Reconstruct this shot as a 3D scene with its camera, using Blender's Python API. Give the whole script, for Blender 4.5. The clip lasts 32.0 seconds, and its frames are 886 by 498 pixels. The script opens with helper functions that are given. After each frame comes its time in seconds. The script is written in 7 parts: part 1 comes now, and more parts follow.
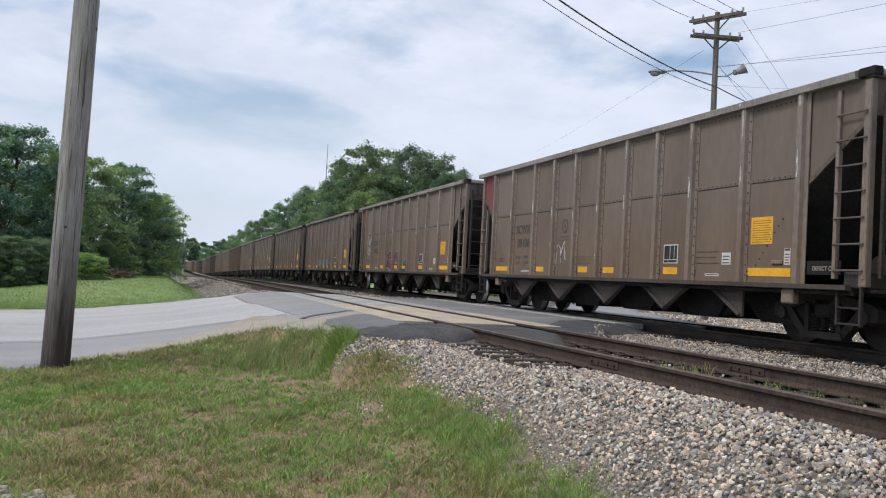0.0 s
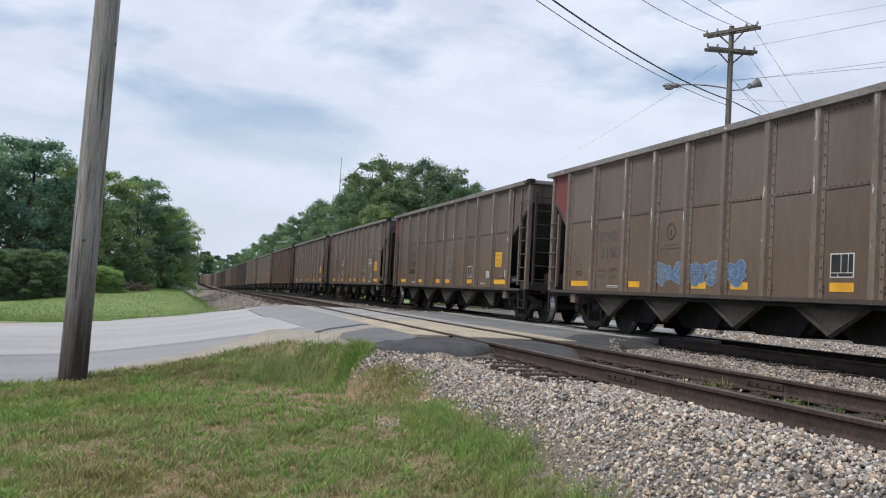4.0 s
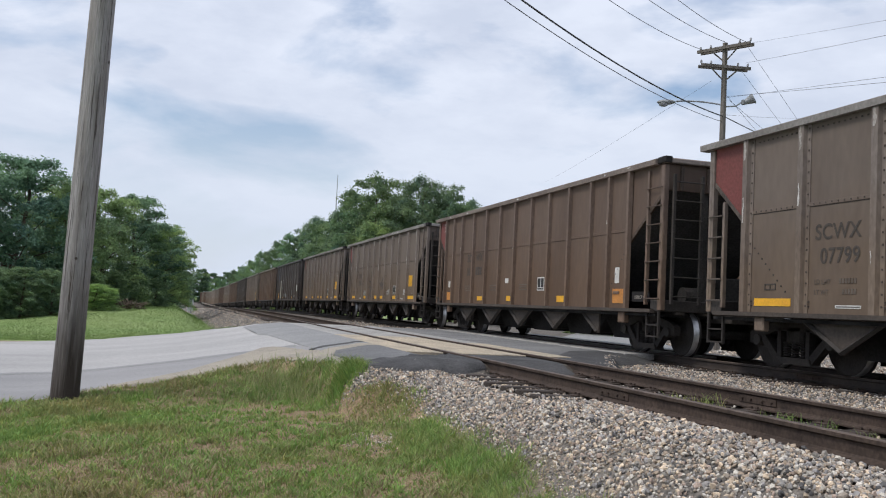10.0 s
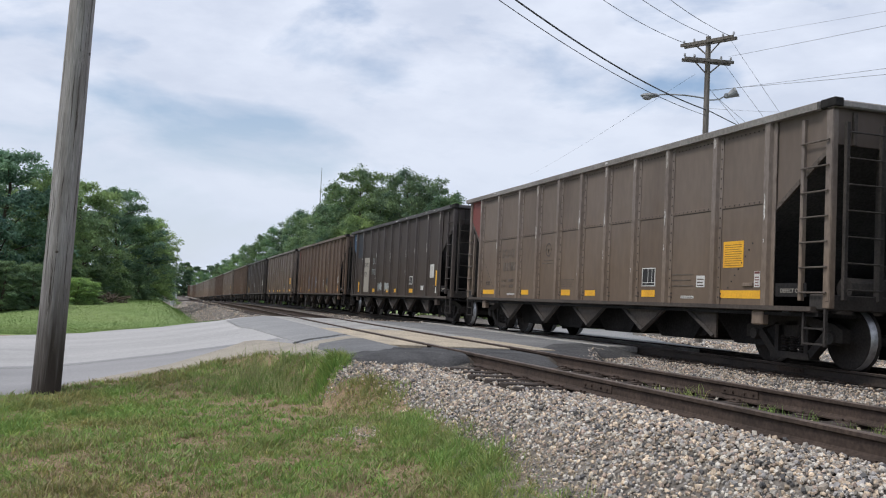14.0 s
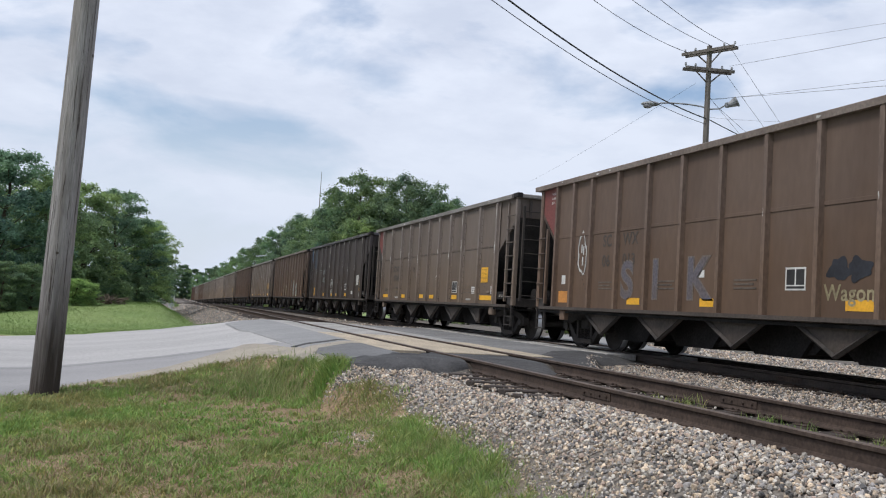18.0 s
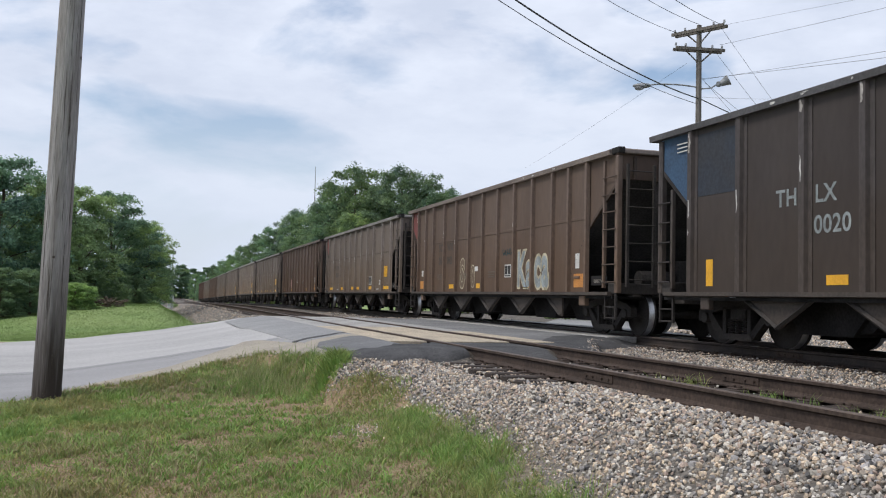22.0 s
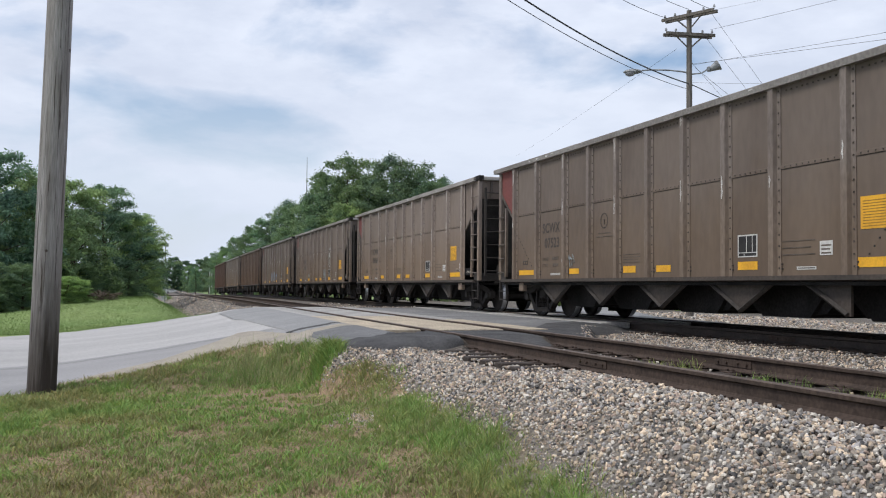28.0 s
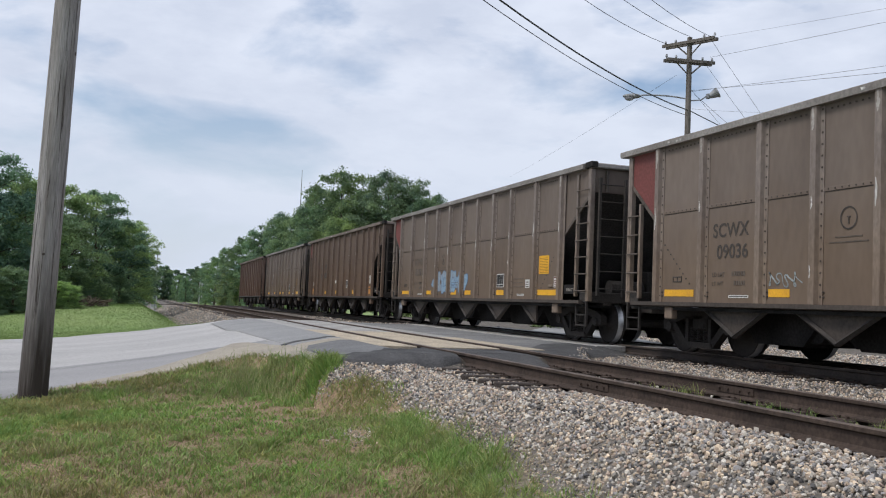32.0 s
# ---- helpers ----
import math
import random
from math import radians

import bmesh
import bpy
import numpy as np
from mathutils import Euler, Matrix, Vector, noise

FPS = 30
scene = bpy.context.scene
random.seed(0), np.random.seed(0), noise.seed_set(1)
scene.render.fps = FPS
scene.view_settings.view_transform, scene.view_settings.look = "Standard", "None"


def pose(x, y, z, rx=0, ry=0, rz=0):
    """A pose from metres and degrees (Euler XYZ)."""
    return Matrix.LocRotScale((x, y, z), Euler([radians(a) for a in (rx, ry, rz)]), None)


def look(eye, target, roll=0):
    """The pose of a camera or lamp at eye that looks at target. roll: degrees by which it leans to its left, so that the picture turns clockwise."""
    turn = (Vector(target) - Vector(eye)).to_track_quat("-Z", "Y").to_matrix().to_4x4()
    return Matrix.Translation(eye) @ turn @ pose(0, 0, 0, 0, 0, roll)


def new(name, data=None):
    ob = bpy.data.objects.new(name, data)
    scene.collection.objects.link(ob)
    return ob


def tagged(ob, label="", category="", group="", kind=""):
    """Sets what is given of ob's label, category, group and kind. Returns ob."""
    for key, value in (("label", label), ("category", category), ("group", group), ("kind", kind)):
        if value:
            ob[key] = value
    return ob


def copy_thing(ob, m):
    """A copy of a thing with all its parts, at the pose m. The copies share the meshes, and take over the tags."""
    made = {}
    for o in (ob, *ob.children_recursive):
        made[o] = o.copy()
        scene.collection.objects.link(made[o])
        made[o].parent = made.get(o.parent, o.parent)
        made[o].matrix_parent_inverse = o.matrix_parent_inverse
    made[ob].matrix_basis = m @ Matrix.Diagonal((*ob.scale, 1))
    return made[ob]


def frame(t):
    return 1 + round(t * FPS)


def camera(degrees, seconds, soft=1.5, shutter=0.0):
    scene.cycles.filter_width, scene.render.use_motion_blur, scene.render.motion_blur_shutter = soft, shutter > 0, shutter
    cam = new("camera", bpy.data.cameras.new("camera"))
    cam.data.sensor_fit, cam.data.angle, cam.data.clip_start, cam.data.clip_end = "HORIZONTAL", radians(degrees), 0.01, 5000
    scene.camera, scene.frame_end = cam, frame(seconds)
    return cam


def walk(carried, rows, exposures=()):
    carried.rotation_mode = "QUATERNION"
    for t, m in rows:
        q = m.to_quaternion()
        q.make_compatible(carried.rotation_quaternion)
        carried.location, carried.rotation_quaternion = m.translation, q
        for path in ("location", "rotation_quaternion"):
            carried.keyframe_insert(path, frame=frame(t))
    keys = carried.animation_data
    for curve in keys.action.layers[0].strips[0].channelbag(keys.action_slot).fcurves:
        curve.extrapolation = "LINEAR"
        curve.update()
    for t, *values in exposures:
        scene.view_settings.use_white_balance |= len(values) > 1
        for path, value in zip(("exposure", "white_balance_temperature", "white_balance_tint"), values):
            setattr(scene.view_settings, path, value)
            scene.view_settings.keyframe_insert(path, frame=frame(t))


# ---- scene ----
cam = camera(51.0, 32.0, soft=1.1)
PATH = [
    (0, (0.023, 0.029, 0.707), (0.602, 1.942, 0.77), 3.0),
    (0.5, (0.018, 0.037, 0.703), (0.605, 1.948, 0.762), 2.4),
    (1, (0.003, 0.036, 0.702), (0.586, 1.949, 0.749), 2.5),
    (1.5, (0.003, 0.045, 0.704), (0.57, 1.963, 0.737), 3.0),
    (2, (-0.001, 0.035, 0.703), (0.564, 1.954, 0.735), 3.4),
    (2.5, (-0.007, 0.026, 0.708), (0.549, 1.946, 0.745), 3.4),
    (3, (-0.006, 0.038, 0.711), (0.536, 1.962, 0.759), 3.5),
    (3.5, (-0.02, 0.029, 0.709), (0.527, 1.951, 0.78), 3.2),
    (5.5, (0.004, 0.035, 0.707), (0.566, 1.951, 0.818), 3.2),
    (6, (0.009, 0.019, 0.708), (0.577, 1.933, 0.821), 2.8),
    (6.5, (0.013, -0.004, 0.71), (0.581, 1.909, 0.84), 2.6),
    (7, (0.022, 0.002, 0.709), (0.582, 1.917, 0.844), 3.2),
    (7.5, (0.026, -0.012, 0.704), (0.586, 1.904, 0.828), 2.8),
    (8, (0.032, -0.004, 0.703), (0.613, 1.906, 0.825), 2.5),
    (8.5, (0.031, 0.001, 0.706), (0.631, 1.905, 0.834), 2.7),
    (9, (0.034, 0.013, 0.707), (0.638, 1.915, 0.837), 2.8),
    (9.5, (0.03, 0.016, 0.712), (0.604, 1.928, 0.837), 3.1),
    (10, (0.029, 0.021, 0.71), (0.584, 1.938, 0.837), 2.9),
    (10.5, (0.025, 0.014, 0.712), (0.582, 1.93, 0.841), 2.9),
    (11, (0.029, 0.019, 0.715), (0.589, 1.934, 0.853), 2.7),
    (11.5, (0.032, 0.025, 0.718), (0.6, 1.936, 0.868), 2.4),
    (12, (0.028, 0.023, 0.721), (0.599, 1.934, 0.871), 2.1),
    (12.5, (0.028, 0.014, 0.726), (0.601, 1.924, 0.882), 2.3),
    (13, (0.03, 0.011, 0.722), (0.613, 1.918, 0.878), 2.7),
    (13.5, (0.029, 0.019, 0.713), (0.619, 1.926, 0.841), 2.8),
    (14, (0.041, 0.031, 0.71), (0.629, 1.939, 0.824), 2.8),
    (14.5, (0.046, 0.031, 0.712), (0.631, 1.94, 0.832), 2.7),
    (16.5, (0.034, 0.034, 0.705), (0.611, 1.945, 0.835), 2.1),
    (17, (0.037, 0.04, 0.707), (0.618, 1.949, 0.833), 1.9),
    (17.5, (0.027, 0.032, 0.703), (0.618, 1.939, 0.824), 2.6),
    (18, (0.017, 0.026, 0.712), (0.607, 1.933, 0.838), 3.5),
    (18.5, (0.013, 0.018, 0.718), (0.599, 1.926, 0.849), 3.5),
    (19, (0.022, 0.025, 0.711), (0.6, 1.936, 0.836), 3.1),
    (19.5, (0.024, 0.028, 0.708), (0.598, 1.941, 0.823), 2.9),
    (20, (0.035, 0.034, 0.703), (0.611, 1.947, 0.807), 2.3),
    (20.5, (0.035, 0.026, 0.705), (0.636, 1.931, 0.801), 1.7),
    (21, (0.037, 0.04, 0.701), (0.653, 1.94, 0.803), 1.4),
    (21.5, (0.035, 0.044, 0.701), (0.643, 1.947, 0.806), 1.4),
    (22, (0.024, 0.038, 0.702), (0.621, 1.944, 0.807), 1.3),
    (22.5, (0.018, 0.026, 0.697), (0.604, 1.935, 0.796), 1.1),
    (23, (0.021, 0.033, 0.701), (0.605, 1.943, 0.793), 1.0),
    (23.5, (0.02, 0.025, 0.701), (0.611, 1.934, 0.789), 1.2),
    (24, (0.02, 0.019, 0.701), (0.608, 1.929, 0.788), 1.2),
    (24.5, (0.023, 0.025, 0.702), (0.609, 1.935, 0.787), 1.0),
    (25, (0.022, 0.022, 0.7), (0.612, 1.931, 0.785), 0.8),
    (25.5, (0.023, 0.022, 0.7), (0.616, 1.93, 0.785), 0.7),
    (27.5, (0.041, 0.034, 0.697), (0.655, 1.936, 0.78), 0.3),
    (28, (0.016, 0.014, 0.696), (0.628, 1.916, 0.777), 0.5),
    (28.5, (-0.016, 0.048, 0.692), (0.59, 1.952, 0.776), 0.9),
    (29, (-0.065, 0.081, 0.686), (0.533, 1.986, 0.796), 0.6),
    (29.5, (-0.088, 0.096, 0.681), (0.495, 2.005, 0.815), 0.4),
    (30, (-0.076, 0.113, 0.676), (0.515, 2.019, 0.82), 0.5),
    (30.5, (-0.078, 0.129, 0.675), (0.536, 2.027, 0.813), 1.3),
    (31, (-0.078, 0.129, 0.678), (0.548, 2.024, 0.808), 2.0),
    (31.5, (-0.08, 0.124, 0.679), (0.546, 2.019, 0.807), 2.3),
    (32, (-0.082, 0.128, 0.68), (0.546, 2.024, 0.8), 2.4),
]
walk(cam, [(t, look(eye, target, roll)) for t, eye, target, roll in PATH], exposures=[(0, 0.03), (3, 0.06), (6, -0.03), (9, 0.0), (11, -0.03), (13, -0.14), (14, 0.0), (17, 0.02), (21, 0.03), (25, 0.04), (28, 0.05), (29, 0.0), (30, -0.15), (31, -0.07), (32, -0.05)])

# ---- world and sun ----
SUN_EL, SUN_AZ = 56.0, 262.0


def build_world():
    w = bpy.data.worlds.new("overcast_sky")
    scene.world = w
    w.use_nodes = True
    nt = w.node_tree
    nt.nodes.clear()
    N, L = nt.nodes.new, nt.links.new
    out, bg = N("ShaderNodeOutputWorld"), N("ShaderNodeBackground")
    sky = N("ShaderNodeTexSky")
    sky.sky_type, sky.sun_disc = "NISHITA", False
    sky.sun_elevation, sky.sun_rotation = radians(SUN_EL), radians(SUN_AZ)
    sky.air_density, sky.dust_density = 1.0, 1.6
    blue = N("ShaderNodeVectorMath")
    blue.operation = "SCALE"
    blue.inputs["Scale"].default_value = 0.115
    deep = N("ShaderNodeHueSaturation")
    deep.inputs["Saturation"].default_value = 1.35
    L(sky.outputs[0], deep.inputs["Color"])
    L(deep.outputs[0], blue.inputs[0])
    tc = N("ShaderNodeTexCoord")
    mp = N("ShaderNodeMapping")
    mp.inputs["Scale"].default_value = (1.0, 1.0, 2.3)
    mp.inputs["Location"].default_value = (3.1, 0.4, 0.2)
    L(tc.outputs["Generated"], mp.inputs[0])
    n1 = N("ShaderNodeTexNoise")
    n1.inputs["Scale"].default_value, n1.inputs["Detail"].default_value = 4.4, 8.0
    n1.inputs["Roughness"].default_value, n1.inputs["Distortion"].default_value = 0.52, 0.3
    L(mp.outputs[0], n1.inputs["Vector"])
    cover = N("ShaderNodeValToRGB")
    cover.color_ramp.elements[0].position, cover.color_ramp.elements[0].color = 0.33, (0.22, 0.22, 0.22, 1)
    cover.color_ramp.elements[1].position, cover.color_ramp.elements[1].color = 0.50, (1, 1, 1, 1)
    L(n1.outputs["Fac"], cover.inputs[0])
    mp2 = N("ShaderNodeMapping")
    mp2.inputs["Scale"].default_value = (1.0, 1.0, 2.6)
    mp2.inputs["Location"].default_value = (2.1, 4.6, 1.7)
    L(tc.outputs["Generated"], mp2.inputs[0])
    n2 = N("ShaderNodeTexNoise")
    n2.inputs["Scale"].default_value, n2.inputs["Detail"].default_value = 5.6, 9.0
    n2.inputs["Roughness"].default_value = 0.57
    L(mp2.outputs[0], n2.inputs["Vector"])
    tone = N("ShaderNodeValToRGB")
    tone.color_ramp.elements[0].position, tone.color_ramp.elements[0].color = 0.36, (0.57, 0.63, 0.765, 1)
    tone.color_ramp.elements[1].position, tone.color_ramp.elements[1].color = 0.60, (0.71, 0.765, 0.89, 1)
    L(n2.outputs["Fac"], tone.inputs[0])
    mix = N("ShaderNodeMix")
    mix.data_type = "RGBA"
    L(cover.outputs["Color"], mix.inputs["Factor"])
    L(blue.outputs[0], mix.inputs["A"])
    L(tone.outputs["Color"], mix.inputs["B"])
    sep, low, haze = N("ShaderNodeSeparateXYZ"), N("ShaderNodeMapRange"), N("ShaderNodeMix")
    haze.data_type = "RGBA"
    low.interpolation_type = "SMOOTHSTEP"
    low.inputs["From Min"].default_value, low.inputs["From Max"].default_value = 0.0, 0.30
    low.inputs["To Min"].default_value, low.inputs["To Max"].default_value = 0.85, 0.0
    L(tc.outputs["Generated"], sep.inputs[0])
    L(sep.outputs["Z"], low.inputs["Value"])
    L(low.outputs["Result"], haze.inputs["Factor"])
    L(mix.outputs["Result"], haze.inputs["A"])
    haze.inputs["B"].default_value = (0.625, 0.69, 0.805, 1)
    L(haze.outputs["Result"], bg.inputs["Color"])
    bg.inputs["Strength"].default_value = 1.1
    L(bg.outputs[0], out.inputs[0])


build_world()
sun = new("sun", bpy.data.lights.new("sun", "SUN"))
sun.data.energy, sun.data.angle, sun.data.color = 2.2, radians(16), (1.0, 0.965, 0.91)
sun.matrix_world = pose(0, 0, 60, 90 - SUN_EL, 0, 180 - SUN_AZ)


# ---- materials ----
def mat(name, base, rough=0.8, metal=0.0, scale=4.0, vary=0.25, grain=40.0, bump=0.15, dark=None, dark_amount=0.5,
        tint=False, island=0.0, spec=0.35, stretch=(1, 1, 1), world=False):
    """A surface with stains at one scale, grain at another and a fine relief."""
    m = bpy.data.materials.new(name)
    m.use_nodes = True
    nt = m.node_tree
    N, L = nt.nodes.new, nt.links.new
    b = nt.nodes["Principled BSDF"]
    b.inputs["Roughness"].default_value, b.inputs["Metallic"].default_value = rough, metal
    b.inputs["Specular IOR Level"].default_value = spec
    tc, mp = N("ShaderNodeTexCoord"), N("ShaderNodeMapping")
    mp.inputs["Scale"].default_value = stretch
    if world:
        geo = N("ShaderNodeNewGeometry")
        L(geo.outputs["Position"], mp.inputs[0])
    else:
        L(tc.outputs["Object"], mp.inputs[0])
    n1, n2 = N("ShaderNodeTexNoise"), N("ShaderNodeTexNoise")
    n1.inputs["Scale"].default_value, n1.inputs["Detail"].default_value = scale, 5
    n2.inputs["Scale"].default_value, n2.inputs["Detail"].default_value = grain, 4
    L(mp.outputs[0], n1.inputs["Vector"])
    L(mp.outputs[0], n2.inputs["Vector"])
    ramp = N("ShaderNodeValToRGB")
    d = dark or [c * (1 - dark_amount) for c in base]
    ramp.color_ramp.elements[0].position, ramp.color_ramp.elements[0].color = 0.30, (*d, 1)
    ramp.color_ramp.elements[1].position, ramp.color_ramp.elements[1].color = 0.62, (*base, 1)
    L(n1.outputs["Fac"], ramp.inputs[0])
    val = N("ShaderNodeMapRange")
    val.inputs["From Min"].default_value, val.inputs["From Max"].default_value = 0.3, 0.7
    val.inputs["To Min"].default_value, val.inputs["To Max"].default_value = 1 - vary, 1 + vary
    L(n2.outputs["Fac"], val.inputs["Value"])
    mul = N("ShaderNodeVectorMath")
    mul.operation = "SCALE"
    L(ramp.outputs["Color"], mul.inputs[0])
    L(val.outputs["Result"], mul.inputs["Scale"])
    col = mul.outputs[0]
    if tint:
        oi, m2 = N("ShaderNodeObjectInfo"), N("ShaderNodeVectorMath")
        m2.operation = "MULTIPLY"
        L(col, m2.inputs[0])
        L(oi.outputs["Color"], m2.inputs[1])
        col = m2.outputs[0]
    if island:
        g, mr, m3 = N("ShaderNodeNewGeometry"), N("ShaderNodeMapRange"), N("ShaderNodeVectorMath")
        m3.operation = "SCALE"
        mr.inputs["To Min"].default_value, mr.inputs["To Max"].default_value = 1 - island, 1 + island
        L(g.outputs["Random Per Island"], mr.inputs["Value"])
        L(col, m3.inputs[0])
        L(mr.outputs["Result"], m3.inputs["Scale"])
        col = m3.outputs[0]
    L(col, b.inputs["Base Color"])
    if bump:
        bp = N("ShaderNodeBump")
        bp.inputs["Strength"].default_value, bp.inputs["Distance"].default_value = bump, 0.02
        L(n2.outputs["Fac"], bp.inputs["Height"])
        L(bp.outputs[0], b.inputs["Normal"])
    return m


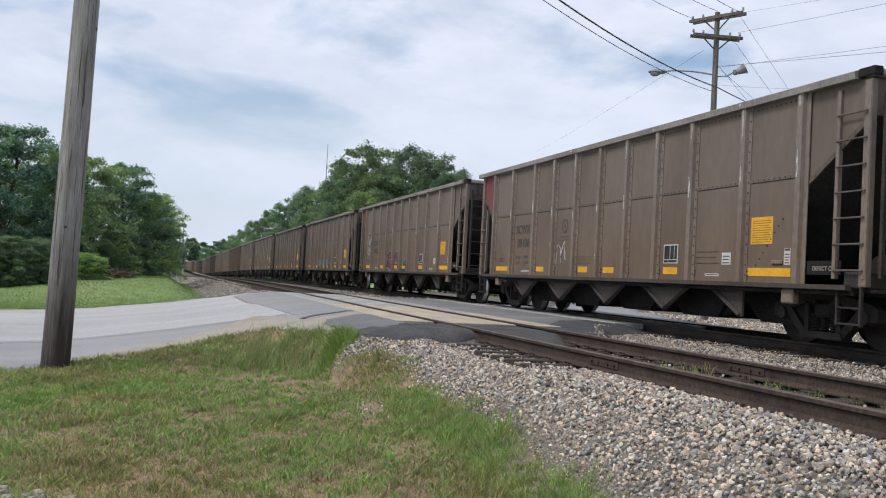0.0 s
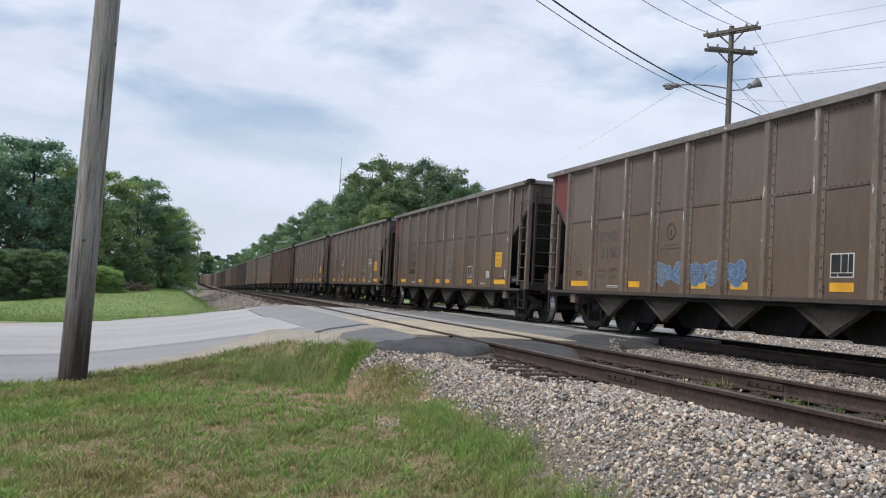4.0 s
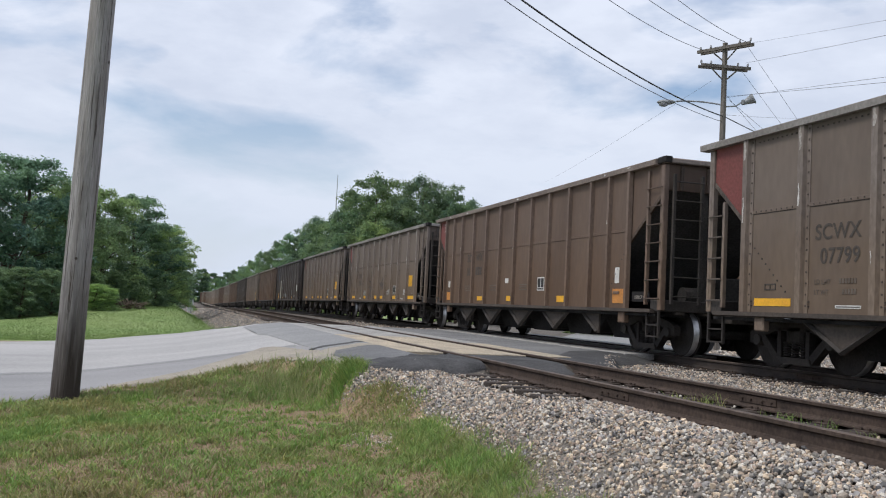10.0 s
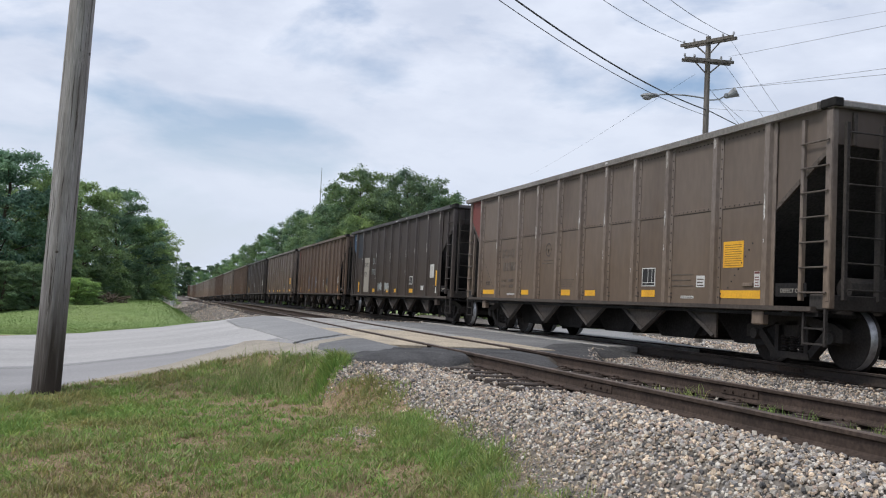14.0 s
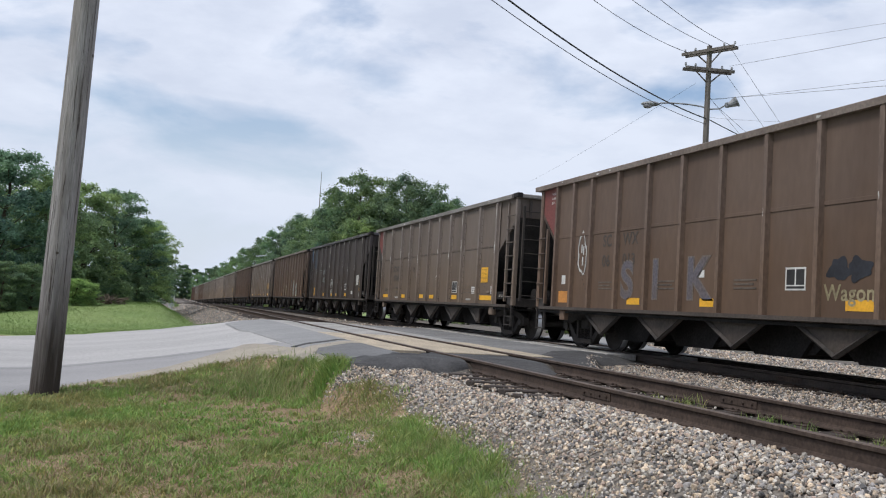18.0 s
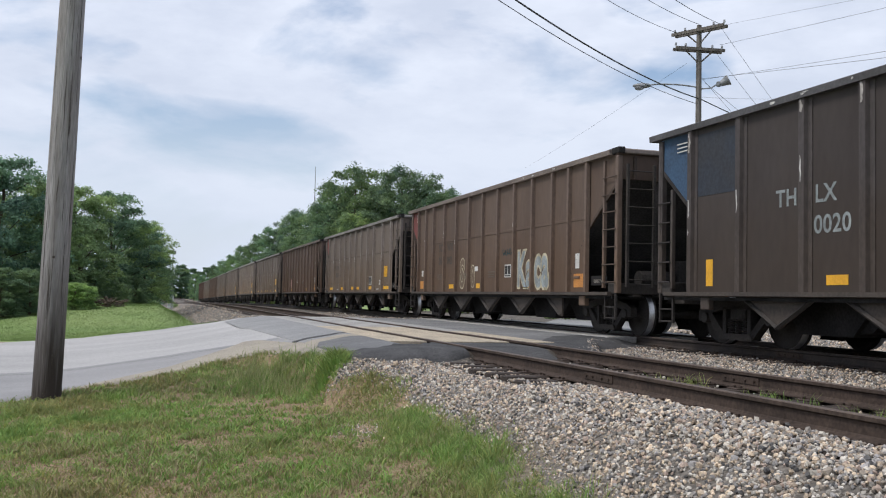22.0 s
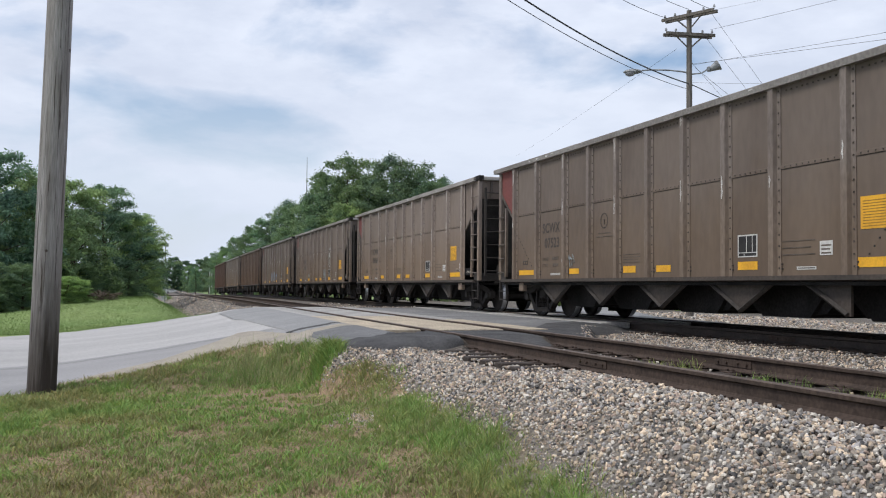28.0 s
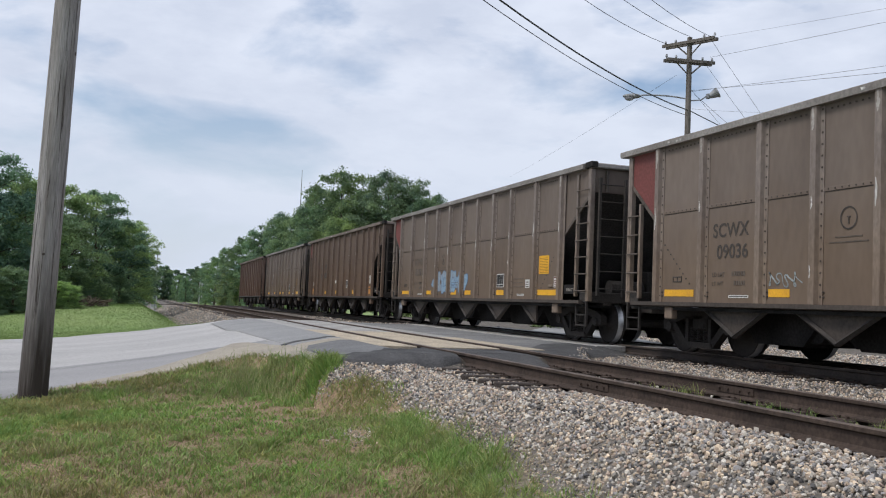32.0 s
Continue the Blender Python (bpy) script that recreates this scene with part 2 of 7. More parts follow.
M = {
    "car": mat("weathered_car_paint", (0.18, 0.139, 0.109), 0.72, 0, 0.7, 0.07, 9, 0.05, (0.132, 0.099, 0.077), tint=True, stretch=(1, 1, 0.35), spec=0.3),
    "rib": mat("rib_paint", (0.222, 0.178, 0.146), 0.7, 0, 1.5, 0.18, 20, 0.05, (0.165, 0.128, 0.104), tint=True, stretch=(1, 1, 0.4)),
    "cap": mat("top_chord_paint", (0.30, 0.278, 0.262), 0.65, 0, 1.2, 0.22, 18, 0.05, (0.205, 0.183, 0.168), tint=True),
    "worn": mat("bare_worn_metal", (0.62, 0.6, 0.57), 0.5, 0.1, 6, 0.3, 30, 0.05, (0.42, 0.4, 0.37)),
    "dull": mat("thin_worn_paint", (0.40, 0.37, 0.34), 0.6, 0, 6, 0.25, 30, 0.05, (0.26, 0.23, 0.2)),
    "orange": mat("faded_orange_reflector", (0.55, 0.24, 0.06), 0.6, 0, 3, 0.2, 30, 0.02, (0.42, 0.17, 0.05)),
    "red": mat("faded_red_paint", (0.18, 0.052, 0.047), 0.7, 0, 1.3, 0.2, 20, 0.04, (0.15, 0.05, 0.044)),
    "blue": mat("faded_blue_paint", (0.045, 0.09, 0.16), 0.7, 0, 1.3, 0.2, 20, 0.04, (0.035, 0.06, 0.1)),
    "navy": mat("faded_navy_paint", (0.031, 0.037, 0.05), 0.7, 0, 1.3, 0.2, 20, 0.04, (0.036, 0.036, 0.04)),
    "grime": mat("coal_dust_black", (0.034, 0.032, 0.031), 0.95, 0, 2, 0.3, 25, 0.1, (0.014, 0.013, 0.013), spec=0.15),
    # nearly black: coal dust, plus the shade under the car put into the colour
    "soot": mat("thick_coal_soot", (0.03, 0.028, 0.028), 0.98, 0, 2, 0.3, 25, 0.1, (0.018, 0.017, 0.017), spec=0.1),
    "rivet": mat("rusty_rivet", (0.078, 0.062, 0.052), 0.85, 0, 2, 0.3, 25, 0.1, (0.055, 0.045, 0.038)),
    "post": mat("sooty_end_steel", (0.135, 0.11, 0.094), 0.85, 0, 2, 0.3, 25, 0.1, (0.075, 0.063, 0.055), tint=True),
    "slope": mat("sooty_slope_sheet", (0.08, 0.076, 0.078), 0.9, 0, 1.2, 0.3, 25, 0.1, (0.045, 0.043, 0.044), spec=0.2),
    "under": mat("dark_underframe", (0.05, 0.042, 0.037), 0.75, 0, 2, 0.3, 25, 0.12, (0.025, 0.022, 0.02)),
    "chute": mat("hopper_chute_paint", (0.075, 0.06, 0.05), 0.75, 0, 1.6, 0.25, 20, 0.08, (0.05, 0.041, 0.036)),
    "truck": mat("rusty_truck_steel", (0.036, 0.031, 0.028), 0.8, 0.0, 3, 0.3, 30, 0.15, (0.022, 0.019, 0.018), spec=0.25),
    "tread": mat("polished_tread", (0.42, 0.42, 0.43), 0.35, 0.8, 6, 0.1, 40, 0.02),
    "yellow": mat("yellow_reflector", (0.80, 0.42, 0.03), 0.5, 0, 3, 0.1, 30, 0.02, (0.66, 0.33, 0.03)),
    "white": mat("white_marking", (0.62, 0.61, 0.58), 0.6, 0, 5, 0.15, 40, 0.02, (0.5, 0.48, 0.45)),
    "black": mat("black_marking", (0.035, 0.033, 0.032), 0.6, 0, 5, 0.15, 40, 0.02),
    "ink": mat("faded_dark_lettering", (0.055, 0.046, 0.04), 0.7, 0, 6, 0.3, 40, 0.02, (0.075, 0.061, 0.051)),
    "faint": mat("very_faded_lettering", (0.13, 0.103, 0.083), 0.7, 0, 6, 0.2, 40, 0.0),
    "patch": mat("grey_primer_patch", (0.34, 0.31, 0.268), 0.7, 0, 0.9, 0.06, 14, 0.03, (0.295, 0.265, 0.225)),
    "rail": mat("rusty_rail", (0.07, 0.05, 0.04), 0.8, 0.0, 3, 0.3, 30, 0.15, (0.045, 0.033, 0.027), spec=0.2),
    # rail colour darkened to stand for the shadow of the train
    "rail_shaded": mat("oily_dark_rail", (0.052, 0.039, 0.032), 0.7, 0.1, 3, 0.3, 30, 0.15, (0.03, 0.024, 0.021)),
    "railtop": mat("railhead_dull_steel", (0.15, 0.115, 0.095), 0.6, 0.2, 3, 0.2, 40, 0.05, spec=0.2),
    "tie": mat("weathered_tie", (0.066, 0.05, 0.041), 0.9, 0, 4, 0.35, 30, 0.4, (0.034, 0.027, 0.023), stretch=(0.3, 1, 1)),
    "stone": mat("ballast_stone", (0.465, 0.435, 0.40), 0.85, 0, 3, 0.22, 60, 0.25, (0.37, 0.345, 0.315), island=0.5),
    # bed kept dark so its colour paints the shaded gaps between stones
    "bed": mat("ballast_bed", (0.16, 0.14, 0.12), 0.95, 0, 1.2, 0.6, 24, 1.0, (0.09, 0.08, 0.069)),
    "soil": mat("lawn_soil", (0.235, 0.165, 0.1), 0.95, 0, 0.9, 0.4, 22, 0.7, (0.28, 0.195, 0.12)),
    "field": mat("mown_field", (0.175, 0.25, 0.08), 0.95, 0, 0.25, 0.4, 9, 0.3, (0.215, 0.275, 0.1)),
    "blade": mat("grass_blade", (0.215, 0.33, 0.095), 0.7, 0, 0.8, 0.2, 3, 0, (0.285, 0.295, 0.12), island=0.2),
    "road": mat("pale_worn_road", (0.42, 0.405, 0.395), 0.9, 0, 0.5, 0.2, 45, 0.3, (0.33, 0.32, 0.312), stretch=(0.35, 1, 1)),
    "shoulder": mat("grey_road_edge", (0.31, 0.30, 0.30), 0.9, 0, 0.6, 0.14, 60, 0.3, (0.25, 0.245, 0.245), stretch=(0.35, 1, 1)),
    "asphalt": mat("grey_asphalt", (0.275, 0.272, 0.268), 0.92, 0, 0.9, 0.25, 50, 0.4, (0.23, 0.228, 0.228), stretch=(0.5, 1, 1)),
    "asphalt_old": mat("worn_dark_asphalt", (0.21, 0.207, 0.205), 0.92, 0, 0.9, 0.3, 50, 0.5, (0.13, 0.129, 0.13), stretch=(0.5, 1, 1)),
    "tar": mat("dark_asphalt_patch", (0.085, 0.083, 0.084), 0.92, 0, 1.8, 0.4, 40, 0.8, (0.042, 0.041, 0.042)),
    "straw": mat("dry_grass", (0.335, 0.285, 0.16), 0.8, 0, 1.2, 0.2, 5, 0, (0.27, 0.215, 0.12), island=0.2),
    # dirt in the near track; in the far one it paints the train's shade
    "fouled_shaded": mat("dark_fouled_ballast", (0.08, 0.066, 0.053), 0.95, 0, 1.8, 0.5, 26, 1.0, (0.042, 0.036, 0.031)),
    "wisp": mat("seeding_grass", (0.36, 0.37, 0.17), 0.75, 0, 0.8, 0.25, 3, 0, (0.25, 0.33, 0.12), island=0.25),
    "lawn_blade": mat("mown_blade", (0.155, 0.24, 0.072), 0.75, 0, 0.25, 0.4, 3, 0, (0.2, 0.265, 0.09), island=0.08),
    "dirt": mat("bare_dirt", (0.20, 0.165, 0.125), 0.95, 0, 1.6, 0.5, 30, 0.9, (0.11, 0.093, 0.077)),
    "rubble": mat("pale_rubble", (0.40, 0.365, 0.31), 0.9, 0, 9, 0.25, 60, 0.5, (0.27, 0.235, 0.19)),
    "apron": mat("sandy_apron", (0.35, 0.31, 0.25), 0.95, 0, 1.3, 0.3, 40, 0.5, (0.25, 0.225, 0.19)),
    "panel2": mat("grey_crossing_panel", (0.37, 0.355, 0.335), 0.9, 0, 2.2, 0.25, 30, 0.3, (0.25, 0.24, 0.225), stretch=(1, 0.4, 1)),
    "panel": mat("tan_crossing_panel", (0.48, 0.4, 0.295), 0.9, 0, 2.6, 0.3, 30, 0.4, (0.32, 0.275, 0.215), stretch=(1, 0.4, 1)),
    "pole": mat("weathered_pole_wood", (0.33, 0.312, 0.303), 0.9, 0, 1.9, 0.25, 11, 0.9, (0.215, 0.195, 0.182), stretch=(7, 7, 0.45)),
    "knot": mat("dark_knot_wood", (0.085, 0.07, 0.06), 0.95, 0, 9, 0.3, 40, 0.3, (0.05, 0.042, 0.036)),
    "pole2": mat("dark_pole_wood", (0.19, 0.17, 0.152), 0.9, 0, 3.0, 0.3, 16, 0.3, (0.08, 0.07, 0.06), stretch=(5, 5, 0.3)),
    "wire": mat("cable_black", (0.06, 0.06, 0.066), 0.6, 0, 3, 0.1, 20, 0),
    "lamp": mat("lamp_grey_metal", (0.32, 0.33, 0.34), 0.5, 0.3, 4, 0.1, 20, 0.02),
    "insul": mat("insulator_grey", (0.4, 0.4, 0.42), 0.35, 0, 4, 0.1, 20, 0.0),
    "bark": mat("tree_bark", (0.13, 0.10, 0.075), 0.95, 0, 3, 0.35, 20, 0.5, (0.07, 0.055, 0.045), stretch=(3, 3, 0.6)),
    "leaf": mat("tree_leaf", (0.20, 0.275, 0.115), 0.6, 0, 0.45, 0.25, 3, 0, (0.095, 0.155, 0.10), island=0.25, tint=True),
    "signal": mat("white_signal_paint", (0.6, 0.62, 0.6), 0.6, 0, 2, 0.1, 20, 0.02),
}


def colour_islands(m, colours):
    """Gives each loose piece of a mesh one of several colours."""
    nt = m.node_tree
    ramp, geo, mixc = nt.nodes.new("ShaderNodeValToRGB"), nt.nodes.new("ShaderNodeNewGeometry"), nt.nodes.new("ShaderNodeVectorMath")
    e = ramp.color_ramp.elements
    ramp.color_ramp.interpolation = "CONSTANT"
    while len(e) < len(colours):
        e.new(0.5)
    for i, c in enumerate(colours):
        e[i].position, e[i].color = i / len(colours), (*c, 1)
    mixc.operation = "MULTIPLY"
    b = nt.nodes["Principled BSDF"]
    old = b.inputs["Base Color"].links[0].from_socket
    nt.links.new(geo.outputs["Random Per Island"], ramp.inputs[0])
    nt.links.new(old, mixc.inputs[0])
    nt.links.new(ramp.outputs["Color"], mixc.inputs[1])
    nt.links.new(mixc.outputs[0], b.inputs["Base Color"])


colour_islands(M["stone"], [(0.42, 0.43, 0.46), (1.0, 0.97, 0.92), (1.2, 1.17, 1.12), (1.1, 0.92, 0.76), (0.72, 0.72, 0.74), (1.0, 0.82, 0.73), (1.42, 1.39, 1.33), (0.62, 0.56, 0.5), (1.05, 1.02, 0.96), (0.85, 0.72, 0.58), (1.2, 1.02, 0.82), (0.55, 0.55, 0.58)])
colour_islands(M["blade"], [(1.0, 1.0, 1.0), (0.9, 0.97, 0.88), (1.15, 1.05, 0.95), (0.85, 0.92, 0.8), (1.28, 1.08, 1.0), (0.97, 1.03, 0.95)])


def grey_upper_sides(m):
    """Tints the paint warm brown low down and greyer higher up, with a noisy transition."""
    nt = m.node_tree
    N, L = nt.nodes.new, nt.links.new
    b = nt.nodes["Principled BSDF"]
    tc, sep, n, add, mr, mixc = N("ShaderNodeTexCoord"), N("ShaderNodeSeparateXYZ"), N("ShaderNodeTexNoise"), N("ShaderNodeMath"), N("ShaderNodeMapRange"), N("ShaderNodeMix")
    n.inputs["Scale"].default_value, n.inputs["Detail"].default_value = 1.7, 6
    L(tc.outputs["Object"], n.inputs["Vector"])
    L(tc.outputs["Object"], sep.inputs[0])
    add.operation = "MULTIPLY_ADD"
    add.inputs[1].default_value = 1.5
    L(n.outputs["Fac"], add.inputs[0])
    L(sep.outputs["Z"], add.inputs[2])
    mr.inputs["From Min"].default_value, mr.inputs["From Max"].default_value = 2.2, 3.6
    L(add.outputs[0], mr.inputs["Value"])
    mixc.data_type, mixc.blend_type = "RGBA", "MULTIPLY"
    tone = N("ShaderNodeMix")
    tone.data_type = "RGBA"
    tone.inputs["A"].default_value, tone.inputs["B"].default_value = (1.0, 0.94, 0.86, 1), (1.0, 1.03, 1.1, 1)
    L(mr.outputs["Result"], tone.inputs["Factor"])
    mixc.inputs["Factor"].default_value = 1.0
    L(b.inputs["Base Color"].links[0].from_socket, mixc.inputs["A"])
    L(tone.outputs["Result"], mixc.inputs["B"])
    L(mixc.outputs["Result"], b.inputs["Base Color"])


grey_upper_sides(M["car"])
grey_upper_sides(M["rib"])


def let_light_through(m, share):
    """Thin leaves pass part of the light on."""
    nt = m.node_tree
    out, b = nt.nodes["Material Output"], nt.nodes["Principled BSDF"]
    tr, mixs = nt.nodes.new("ShaderNodeBsdfTranslucent"), nt.nodes.new("ShaderNodeMixShader")
    mixs.inputs[0].default_value = share
    nt.links.new(b.inputs["Base Color"].links[0].from_socket, tr.inputs["Color"])
    nt.links.new(b.outputs[0], mixs.inputs[1])
    nt.links.new(tr.outputs[0], mixs.inputs[2])
    nt.links.new(mixs.outputs[0], out.inputs["Surface"])


let_light_through(M["leaf"], 0.45)
let_light_through(M["blade"], 0.3)
let_light_through(M["wisp"], 0.3)
let_light_through(M["lawn_blade"], 0.3)


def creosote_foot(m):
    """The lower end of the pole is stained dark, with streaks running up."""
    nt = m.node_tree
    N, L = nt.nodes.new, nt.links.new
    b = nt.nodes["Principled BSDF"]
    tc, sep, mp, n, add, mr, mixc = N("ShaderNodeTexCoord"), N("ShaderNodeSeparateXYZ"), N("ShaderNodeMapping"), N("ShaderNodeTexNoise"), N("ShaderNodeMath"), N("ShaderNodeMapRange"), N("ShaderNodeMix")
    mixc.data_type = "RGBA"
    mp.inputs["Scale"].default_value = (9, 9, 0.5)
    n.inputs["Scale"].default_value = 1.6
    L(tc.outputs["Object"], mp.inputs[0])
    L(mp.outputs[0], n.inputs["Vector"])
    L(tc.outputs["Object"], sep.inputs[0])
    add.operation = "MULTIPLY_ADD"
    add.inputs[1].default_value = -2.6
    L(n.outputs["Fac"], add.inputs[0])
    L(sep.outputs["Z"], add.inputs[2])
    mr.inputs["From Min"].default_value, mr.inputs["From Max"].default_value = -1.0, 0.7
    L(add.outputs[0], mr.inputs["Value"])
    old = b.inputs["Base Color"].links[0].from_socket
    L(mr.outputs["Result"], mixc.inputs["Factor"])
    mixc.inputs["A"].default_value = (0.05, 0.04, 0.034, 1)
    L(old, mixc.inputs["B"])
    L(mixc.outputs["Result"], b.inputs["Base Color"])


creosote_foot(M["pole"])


def ramp_ends(m, a, b):
    r = [n for n in m.node_tree.nodes if n.type == "VALTORGB"][0].color_ramp.elements
    r[0].position, r[1].position = a, b


ramp_ends(M["blade"], 0.36, 0.54)


# ---- building helpers ----
def part(name, bm, material, parent, label=""):
    """Links a bmesh as one mesh object under a thing or a part."""
    me = bpy.data.meshes.new(name)
    bm.normal_update()
    bm.to_mesh(me)
    bm.free()
    for one in (material if isinstance(material, (list, tuple)) else [material]):
        me.materials.append(one)
    return child(name, me, parent, label)


def child(name, me, parent, label=""):
    ob = new(name, me)
    if parent:
        ob.parent = parent
    if label:
        ob["label"] = label
    return ob


def mesh_of(name, verts, faces, material, smooth=False):
    me = bpy.data.meshes.new(name)
    me.from_pydata([tuple(v) for v in verts], [], faces)
    for one in (material if isinstance(material, (list, tuple)) else [material]):
        me.materials.append(one)
    if smooth:
        me.polygons.foreach_set("use_smooth", [True] * len(me.polygons))
    me.update()
    return me


def tri_mesh(name, verts, tris, material):
    """A large triangle mesh from arrays."""
    me = bpy.data.meshes.new(name)
    verts, tris = np.asarray(verts, np.float32), np.asarray(tris, np.int32)
    me.vertices.add(len(verts))
    me.vertices.foreach_set("co", verts.ravel())
    me.loops.add(tris.size)
    me.loops.foreach_set("vertex_index", tris.ravel())
    me.polygons.add(len(tris))
    me.polygons.foreach_set("loop_start", np.arange(0, tris.size, 3, dtype=np.int32))
    me.materials.append(material)
    me.polygons.foreach_set("use_smooth", np.zeros(len(tris), bool))
    me.update(calc_edges=True)
    return me


def box(bm, x0, x1, y0, y1, z0, z1, bevel=0.0, mi=0):
    a, b, c = (x0 + x1) / 2, (y0 + y1) / 2, (z0 + z1) / 2
    m = Matrix.Translation((a, b, c)) @ Matrix.Diagonal((abs(x1 - x0), abs(y1 - y0), abs(z1 - z0), 1))
    r = bmesh.ops.create_cube(bm, size=1, matrix=m)
    faces = {f for v in r["verts"] for f in v.link_faces}
    if mi:
        for f in faces:
            f.material_index = mi
    if bevel:
        edges = {e for v in r["verts"] for e in v.link_edges}
        bmesh.ops.bevel(bm, geom=list(edges), offset=bevel, segments=1, affect="EDGES")


def prism(bm, pts, x0, x1, axis="x"):
    """A flat polygon pulled out along an axis; pts are the other two coordinates in order."""
    def at(p, d):
        return {"x": (d, p[0], p[1]), "y": (p[0], d, p[1]), "z": (p[0], p[1], d)}[axis]
    a = [bm.verts.new(at(p, x0)) for p in pts]
    b = [bm.verts.new(at(p, x1)) for p in pts]
    n = len(pts)
    bm.faces.new(a)
    bm.faces.new(b[::-1])
    for i in range(n):
        bm.faces.new((a[i], b[i], b[(i + 1) % n], a[(i + 1) % n]))
    bmesh.ops.recalc_face_normals(bm, faces=bm.faces)


def rod(bm, p, q, r0, r1=None, seg=8):
    p, q = Vector(p), Vector(q)
    d = q - p
    m = Matrix.Translation((p + q) / 2) @ d.to_track_quat("Z", "Y").to_matrix().to_4x4()
    bmesh.ops.create_cone(bm, cap_ends=True, segments=seg, radius1=r0, radius2=r0 if r1 is None else r1, depth=d.length, matrix=m)


def empty(name, m=None):
    ob = new(name)
    ob.empty_display_size = 0.2
    if m is not None:
        ob.matrix_basis = m
    return ob


def smoothstep(a, b, x):
    t = np.clip((np.asarray(x, float) - a) / (b - a), 0, 1)
    return t * t * (3 - 2 * t)


# ---- lie of the land ----
T1, T2, GAUGE = 5.27, 10.57, 1.505
X_OFF = [-400, -60, -20, -5, -2, -1.2, 0.4, 1.5, 2.3, 2.9, 3.3, 3.65, 7.0, 7.7, 8.5, 9.2, 12.2, 13.2, 15, 60, 400]
Z_OFF = [-1.1, -1.0, -0.95, -0.9, -0.84, -0.8, -0.79, -0.78, -0.74, -0.58, -0.36, -0.22, -0.21, -0.25, -0.26, -0.21, -0.2, -0.45, -0.55, -0.6, -0.8]
X_ON = [-400, -60, -20, -5, -2, -1.2, 0.4, 2.0, 2.8, 3.5, 4.2, 12.8, 15, 60, 400]
Z_ON = [-1.1, -1.0, -0.95, -0.9, -0.85, -0.78, -0.58, -0.31, -0.14, -0.06, -0.065, -0.065, -0.2, -0.5, -0.8]


def fall(y):
    """How far the line has dropped behind its crest."""
    y = np.asarray(y, float)
    a = np.clip(y - 35, 0, 85)
    return -8e-5 * a * a - 0.0136 * np.clip(y - 120, 0, 100)


def lumps(x, y):
    """Uneven turf on the near side of the road."""
    b = 0.03 * np.sin(x * 1.7 + 0.6 * y) * np.sin(y * 1.3 - 0.5 * x) + 0.015 * np.sin(3.1 * x + 1.2) * np.sin(2.7 * y)
    return b * (1 - smoothstep(2.0, 2.5, x)) * (1 - smoothstep(11.5, 13.5, y)) * smoothstep(-10, -6, y)


def rise(x, y):
    """The lawn across the road climbs to the trees."""
    return 0.75 * smoothstep(35, 50, y) * smoothstep(-8.5, -4.5, x) * (1 - smoothstep(0.3, 2.0, x)) * (1 - smoothstep(75, 100, y))


def ground_z(x, y):
    edge = road_near(x)
    on = smoothstep(edge - np.interp(x, [1.6, 2.4, 3.2, 3.8], [2.4, 3.0, 2.4, 0.8]), edge - 0.1, y) * (1 - smoothstep(32.5, 35, y))
    dug = 0.03 * smoothstep(8.3, 9.6, y) * (1 - smoothstep(12.2, 12.9, y)) * smoothstep(2.4, 3.4, x) * (1 - smoothstep(4.3, 4.7, x))
    return np.interp(x, X_OFF, Z_OFF) * (1 - on) + np.interp(x, X_ON, Z_ON) * on + fall(y) - dug + lumps(x, y) + rise(x, y)


def verge(y):
    """Where the grass ends and the stones begin."""
    return np.interp(y, [0, 5, 7, 8, 11, 11.8, 12.4, 13.2, 13.8, 14.5, 15.2, 30], [2.55, 2.6, 2.82, 2.85, 3.0, 2.94, 2.4, 2.34, 2.6, 2.5, 2.1, 1.9])


def road_near(x):
    return np.interp(x, [-60, -14, -1.78, 0.43, 1.9, 2.2, 2.5, 2.8, 4.2, 6.9, 7.6, 8.4, 13, 20, 60], [-30, 4.8, 13.75, 15.3, 16.4, 15.6, 13.7, 13.1, 13.05, 13.9, 15.4, 17.0, 20.5, 36.0, 110])


def road_far(x):
    return np.interp(x, [-60, -20, -3.9, -1, 1.2, 2.4, 3.6, 13, 20, 60], [16, 23, 29.5, 33.2, 32.6, 31.6, 31.2, 32.5, 46, 122])


def bald(x, y):
    """A spot in the turf where stones lie bare."""
    return np.exp(-((x - 2.2) ** 2 / 0.06 + (y - 9.9) ** 2 / 0.25))


def sheet(name, xs, ys, zfun, material, pick=None):
    X, Y = np.meshgrid(xs, ys, indexing="ij")
    Z = zfun(X, Y)
    V = np.stack([X, Y, Z], -1).reshape(-1, 3)
    n = len(ys)
    faces = [(i * n + j, (i + 1) * n + j, (i + 1) * n + j + 1, i * n + j + 1) for i in range(len(xs) - 1) for j in range(n - 1)]
    me = mesh_of(name, V, faces, material, smooth=True)
    if pick:
        me.polygons.foreach_set("material_index", [pick(*p.center[:2]) for p in me.polygons])
    return me


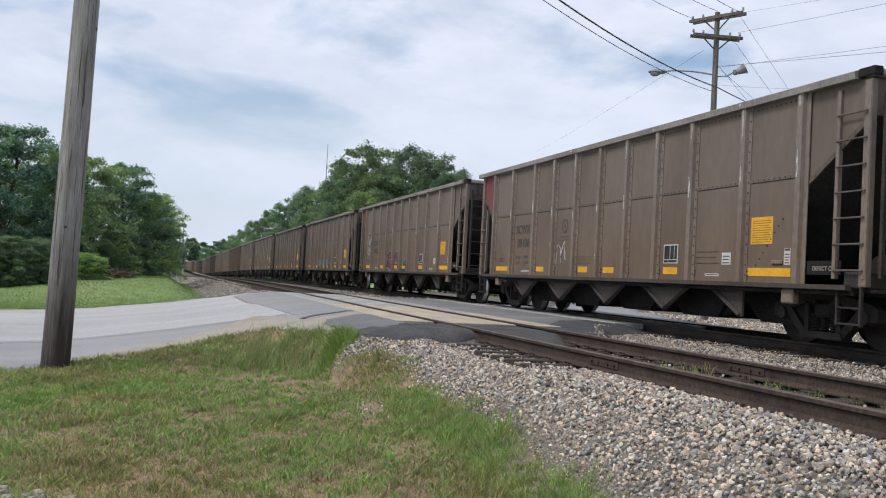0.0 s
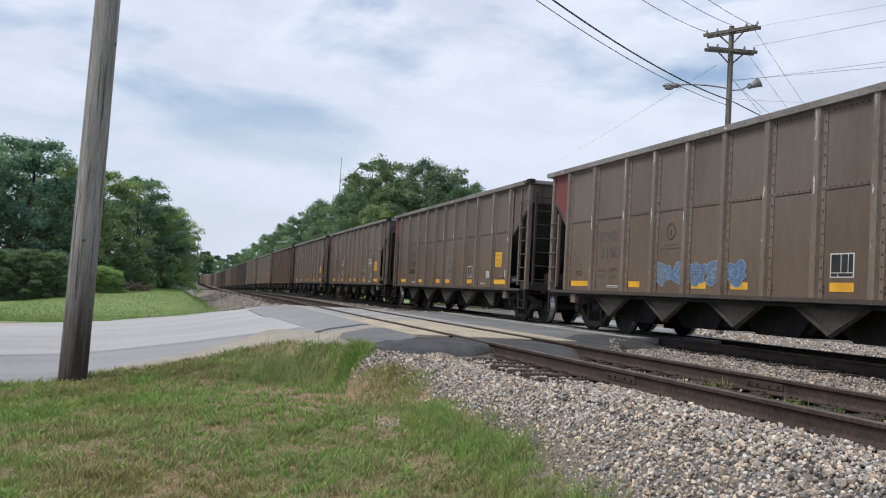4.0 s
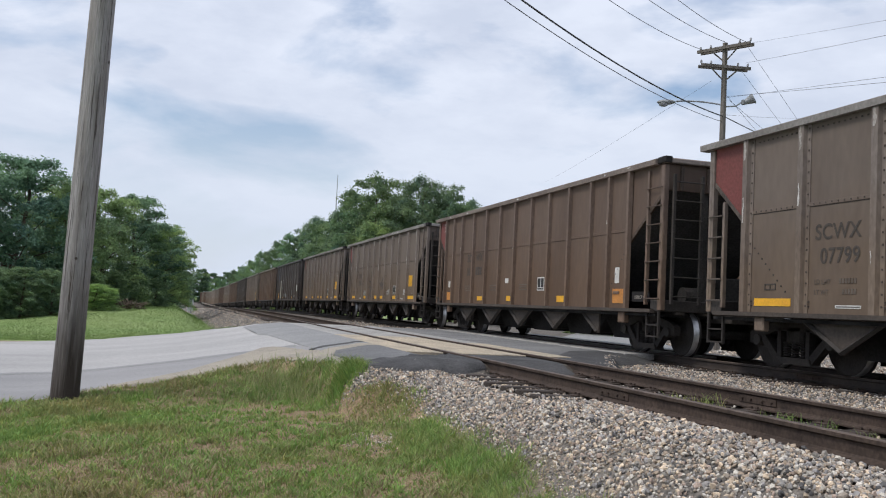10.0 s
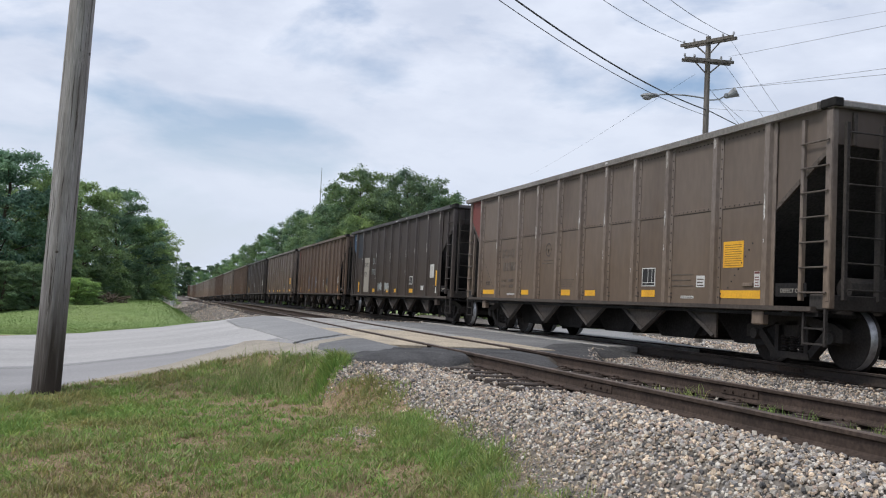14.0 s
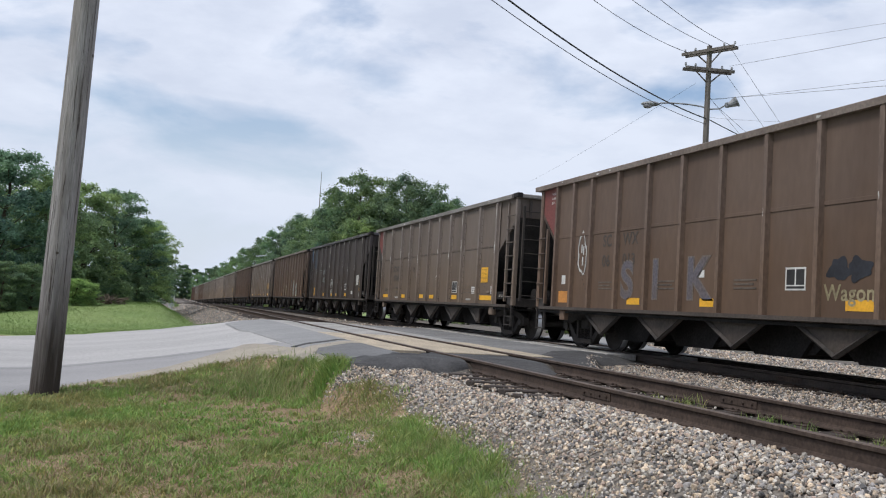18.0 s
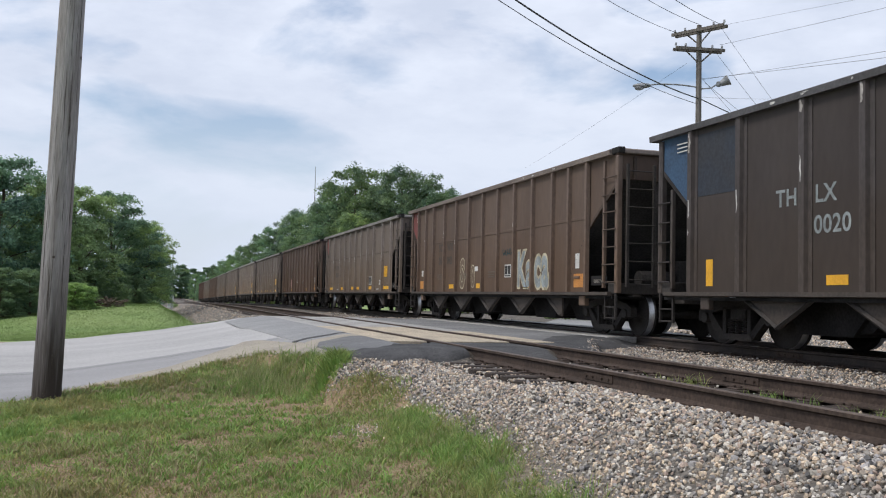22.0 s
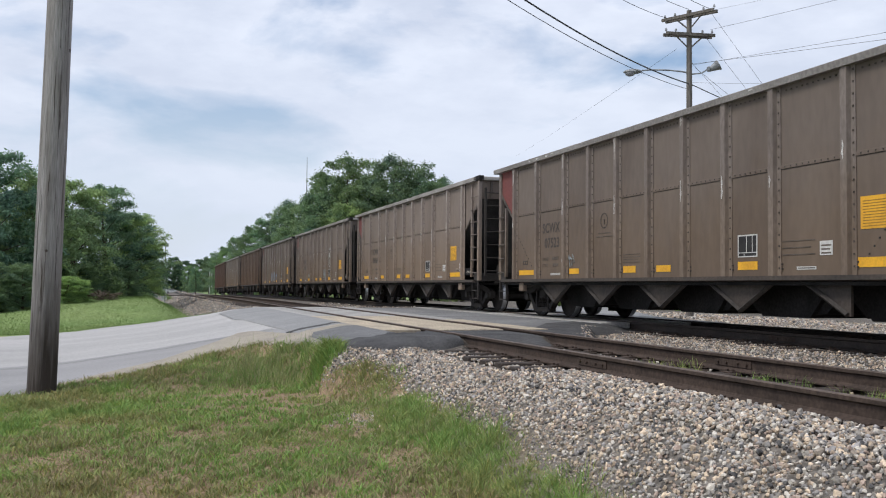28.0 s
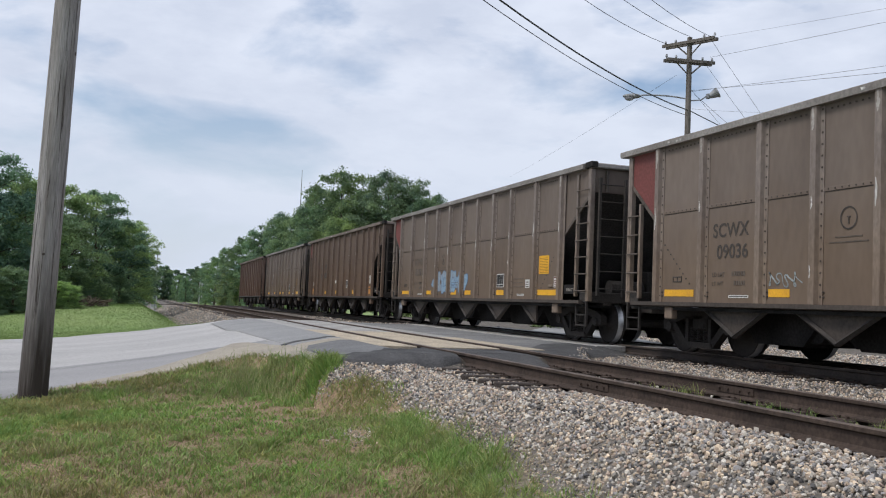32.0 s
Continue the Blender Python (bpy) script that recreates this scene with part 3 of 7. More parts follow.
def build_ground():
    xs = np.unique(np.concatenate([[-2500, -900, -400, -200, -100], np.arange(-60, -6, 3.0), np.arange(-6, -1, 0.2), np.arange(-1, 4.4, 0.08), np.arange(4.4, 16, 0.2), np.arange(16, 60, 4.0), [100, 200, 400, 900, 2500]]))
    ys = np.unique(np.concatenate([[-400, -150, -60, -30, -15, -8], np.arange(-4, 4, 0.25), np.arange(4, 18, 0.1), np.arange(18, 40, 0.25), np.arange(40, 130, 3.0), np.arange(130, 420, 12.0), [500, 800, 1500, 3500]]))

    def zf(x, y):
        z = ground_z(x, y)
        on = (y > road_near(x) - 0.1) & (y < road_far(x) + 0.1)
        return np.where(on, z - 0.03, z)

    def pick(x, y):
        # dirt between the near rails, painted train shade between the far ones
        if abs(x - T1) < 0.85 and y < 13.4 or abs(x - T2) < 0.85 and y < 17:
            return 3
        if float(verge(y)) + 0.05 < x < 13.0 and y < 500 or (2.2 < x < 22 and 30 < y < 500) or (13 <= x < 70 and 0 < y < 160):
            return 1
        return 2 if y > 30 or abs(x) > 40 or y < 2.0 or x < -0.17 * y - 1.2 else 0
    tagged(new("ground", sheet("ground", xs, ys, zf, [M["soil"], M["bed"], M["field"], M["fouled_shaded"]], pick)), "grassy ground with a ballasted rail bed running through it", "ground", kind="structure")


def strip(name, x0, x1, material, near, far, lift, label, nx=60, ny=16):
    xs = np.unique(np.concatenate([np.linspace(x0, x1, nx), [v for v in np.arange(-6, 13, 0.1) if x0 < v < x1]]))
    nx = len(xs)
    V, F = [], []
    for x in xs:
        a, b = float(near(x)), float(far(x))
        a += 0.05 * noise.noise((x * 2.3, a, 1.7)) + 0.03 * noise.noise((x * 7.0, 3.1, a))
        b += 0.04 * noise.noise((x * 3.1, b, 8.7))
        V.append((x, a - 0.07, float(ground_z(x, a)) + lift - 0.11))
        for j in range(ny):
            y = a + (b - a) * j / (ny - 1)
            V.append((x, y, float(ground_z(x, y)) + lift))
    ny += 1
    for i in range(nx - 1):
        for j in range(ny - 1):
            F.append((i * ny + j, (i + 1) * ny + j, (i + 1) * ny + j + 1, i * ny + j + 1))
    return tagged(new(name, mesh_of(name, V, F, material, True)), label, "road", kind="structure")


build_ground()
strip("road", -60, 3.76, M["road"], road_near, road_far, 0.012, "pale worn road running up to the level crossing", 90, 24)
strip("road_right", 11.7, 60, M["asphalt"], road_near, road_far, 0.012, "grey asphalt road beyond the far track", 40, 10)
strip("road_shoulder", -14, 2.6, M["shoulder"], lambda x: road_near(x) + 0.01, lambda x: np.interp(x, [-14, -2.4, 0.7, 2.6], [11, 18.0, 18.9, 18.6]), 0.024, "darker grey strip along the road's edge", 160, 8)
strip("asphalt_approach", 2.3, 3.765, M["asphalt"], lambda x: np.interp(x, [1.9, 2.45, 2.55, 2.62, 2.7, 3.77], [28.2, 24, 19.7, 16.5, 13.6, 13.4]), lambda x: np.interp(x, [1.9, 2.2, 3.77], [28.2, 30.4, 31.0]), 0.034, "grey asphalt ramp up to the rails", 40, 14)
strip("asphalt_patch", 2.65, 4.43, M["tar"], lambda x: road_near(x) - np.interp(x, [2.6, 3.2, 4.4], [0.3, 0.75, 0.4]), lambda x: np.interp(x, [2.65, 2.8, 3.0, 3.4, 3.9, 4.43], [13.0, 13.25, 13.4, 13.6, 13.95, 14.4]) + 0.12 * np.sin(9 * x) + 0.08 * np.sin(23 * x), 0.045, "dark fresh asphalt patch beside the rails", 40, 12)
strip("asphalt_worn", 2.66, 3.75, M["asphalt_old"], lambda x: np.interp(x, [2.66, 2.8, 3.4, 3.75], [13.5, 13.2, 13.4, 13.8]), lambda x: np.interp(x, [2.66, 2.8, 3.3, 3.75], [15.2, 15.9, 16.4, 16.8]), 0.040, "mottled dark asphalt between the ramp and the fresh patch", 30, 10)
strip("sandy_wedge", 2.62, 3.75, M["apron"], lambda x: np.interp(x, [2.62, 2.8, 3.3, 3.75], [15.0, 15.85, 16.35, 16.75]), lambda x: np.interp(x, [2.62, 3.38, 3.75], [16.4, 17.2, 17.6]), 0.0375, "pale sandy wedge washed onto the asphalt", 30, 6)
strip("asphalt_seam", 2.5, 3.74, M["tar"], lambda x: np.interp(x, [2.5, 2.85, 3.36, 3.76], [16.9, 17.1, 17.5, 18.2]), lambda x: np.interp(x, [2.5, 2.85, 3.36, 3.76], [17.1, 17.45, 17.8, 18.3]), 0.039, "dark sealed seam in the asphalt ramp", 40, 3)
strip("road_seam", -14, 2.5, M["asphalt"], lambda x: np.interp(x, [-14, -2.4, 0.7, 2.6], [11, 18.0, 18.9, 18.6]) - 0.06, lambda x: np.interp(x, [-14, -2.4, 0.7, 2.6], [11, 18.0, 18.9, 18.6]) + 0.4, 0.030, "dark sealed joint along the road", 120, 3)
strip("sandy_apron", -1.2, 2.62, M["apron"], lambda x: road_near(x) - 0.12, lambda x: road_near(x) + np.interp(x, [-1.2, 0.3, 1.4, 2.1, 2.5], [0.1, 1.0, 2.3, 3.6, 3.2]), 0.034, "sandy gravel edge of the road", 60, 6)


# ---- tracks ----
RAIL_SECTION = [(-0.07, -0.175), (0.07, -0.175), (0.07, -0.162), (0.02, -0.145), (0.009, -0.13), (0.009, -0.05), (0.036, -0.034), (0.036, -0.006), (0.03, 0.0), (-0.03, 0.0), (-0.036, -0.006), (-0.036, -0.034), (-0.009, -0.05), (-0.009, -0.13), (-0.02, -0.145), (-0.07, -0.162)]


def rail(x, label):
    ys = [-25, -10, 0, 5, 10, 15, 20, 25, 30, 35] + list(range(42, 130, 8)) + [150, 200, 250, 300, 420]
    V, F = [], []
    n = len(RAIL_SECTION)
    for y in ys:
        V += [(x + a, y, b + float(fall(y))) for a, b in RAIL_SECTION]
    for i in range(len(ys) - 1):
        F += [(i * n + j, i * n + (j + 1) % n, (i + 1) * n + (j + 1) % n, (i + 1) * n + j) for j in range(n)]
    # far rails carry the train's shadow in their colour
    me = mesh_of("rail", V, F, [M["rail"] if x < 8 else M["rail_shaded"], M["railtop"]])
    me.polygons.foreach_set("material_index", [1 if (i % n) in (7, 8, 9) else 0 for i in range(len(F))])
    return tagged(new("rail", me), label, "rail", "rails of the two tracks", "structure")


def joint_bar(x, y, parent):
    bm = bmesh.new()
    for s in (-1, 1):
        box(bm, x + s * 0.01, x + s * 0.022, y - 0.32, y + 0.32, -0.13, -0.05, 0.004)
        for k in (-0.25, -0.1, 0.1, 0.25):
            rod(bm, (x + s * 0.02, y + k, -0.09), (x + s * 0.042, y + k, -0.09), 0.014, None, 6)
    part("joint_bar", bm, M["rail"], parent, "bolted rusty joint bar")


def build_tracks():
    for c, w in ((T1, "near"), (T2, "far")):
        for s in (-1, 1):
            r = rail(c + s * GAUGE / 2, f"rusty steel rail spiked to the ties of the {w} track")
            if c == T1:
                joint_bar(c + s * GAUGE / 2, 8.83 if s < 0 else 8.52, r)
            else:
                joint_bar(c + s * GAUGE / 2, 12.6, r)


build_tracks()


# ---- hopper cars: local y runs back from the leading end of the top chord, x = -HALF is the side that faces the road ----
PITCH, BODY, HALF, SILL, TOP = 17.2, 15.78, 1.57, 0.88, 3.83
RIBS = [1.2, 2.6] + [4.13 + 1.21 * i for i in range(7)] + [12.92, 14.32]
RIBS_OLD = [1.15, 2.05, 2.95] + [4.15 + 1.2 * i for i in range(8)] + [13.45, 14.35]
SEAM = 2.51


def flip(ob, parent):
    """The same part on the other side of the car."""
    o = child(ob.name.split(".")[0], ob.data, parent)
    o.matrix_basis = pose(0, -BODY, 0, 0, 0, 180)
    return o


def side_panel(car, u0, u1, rivets=True, seam=True):
    bm = bmesh.new()
    x = -HALF
    box(bm, x, x + 0.02, -u1, -u0, SILL + 0.02, TOP - 0.08)
    if seam:
        box(bm, x - 0.012, x, -u1, -u0, SEAM - 0.03, SEAM + 0.03, 0.003)
    if rivets:
        for z in np.arange(1.0, 3.7, 0.165):
            box(bm, x - 0.024, x, -u0 - 0.143, -u0 - 0.118, z, z + 0.026, 0, 1)
        for u in np.arange(u0 + 0.25, u1 - 0.05, 0.13):
            box(bm, x - 0.02, x - 0.01, -u - 0.02, -u, SEAM - 0.01, SEAM + 0.01, 0, 1)
        for u in np.arange(u0 + 0.28, u1 - 0.1, 0.115):
            box(bm, x - 0.012, x, -u - 0.026, -u, TOP - 0.2, TOP - 0.178, 0, 1)
        for z in (0.99, 1.06):
            box(bm, x - 0.02, x, -u0 - 0.2, -u0 - 0.175, z, z + 0.025, 0, 1)
        box(bm, x - 0.004, x, -u1 + 0.1, -u0 - 0.2, SEAM - 0.042, SEAM - 0.03, 0, 1)
    return part("side_panel", bm, [M["car"], M["rivet"]], car)


def side_rib(car, u, plain=False):
    bm = bmesh.new()
    x = -HALF
    if plain:
        prism(bm, [(x, -u - 0.06), (x, -u + 0.06), (x - 0.085, -u + 0.045), (x - 0.085, -u - 0.045)], SILL + 0.02, TOP - 0.118, "z")
    else:
        prism(bm, [(x - 0.014, -u - 0.17), (x, -u - 0.17), (x, -u + 0.08), (x - 0.075, -u + 0.055), (x - 0.075, -u - 0.065), (x - 0.014, -u - 0.085)], SILL + 0.02, TOP - 0.118, "z")
    return part("side_rib", bm, M["rib"], car)


def worn_strip(car, u, z0, z1, seed, x=-HALF - 0.075, wide=0.05, material="worn"):
    """A ragged bare streak on the face of a rib."""
    rnd = random.Random(seed)
    n = 7
    rows = []
    for i in range(n):
        t = i / (n - 1)
        w = wide * (0.35 + 0.65 * math.sin(math.pi * (0.12 + 0.8 * t))) * rnd.uniform(0.65, 1.1)
        rows.append((z0 + (z1 - z0) * t, -u + 0.035 - rnd.uniform(0, 0.02), -u + 0.035 - w))
    verts = [(x - 0.003, y, z) for z, a, b in rows for y in (a, b)]
    me = mesh_of("bare_patch", verts, [(2 * i, 2 * i + 1, 2 * i + 3, 2 * i + 2) for i in range(n - 1)], M[material])
    return child("bare_patch", me, car, "bare metal where the paint has worn off")


def gusset(car, u_post, u_rib, material, label):
    bm = bmesh.new()
    x = -HALF + 0.02
    prism(bm, [(-u_post, TOP - 0.1), (-u_rib, TOP - 0.1), (-u_rib, 2.33), (-u_post, 3.22)], x, x + 0.02)
    g = part("end_gusset", bm, material, car, label)
    # riveted strip along the sloping edge
    bm = bmesh.new()
    w = 0.085
    prism(bm, [(-u_post, 3.22), (-u_rib, 2.33), (-u_rib, 2.33 - w), (-u_post, 3.22 - w)], x - 0.012, x + 0.03)
    for i in range(7):
        t = (i + 0.5) / 7
        u, z = u_post + (u_rib - u_post) * t, 3.22 - 0.89 * t - w / 2
        box(bm, x - 0.022, x - 0.012, -u - 0.014, -u + 0.014, z - 0.014, z + 0.014)
    part("gusset_flange", bm, M["post"], car)
    return g


def ladder(car, u0, u1, z0, z1, top, rungs):
    for u, z in ((u0, z1), (u1, top)):
        bm = bmesh.new()
        box(bm, -HALF - 0.03, -HALF + 0.04, -u - 0.035, -u + 0.035, z0 - 0.12, z, 0.006)
        part("ladder_rail", bm, M["rib"], car)
    for z in [z0 + 0.36 * i for i in range(rungs)]:
        bm = bmesh.new()
        rod(bm, (-HALF - 0.05, -u0, z), (-HALF - 0.05, -u1, z), 0.014, None, 6)
        part("rung", bm, M["post"], car)


def end_ladder(car, y, s):
    """Rungs and uprights on an end; s: the way out."""
    for x in (-1.42, -0.82):
        bm = bmesh.new()
        box(bm, x - 0.03, x + 0.03, y, y + s * 0.06, 1.0, 3.5, 0.006)
        part("end_ladder_rail", bm, M["under"], car)
    for z in np.linspace(1.15, 3.35, 7):
        bm = bmesh.new()
        rod(bm, (-1.42, y + s * 0.09, z), (-0.82, y + s * 0.09, z), 0.013, None, 6)
        part("end_rung", bm, M["under"], car)


def step_ladder(car, u0, u1):
    for u in (u0, u1):
        bm = bmesh.new()
        box(bm, -HALF - 0.02, -HALF + 0.03, -u - 0.02, -u + 0.02, 0.34, SILL, 0.004)
        part("sill_step_side", bm, M["under"], car)
    for z in (0.36, 0.58):
        bm = bmesh.new()
        box(bm, -HALF - 0.03, -HALF + 0.05, -u1, -u0, z, z + 0.025)
        part("sill_step", bm, M["under"], car)


def car_end(car, u_out, s):
    """One end of the car: slope sheet, upper end sheet, posts, sill, coupler. s = 1 at the leading end (out is +y)."""
    y = -u_out
    bm = bmesh.new()
    prism(bm, [(y - s * 0.12, 3.28), (y - s * 3.3, 0.95), (y - s * 3.3, 0.91), (y - s * 0.12, 3.22)], -HALF + 0.06, HALF - 0.06)
    part("slope_sheet", bm, M["slope"], car, "sloped end sheet black with coal dust")
    bm = bmesh.new()
    box(bm, -HALF + 0.03, HALF - 0.03, y - s * 0.14, y - s * 0.1, 3.2, TOP - 0.1)
    part("end_sheet", bm, M["car"], car)
    bm = bmesh.new()
    box(bm, -HALF - 0.05, HALF + 0.05, y - s * 0.2, y, TOP - 0.115, TOP - 0.01, 0.02)
    part("end_chord", bm, M["cap"], car)
    if s < 0:
        for x in (-1.2, -0.62, 0.0, 0.62, 1.2):
            bm = bmesh.new()
            box(bm, x - 0.035, x + 0.035, y + 0.06, y + 0.14, 3.2, TOP - 0.15, 0.008)
            part("end_stiffener", bm, M["post"], car)
    for x in (-HALF + 0.03, HALF - 0.03):
        bm = bmesh.new()
        box(bm, x - 0.05, x + 0.05, y - s * 0.2, y - s * 0.06, SILL, TOP - 0.14, 0.01)
        part("corner_post", bm, M["rib"], car)
        if s < 0:
            bm = bmesh.new()
            box(bm, x - 0.085, x + 0.07, y - s * 0.3, y + s * 0.008, TOP - 0.11, TOP + 0.018, 0.012)
            part("corner_cap", bm, M["grime"], car, "black corner cap")
    for x in (-0.62, 0.62):
        bm = bmesh.new()
        box(bm, x - 0.05, x + 0.05, y - s * 0.26, y - s * 0.15, 1.0, 3.4, 0.01)
        part("end_post", bm, M["under"], car)
    bm = bmesh.new()
    box(bm, -HALF, HALF, y - s * 0.5, y - s * 0.1, SILL - 0.02, SILL + 0.2, 0.015)
    part("end_sill", bm, M["under"], car)
    bm = bmesh.new()
    box(bm, -0.28, 0.28, y - s * 3.2, y + s * 0.3, 0.68, 1.0, 0.02)
    part("draft_sill", bm, M["under"], car)
    bm = bmesh.new()
    box(bm, -0.09, 0.09, y + s * 0.25, y + s * 0.52, 0.76, 0.96, 0.02)
    box(bm, -0.17, 0.15, y + s * 0.47, y + s * 0.69, 0.72, 1.0, 0.05)
    part("coupler", bm, M["truck"], car)
    bm = bmesh.new()
    for a, b in (((0.35, 0.1, 0.85), (0.42, 0.35, 0.6)), ((0.42, 0.35, 0.6), (0.3, 0.6, 0.45)), ((0.3, 0.6, 0.45), (0.2, 0.7, 0.5))):
        rod(bm, (a[0], y + s * a[1], a[2]), (b[0], y + s * b[1], b[2]), 0.025, None, 6)
    part("air_hose", bm, M["black"], car)
    bm = bmesh.new()
    rod(bm, (-0.7, y - s * 0.8, 1.2), (0.1, y - s * 0.8, 1.2), 0.17, None, 12)
    part("air_reservoir", bm, M["under"], car)
    bm = bmesh.new()
    box(bm, 0.15, 0.6, y - s * 1.0, y - s * 0.6, 1.05, 1.6, 0.03)
    part("brake_valve", bm, M["under"], car)
    if s < 0:
        bm = bmesh.new()
        r = bmesh.ops.create_cone(bm, cap_ends=False, segments=16, radius1=0.27, radius2=0.27, depth=0.04, matrix=pose(0.95, y + s * 0.1, 2.4, 90))
        for a in range(4):
            t = a * math.pi / 4
            rod(bm, (0.95 - 0.27 * math.cos(t), y + s * 0.1, 2.4 - 0.27 * math.sin(t)), (0.95 + 0.27 * math.cos(t), y + s * 0.1, 2.4 + 0.27 * math.sin(t)), 0.012, None, 5)
        part("brake_wheel", bm, M["truck"], car)


def chute(car, u, w=0.98, half=False):
    """A hopper bay: sloped side plate coming to a point, door below."""
    bm = bmesh.new()
    x0, x1 = -HALF + 0.1, -HALF + 0.14
    r = u + (0.05 if half else w)
    prism(bm, [(-u + w, SILL), (-r, SILL), (-r if half else -u, 0.34), (-u, 0.34)] if half else [(-u + w, SILL), (-u - w, SILL), (-u, 0.33)], x0, x1)
    part("hopper_plate", bm, M["chute"], car)
    bm = bmesh.new()
    for s in ((1,) if half else (1, -1)):
        p, q = Vector((x0 - 0.02, -u + s * w, SILL)), Vector((x0 - 0.02, -u, 0.36))
        rod(bm, p, q, 0.04, None, 4)
    part("hopper_flange", bm, M["under"], car)
    # door colour also carries the deep shade behind the plates
    bm = bmesh.new()
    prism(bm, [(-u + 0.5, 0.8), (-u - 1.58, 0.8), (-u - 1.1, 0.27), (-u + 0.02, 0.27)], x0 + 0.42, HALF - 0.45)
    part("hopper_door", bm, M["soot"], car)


def lettering(car, text, u, z, size, material, name="lettering", label=""):
    cu = bpy.data.curves.new(name, "FONT")
    cu.body, cu.size, cu.extrude, cu.offset = text, size, 0.0, 0.018 * size
    cu.space_character = 1.05
    tmp = bpy.data.objects.new("tmp", cu)
    me = bpy.data.meshes.new_from_object(tmp)
    bpy.data.objects.remove(tmp)
    me.name = name
    me.materials.clear()
    me.materials.append(material)
    o = child(name, me, car, label)
    o.matrix_basis = Matrix(((0, 0, -1, -HALF - 0.006), (-1, 0, 0, -u), (0, 1, 0, z), (0, 0, 0, 1)))
    return o


def wheelset_mesh():
    bm = bmesh.new()
    prof = [(-0.80, 0.17), (-0.80, 0.40), (-0.82, 0.455), (-0.70, 0.462), (-0.685, 0.485), (-0.66, 0.485), (-0.655, 0.40), (-0.71, 0.36), (-0.72, 0.17), (-0.68, 0.14), (-0.66, 0.09), (0, 0.085)]
    prof += [(-a, r) for a, r in prof[-2::-1]]
    prof = [(-0.95, 0.001), (-0.95, 0.075), (-0.85, 0.075), (-0.84, 0.17)] + prof + [(0.84, 0.17), (0.85, 0.075), (0.95, 0.075), (0.95, 0.001)]
    seg = 24
    rings = [[bm.verts.new((a, r * math.cos(2 * math.pi * k / seg), r * math.sin(2 * math.pi * k / seg))) for k in range(seg)] for a, r in prof]
    for i in range(len(rings) - 1):
        tread = all(abs(prof[j][0]) in (0.82, 0.70) for j in (i, i + 1))
        for k in range(seg):
            f = bm.faces.new((rings[i][k], rings[i][(k + 1) % seg], rings[i + 1][(k + 1) % seg], rings[i + 1][k]))
            f.material_index = 1 if tread else 0
            f.smooth = True
    for k in range(3):
        t = k * 2.094
        for s in (-1, 1):
            rod(bm, (s * 0.95, 0.045 * math.cos(t), 0.045 * math.sin(t)), (s * 0.975, 0.045 * math.cos(t), 0.045 * math.sin(t)), 0.014, None, 6)
    bmesh.ops.recalc_face_normals(bm, faces=bm.faces)
    me = bpy.data.meshes.new("wheelset")
    bm.to_mesh(me)
    bm.free()
    me.materials.append(M["truck"])
    me.materials.append(M["tread"])
    return me


def truck(car, u, wheel):
    """A two-axle truck: bolster as the part, side frames, springs and wheelsets under it."""
    bm = bmesh.new()
    box(bm, -1.12, 1.12, -0.2, 0.2, 0.42, 0.72, 0.04)
    box(bm, -0.4, 0.4, -0.4, 0.4, 0.62, 0.74, 0.03)
    t = part("truck", bm, M["truck"], car, "rusty dark two-axle truck")
    t.location = (0, -u, 0)
    for s in (-1, 1):
        bm = bmesh.new()
        x0, x1 = s * 0.98, s * 1.12
        top = [(-1.12, 0.58), (-0.95, 0.66), (-0.45, 0.76), (0.45, 0.76), (0.95, 0.66), (1.12, 0.58), (1.12, 0.40), (0.92, 0.40), (0.80, 0.52), (0.42, 0.62), (-0.42, 0.62), (-0.80, 0.52), (-0.92, 0.40), (-1.12, 0.40)]
        prism(bm, top, x0, x1)
        for k in (-1, 1):
            prism(bm, [(k * 0.72, 0.55), (k * 0.86, 0.50), (k * 0.44, 0.12), (k * 0.30, 0.16)], x0, x1)
            prism(bm, [(k * 0.30, 0.16), (k * 0.30, 0.66), (k * 0.39, 0.66), (k * 0.39, 0.16)], x0, x1)
        prism(bm, [(-0.46, 0.11), (0.46, 0.11), (0.42, 0.21), (-0.42, 0.21)], x0 - s * 0.03, x1 + s * 0.03)
        part("side_frame", bm, M["truck"], t)
        for k in (-0.2, 0.0, 0.2):
            bm = bmesh.new()
            rings = [[bm.verts.new((s * 1.06 + r * math.cos(a * 0.785), k + r * math.sin(a * 0.785), 0.21 + i * 0.0208)) for a in range(8)] for i in range(13) for r in [0.078 if i % 2 else 0.05]]
            for ra, rb in zip(rings, rings[1:]):
                for a in range(8):
                    bm.faces.new((ra[a], ra[(a + 1) % 8], rb[(a + 1) % 8], rb[a]))
            part("spring", bm, M["truck"], t)
        for k in (-0.89, 0.89):
            bm = bmesh.new()
            rod(bm, (s * 0.98, k, 0.457), (s * 1.16, k, 0.457), 0.1, 0.09, 12)
            part("bearing_cap", bm, M["under"], t)
    for k in (-0.89, 0.89):
        o = child("wheelset", wheel, t, "wheelset with bright worn treads")
        o.location = (0, k, 0.457)
    return t


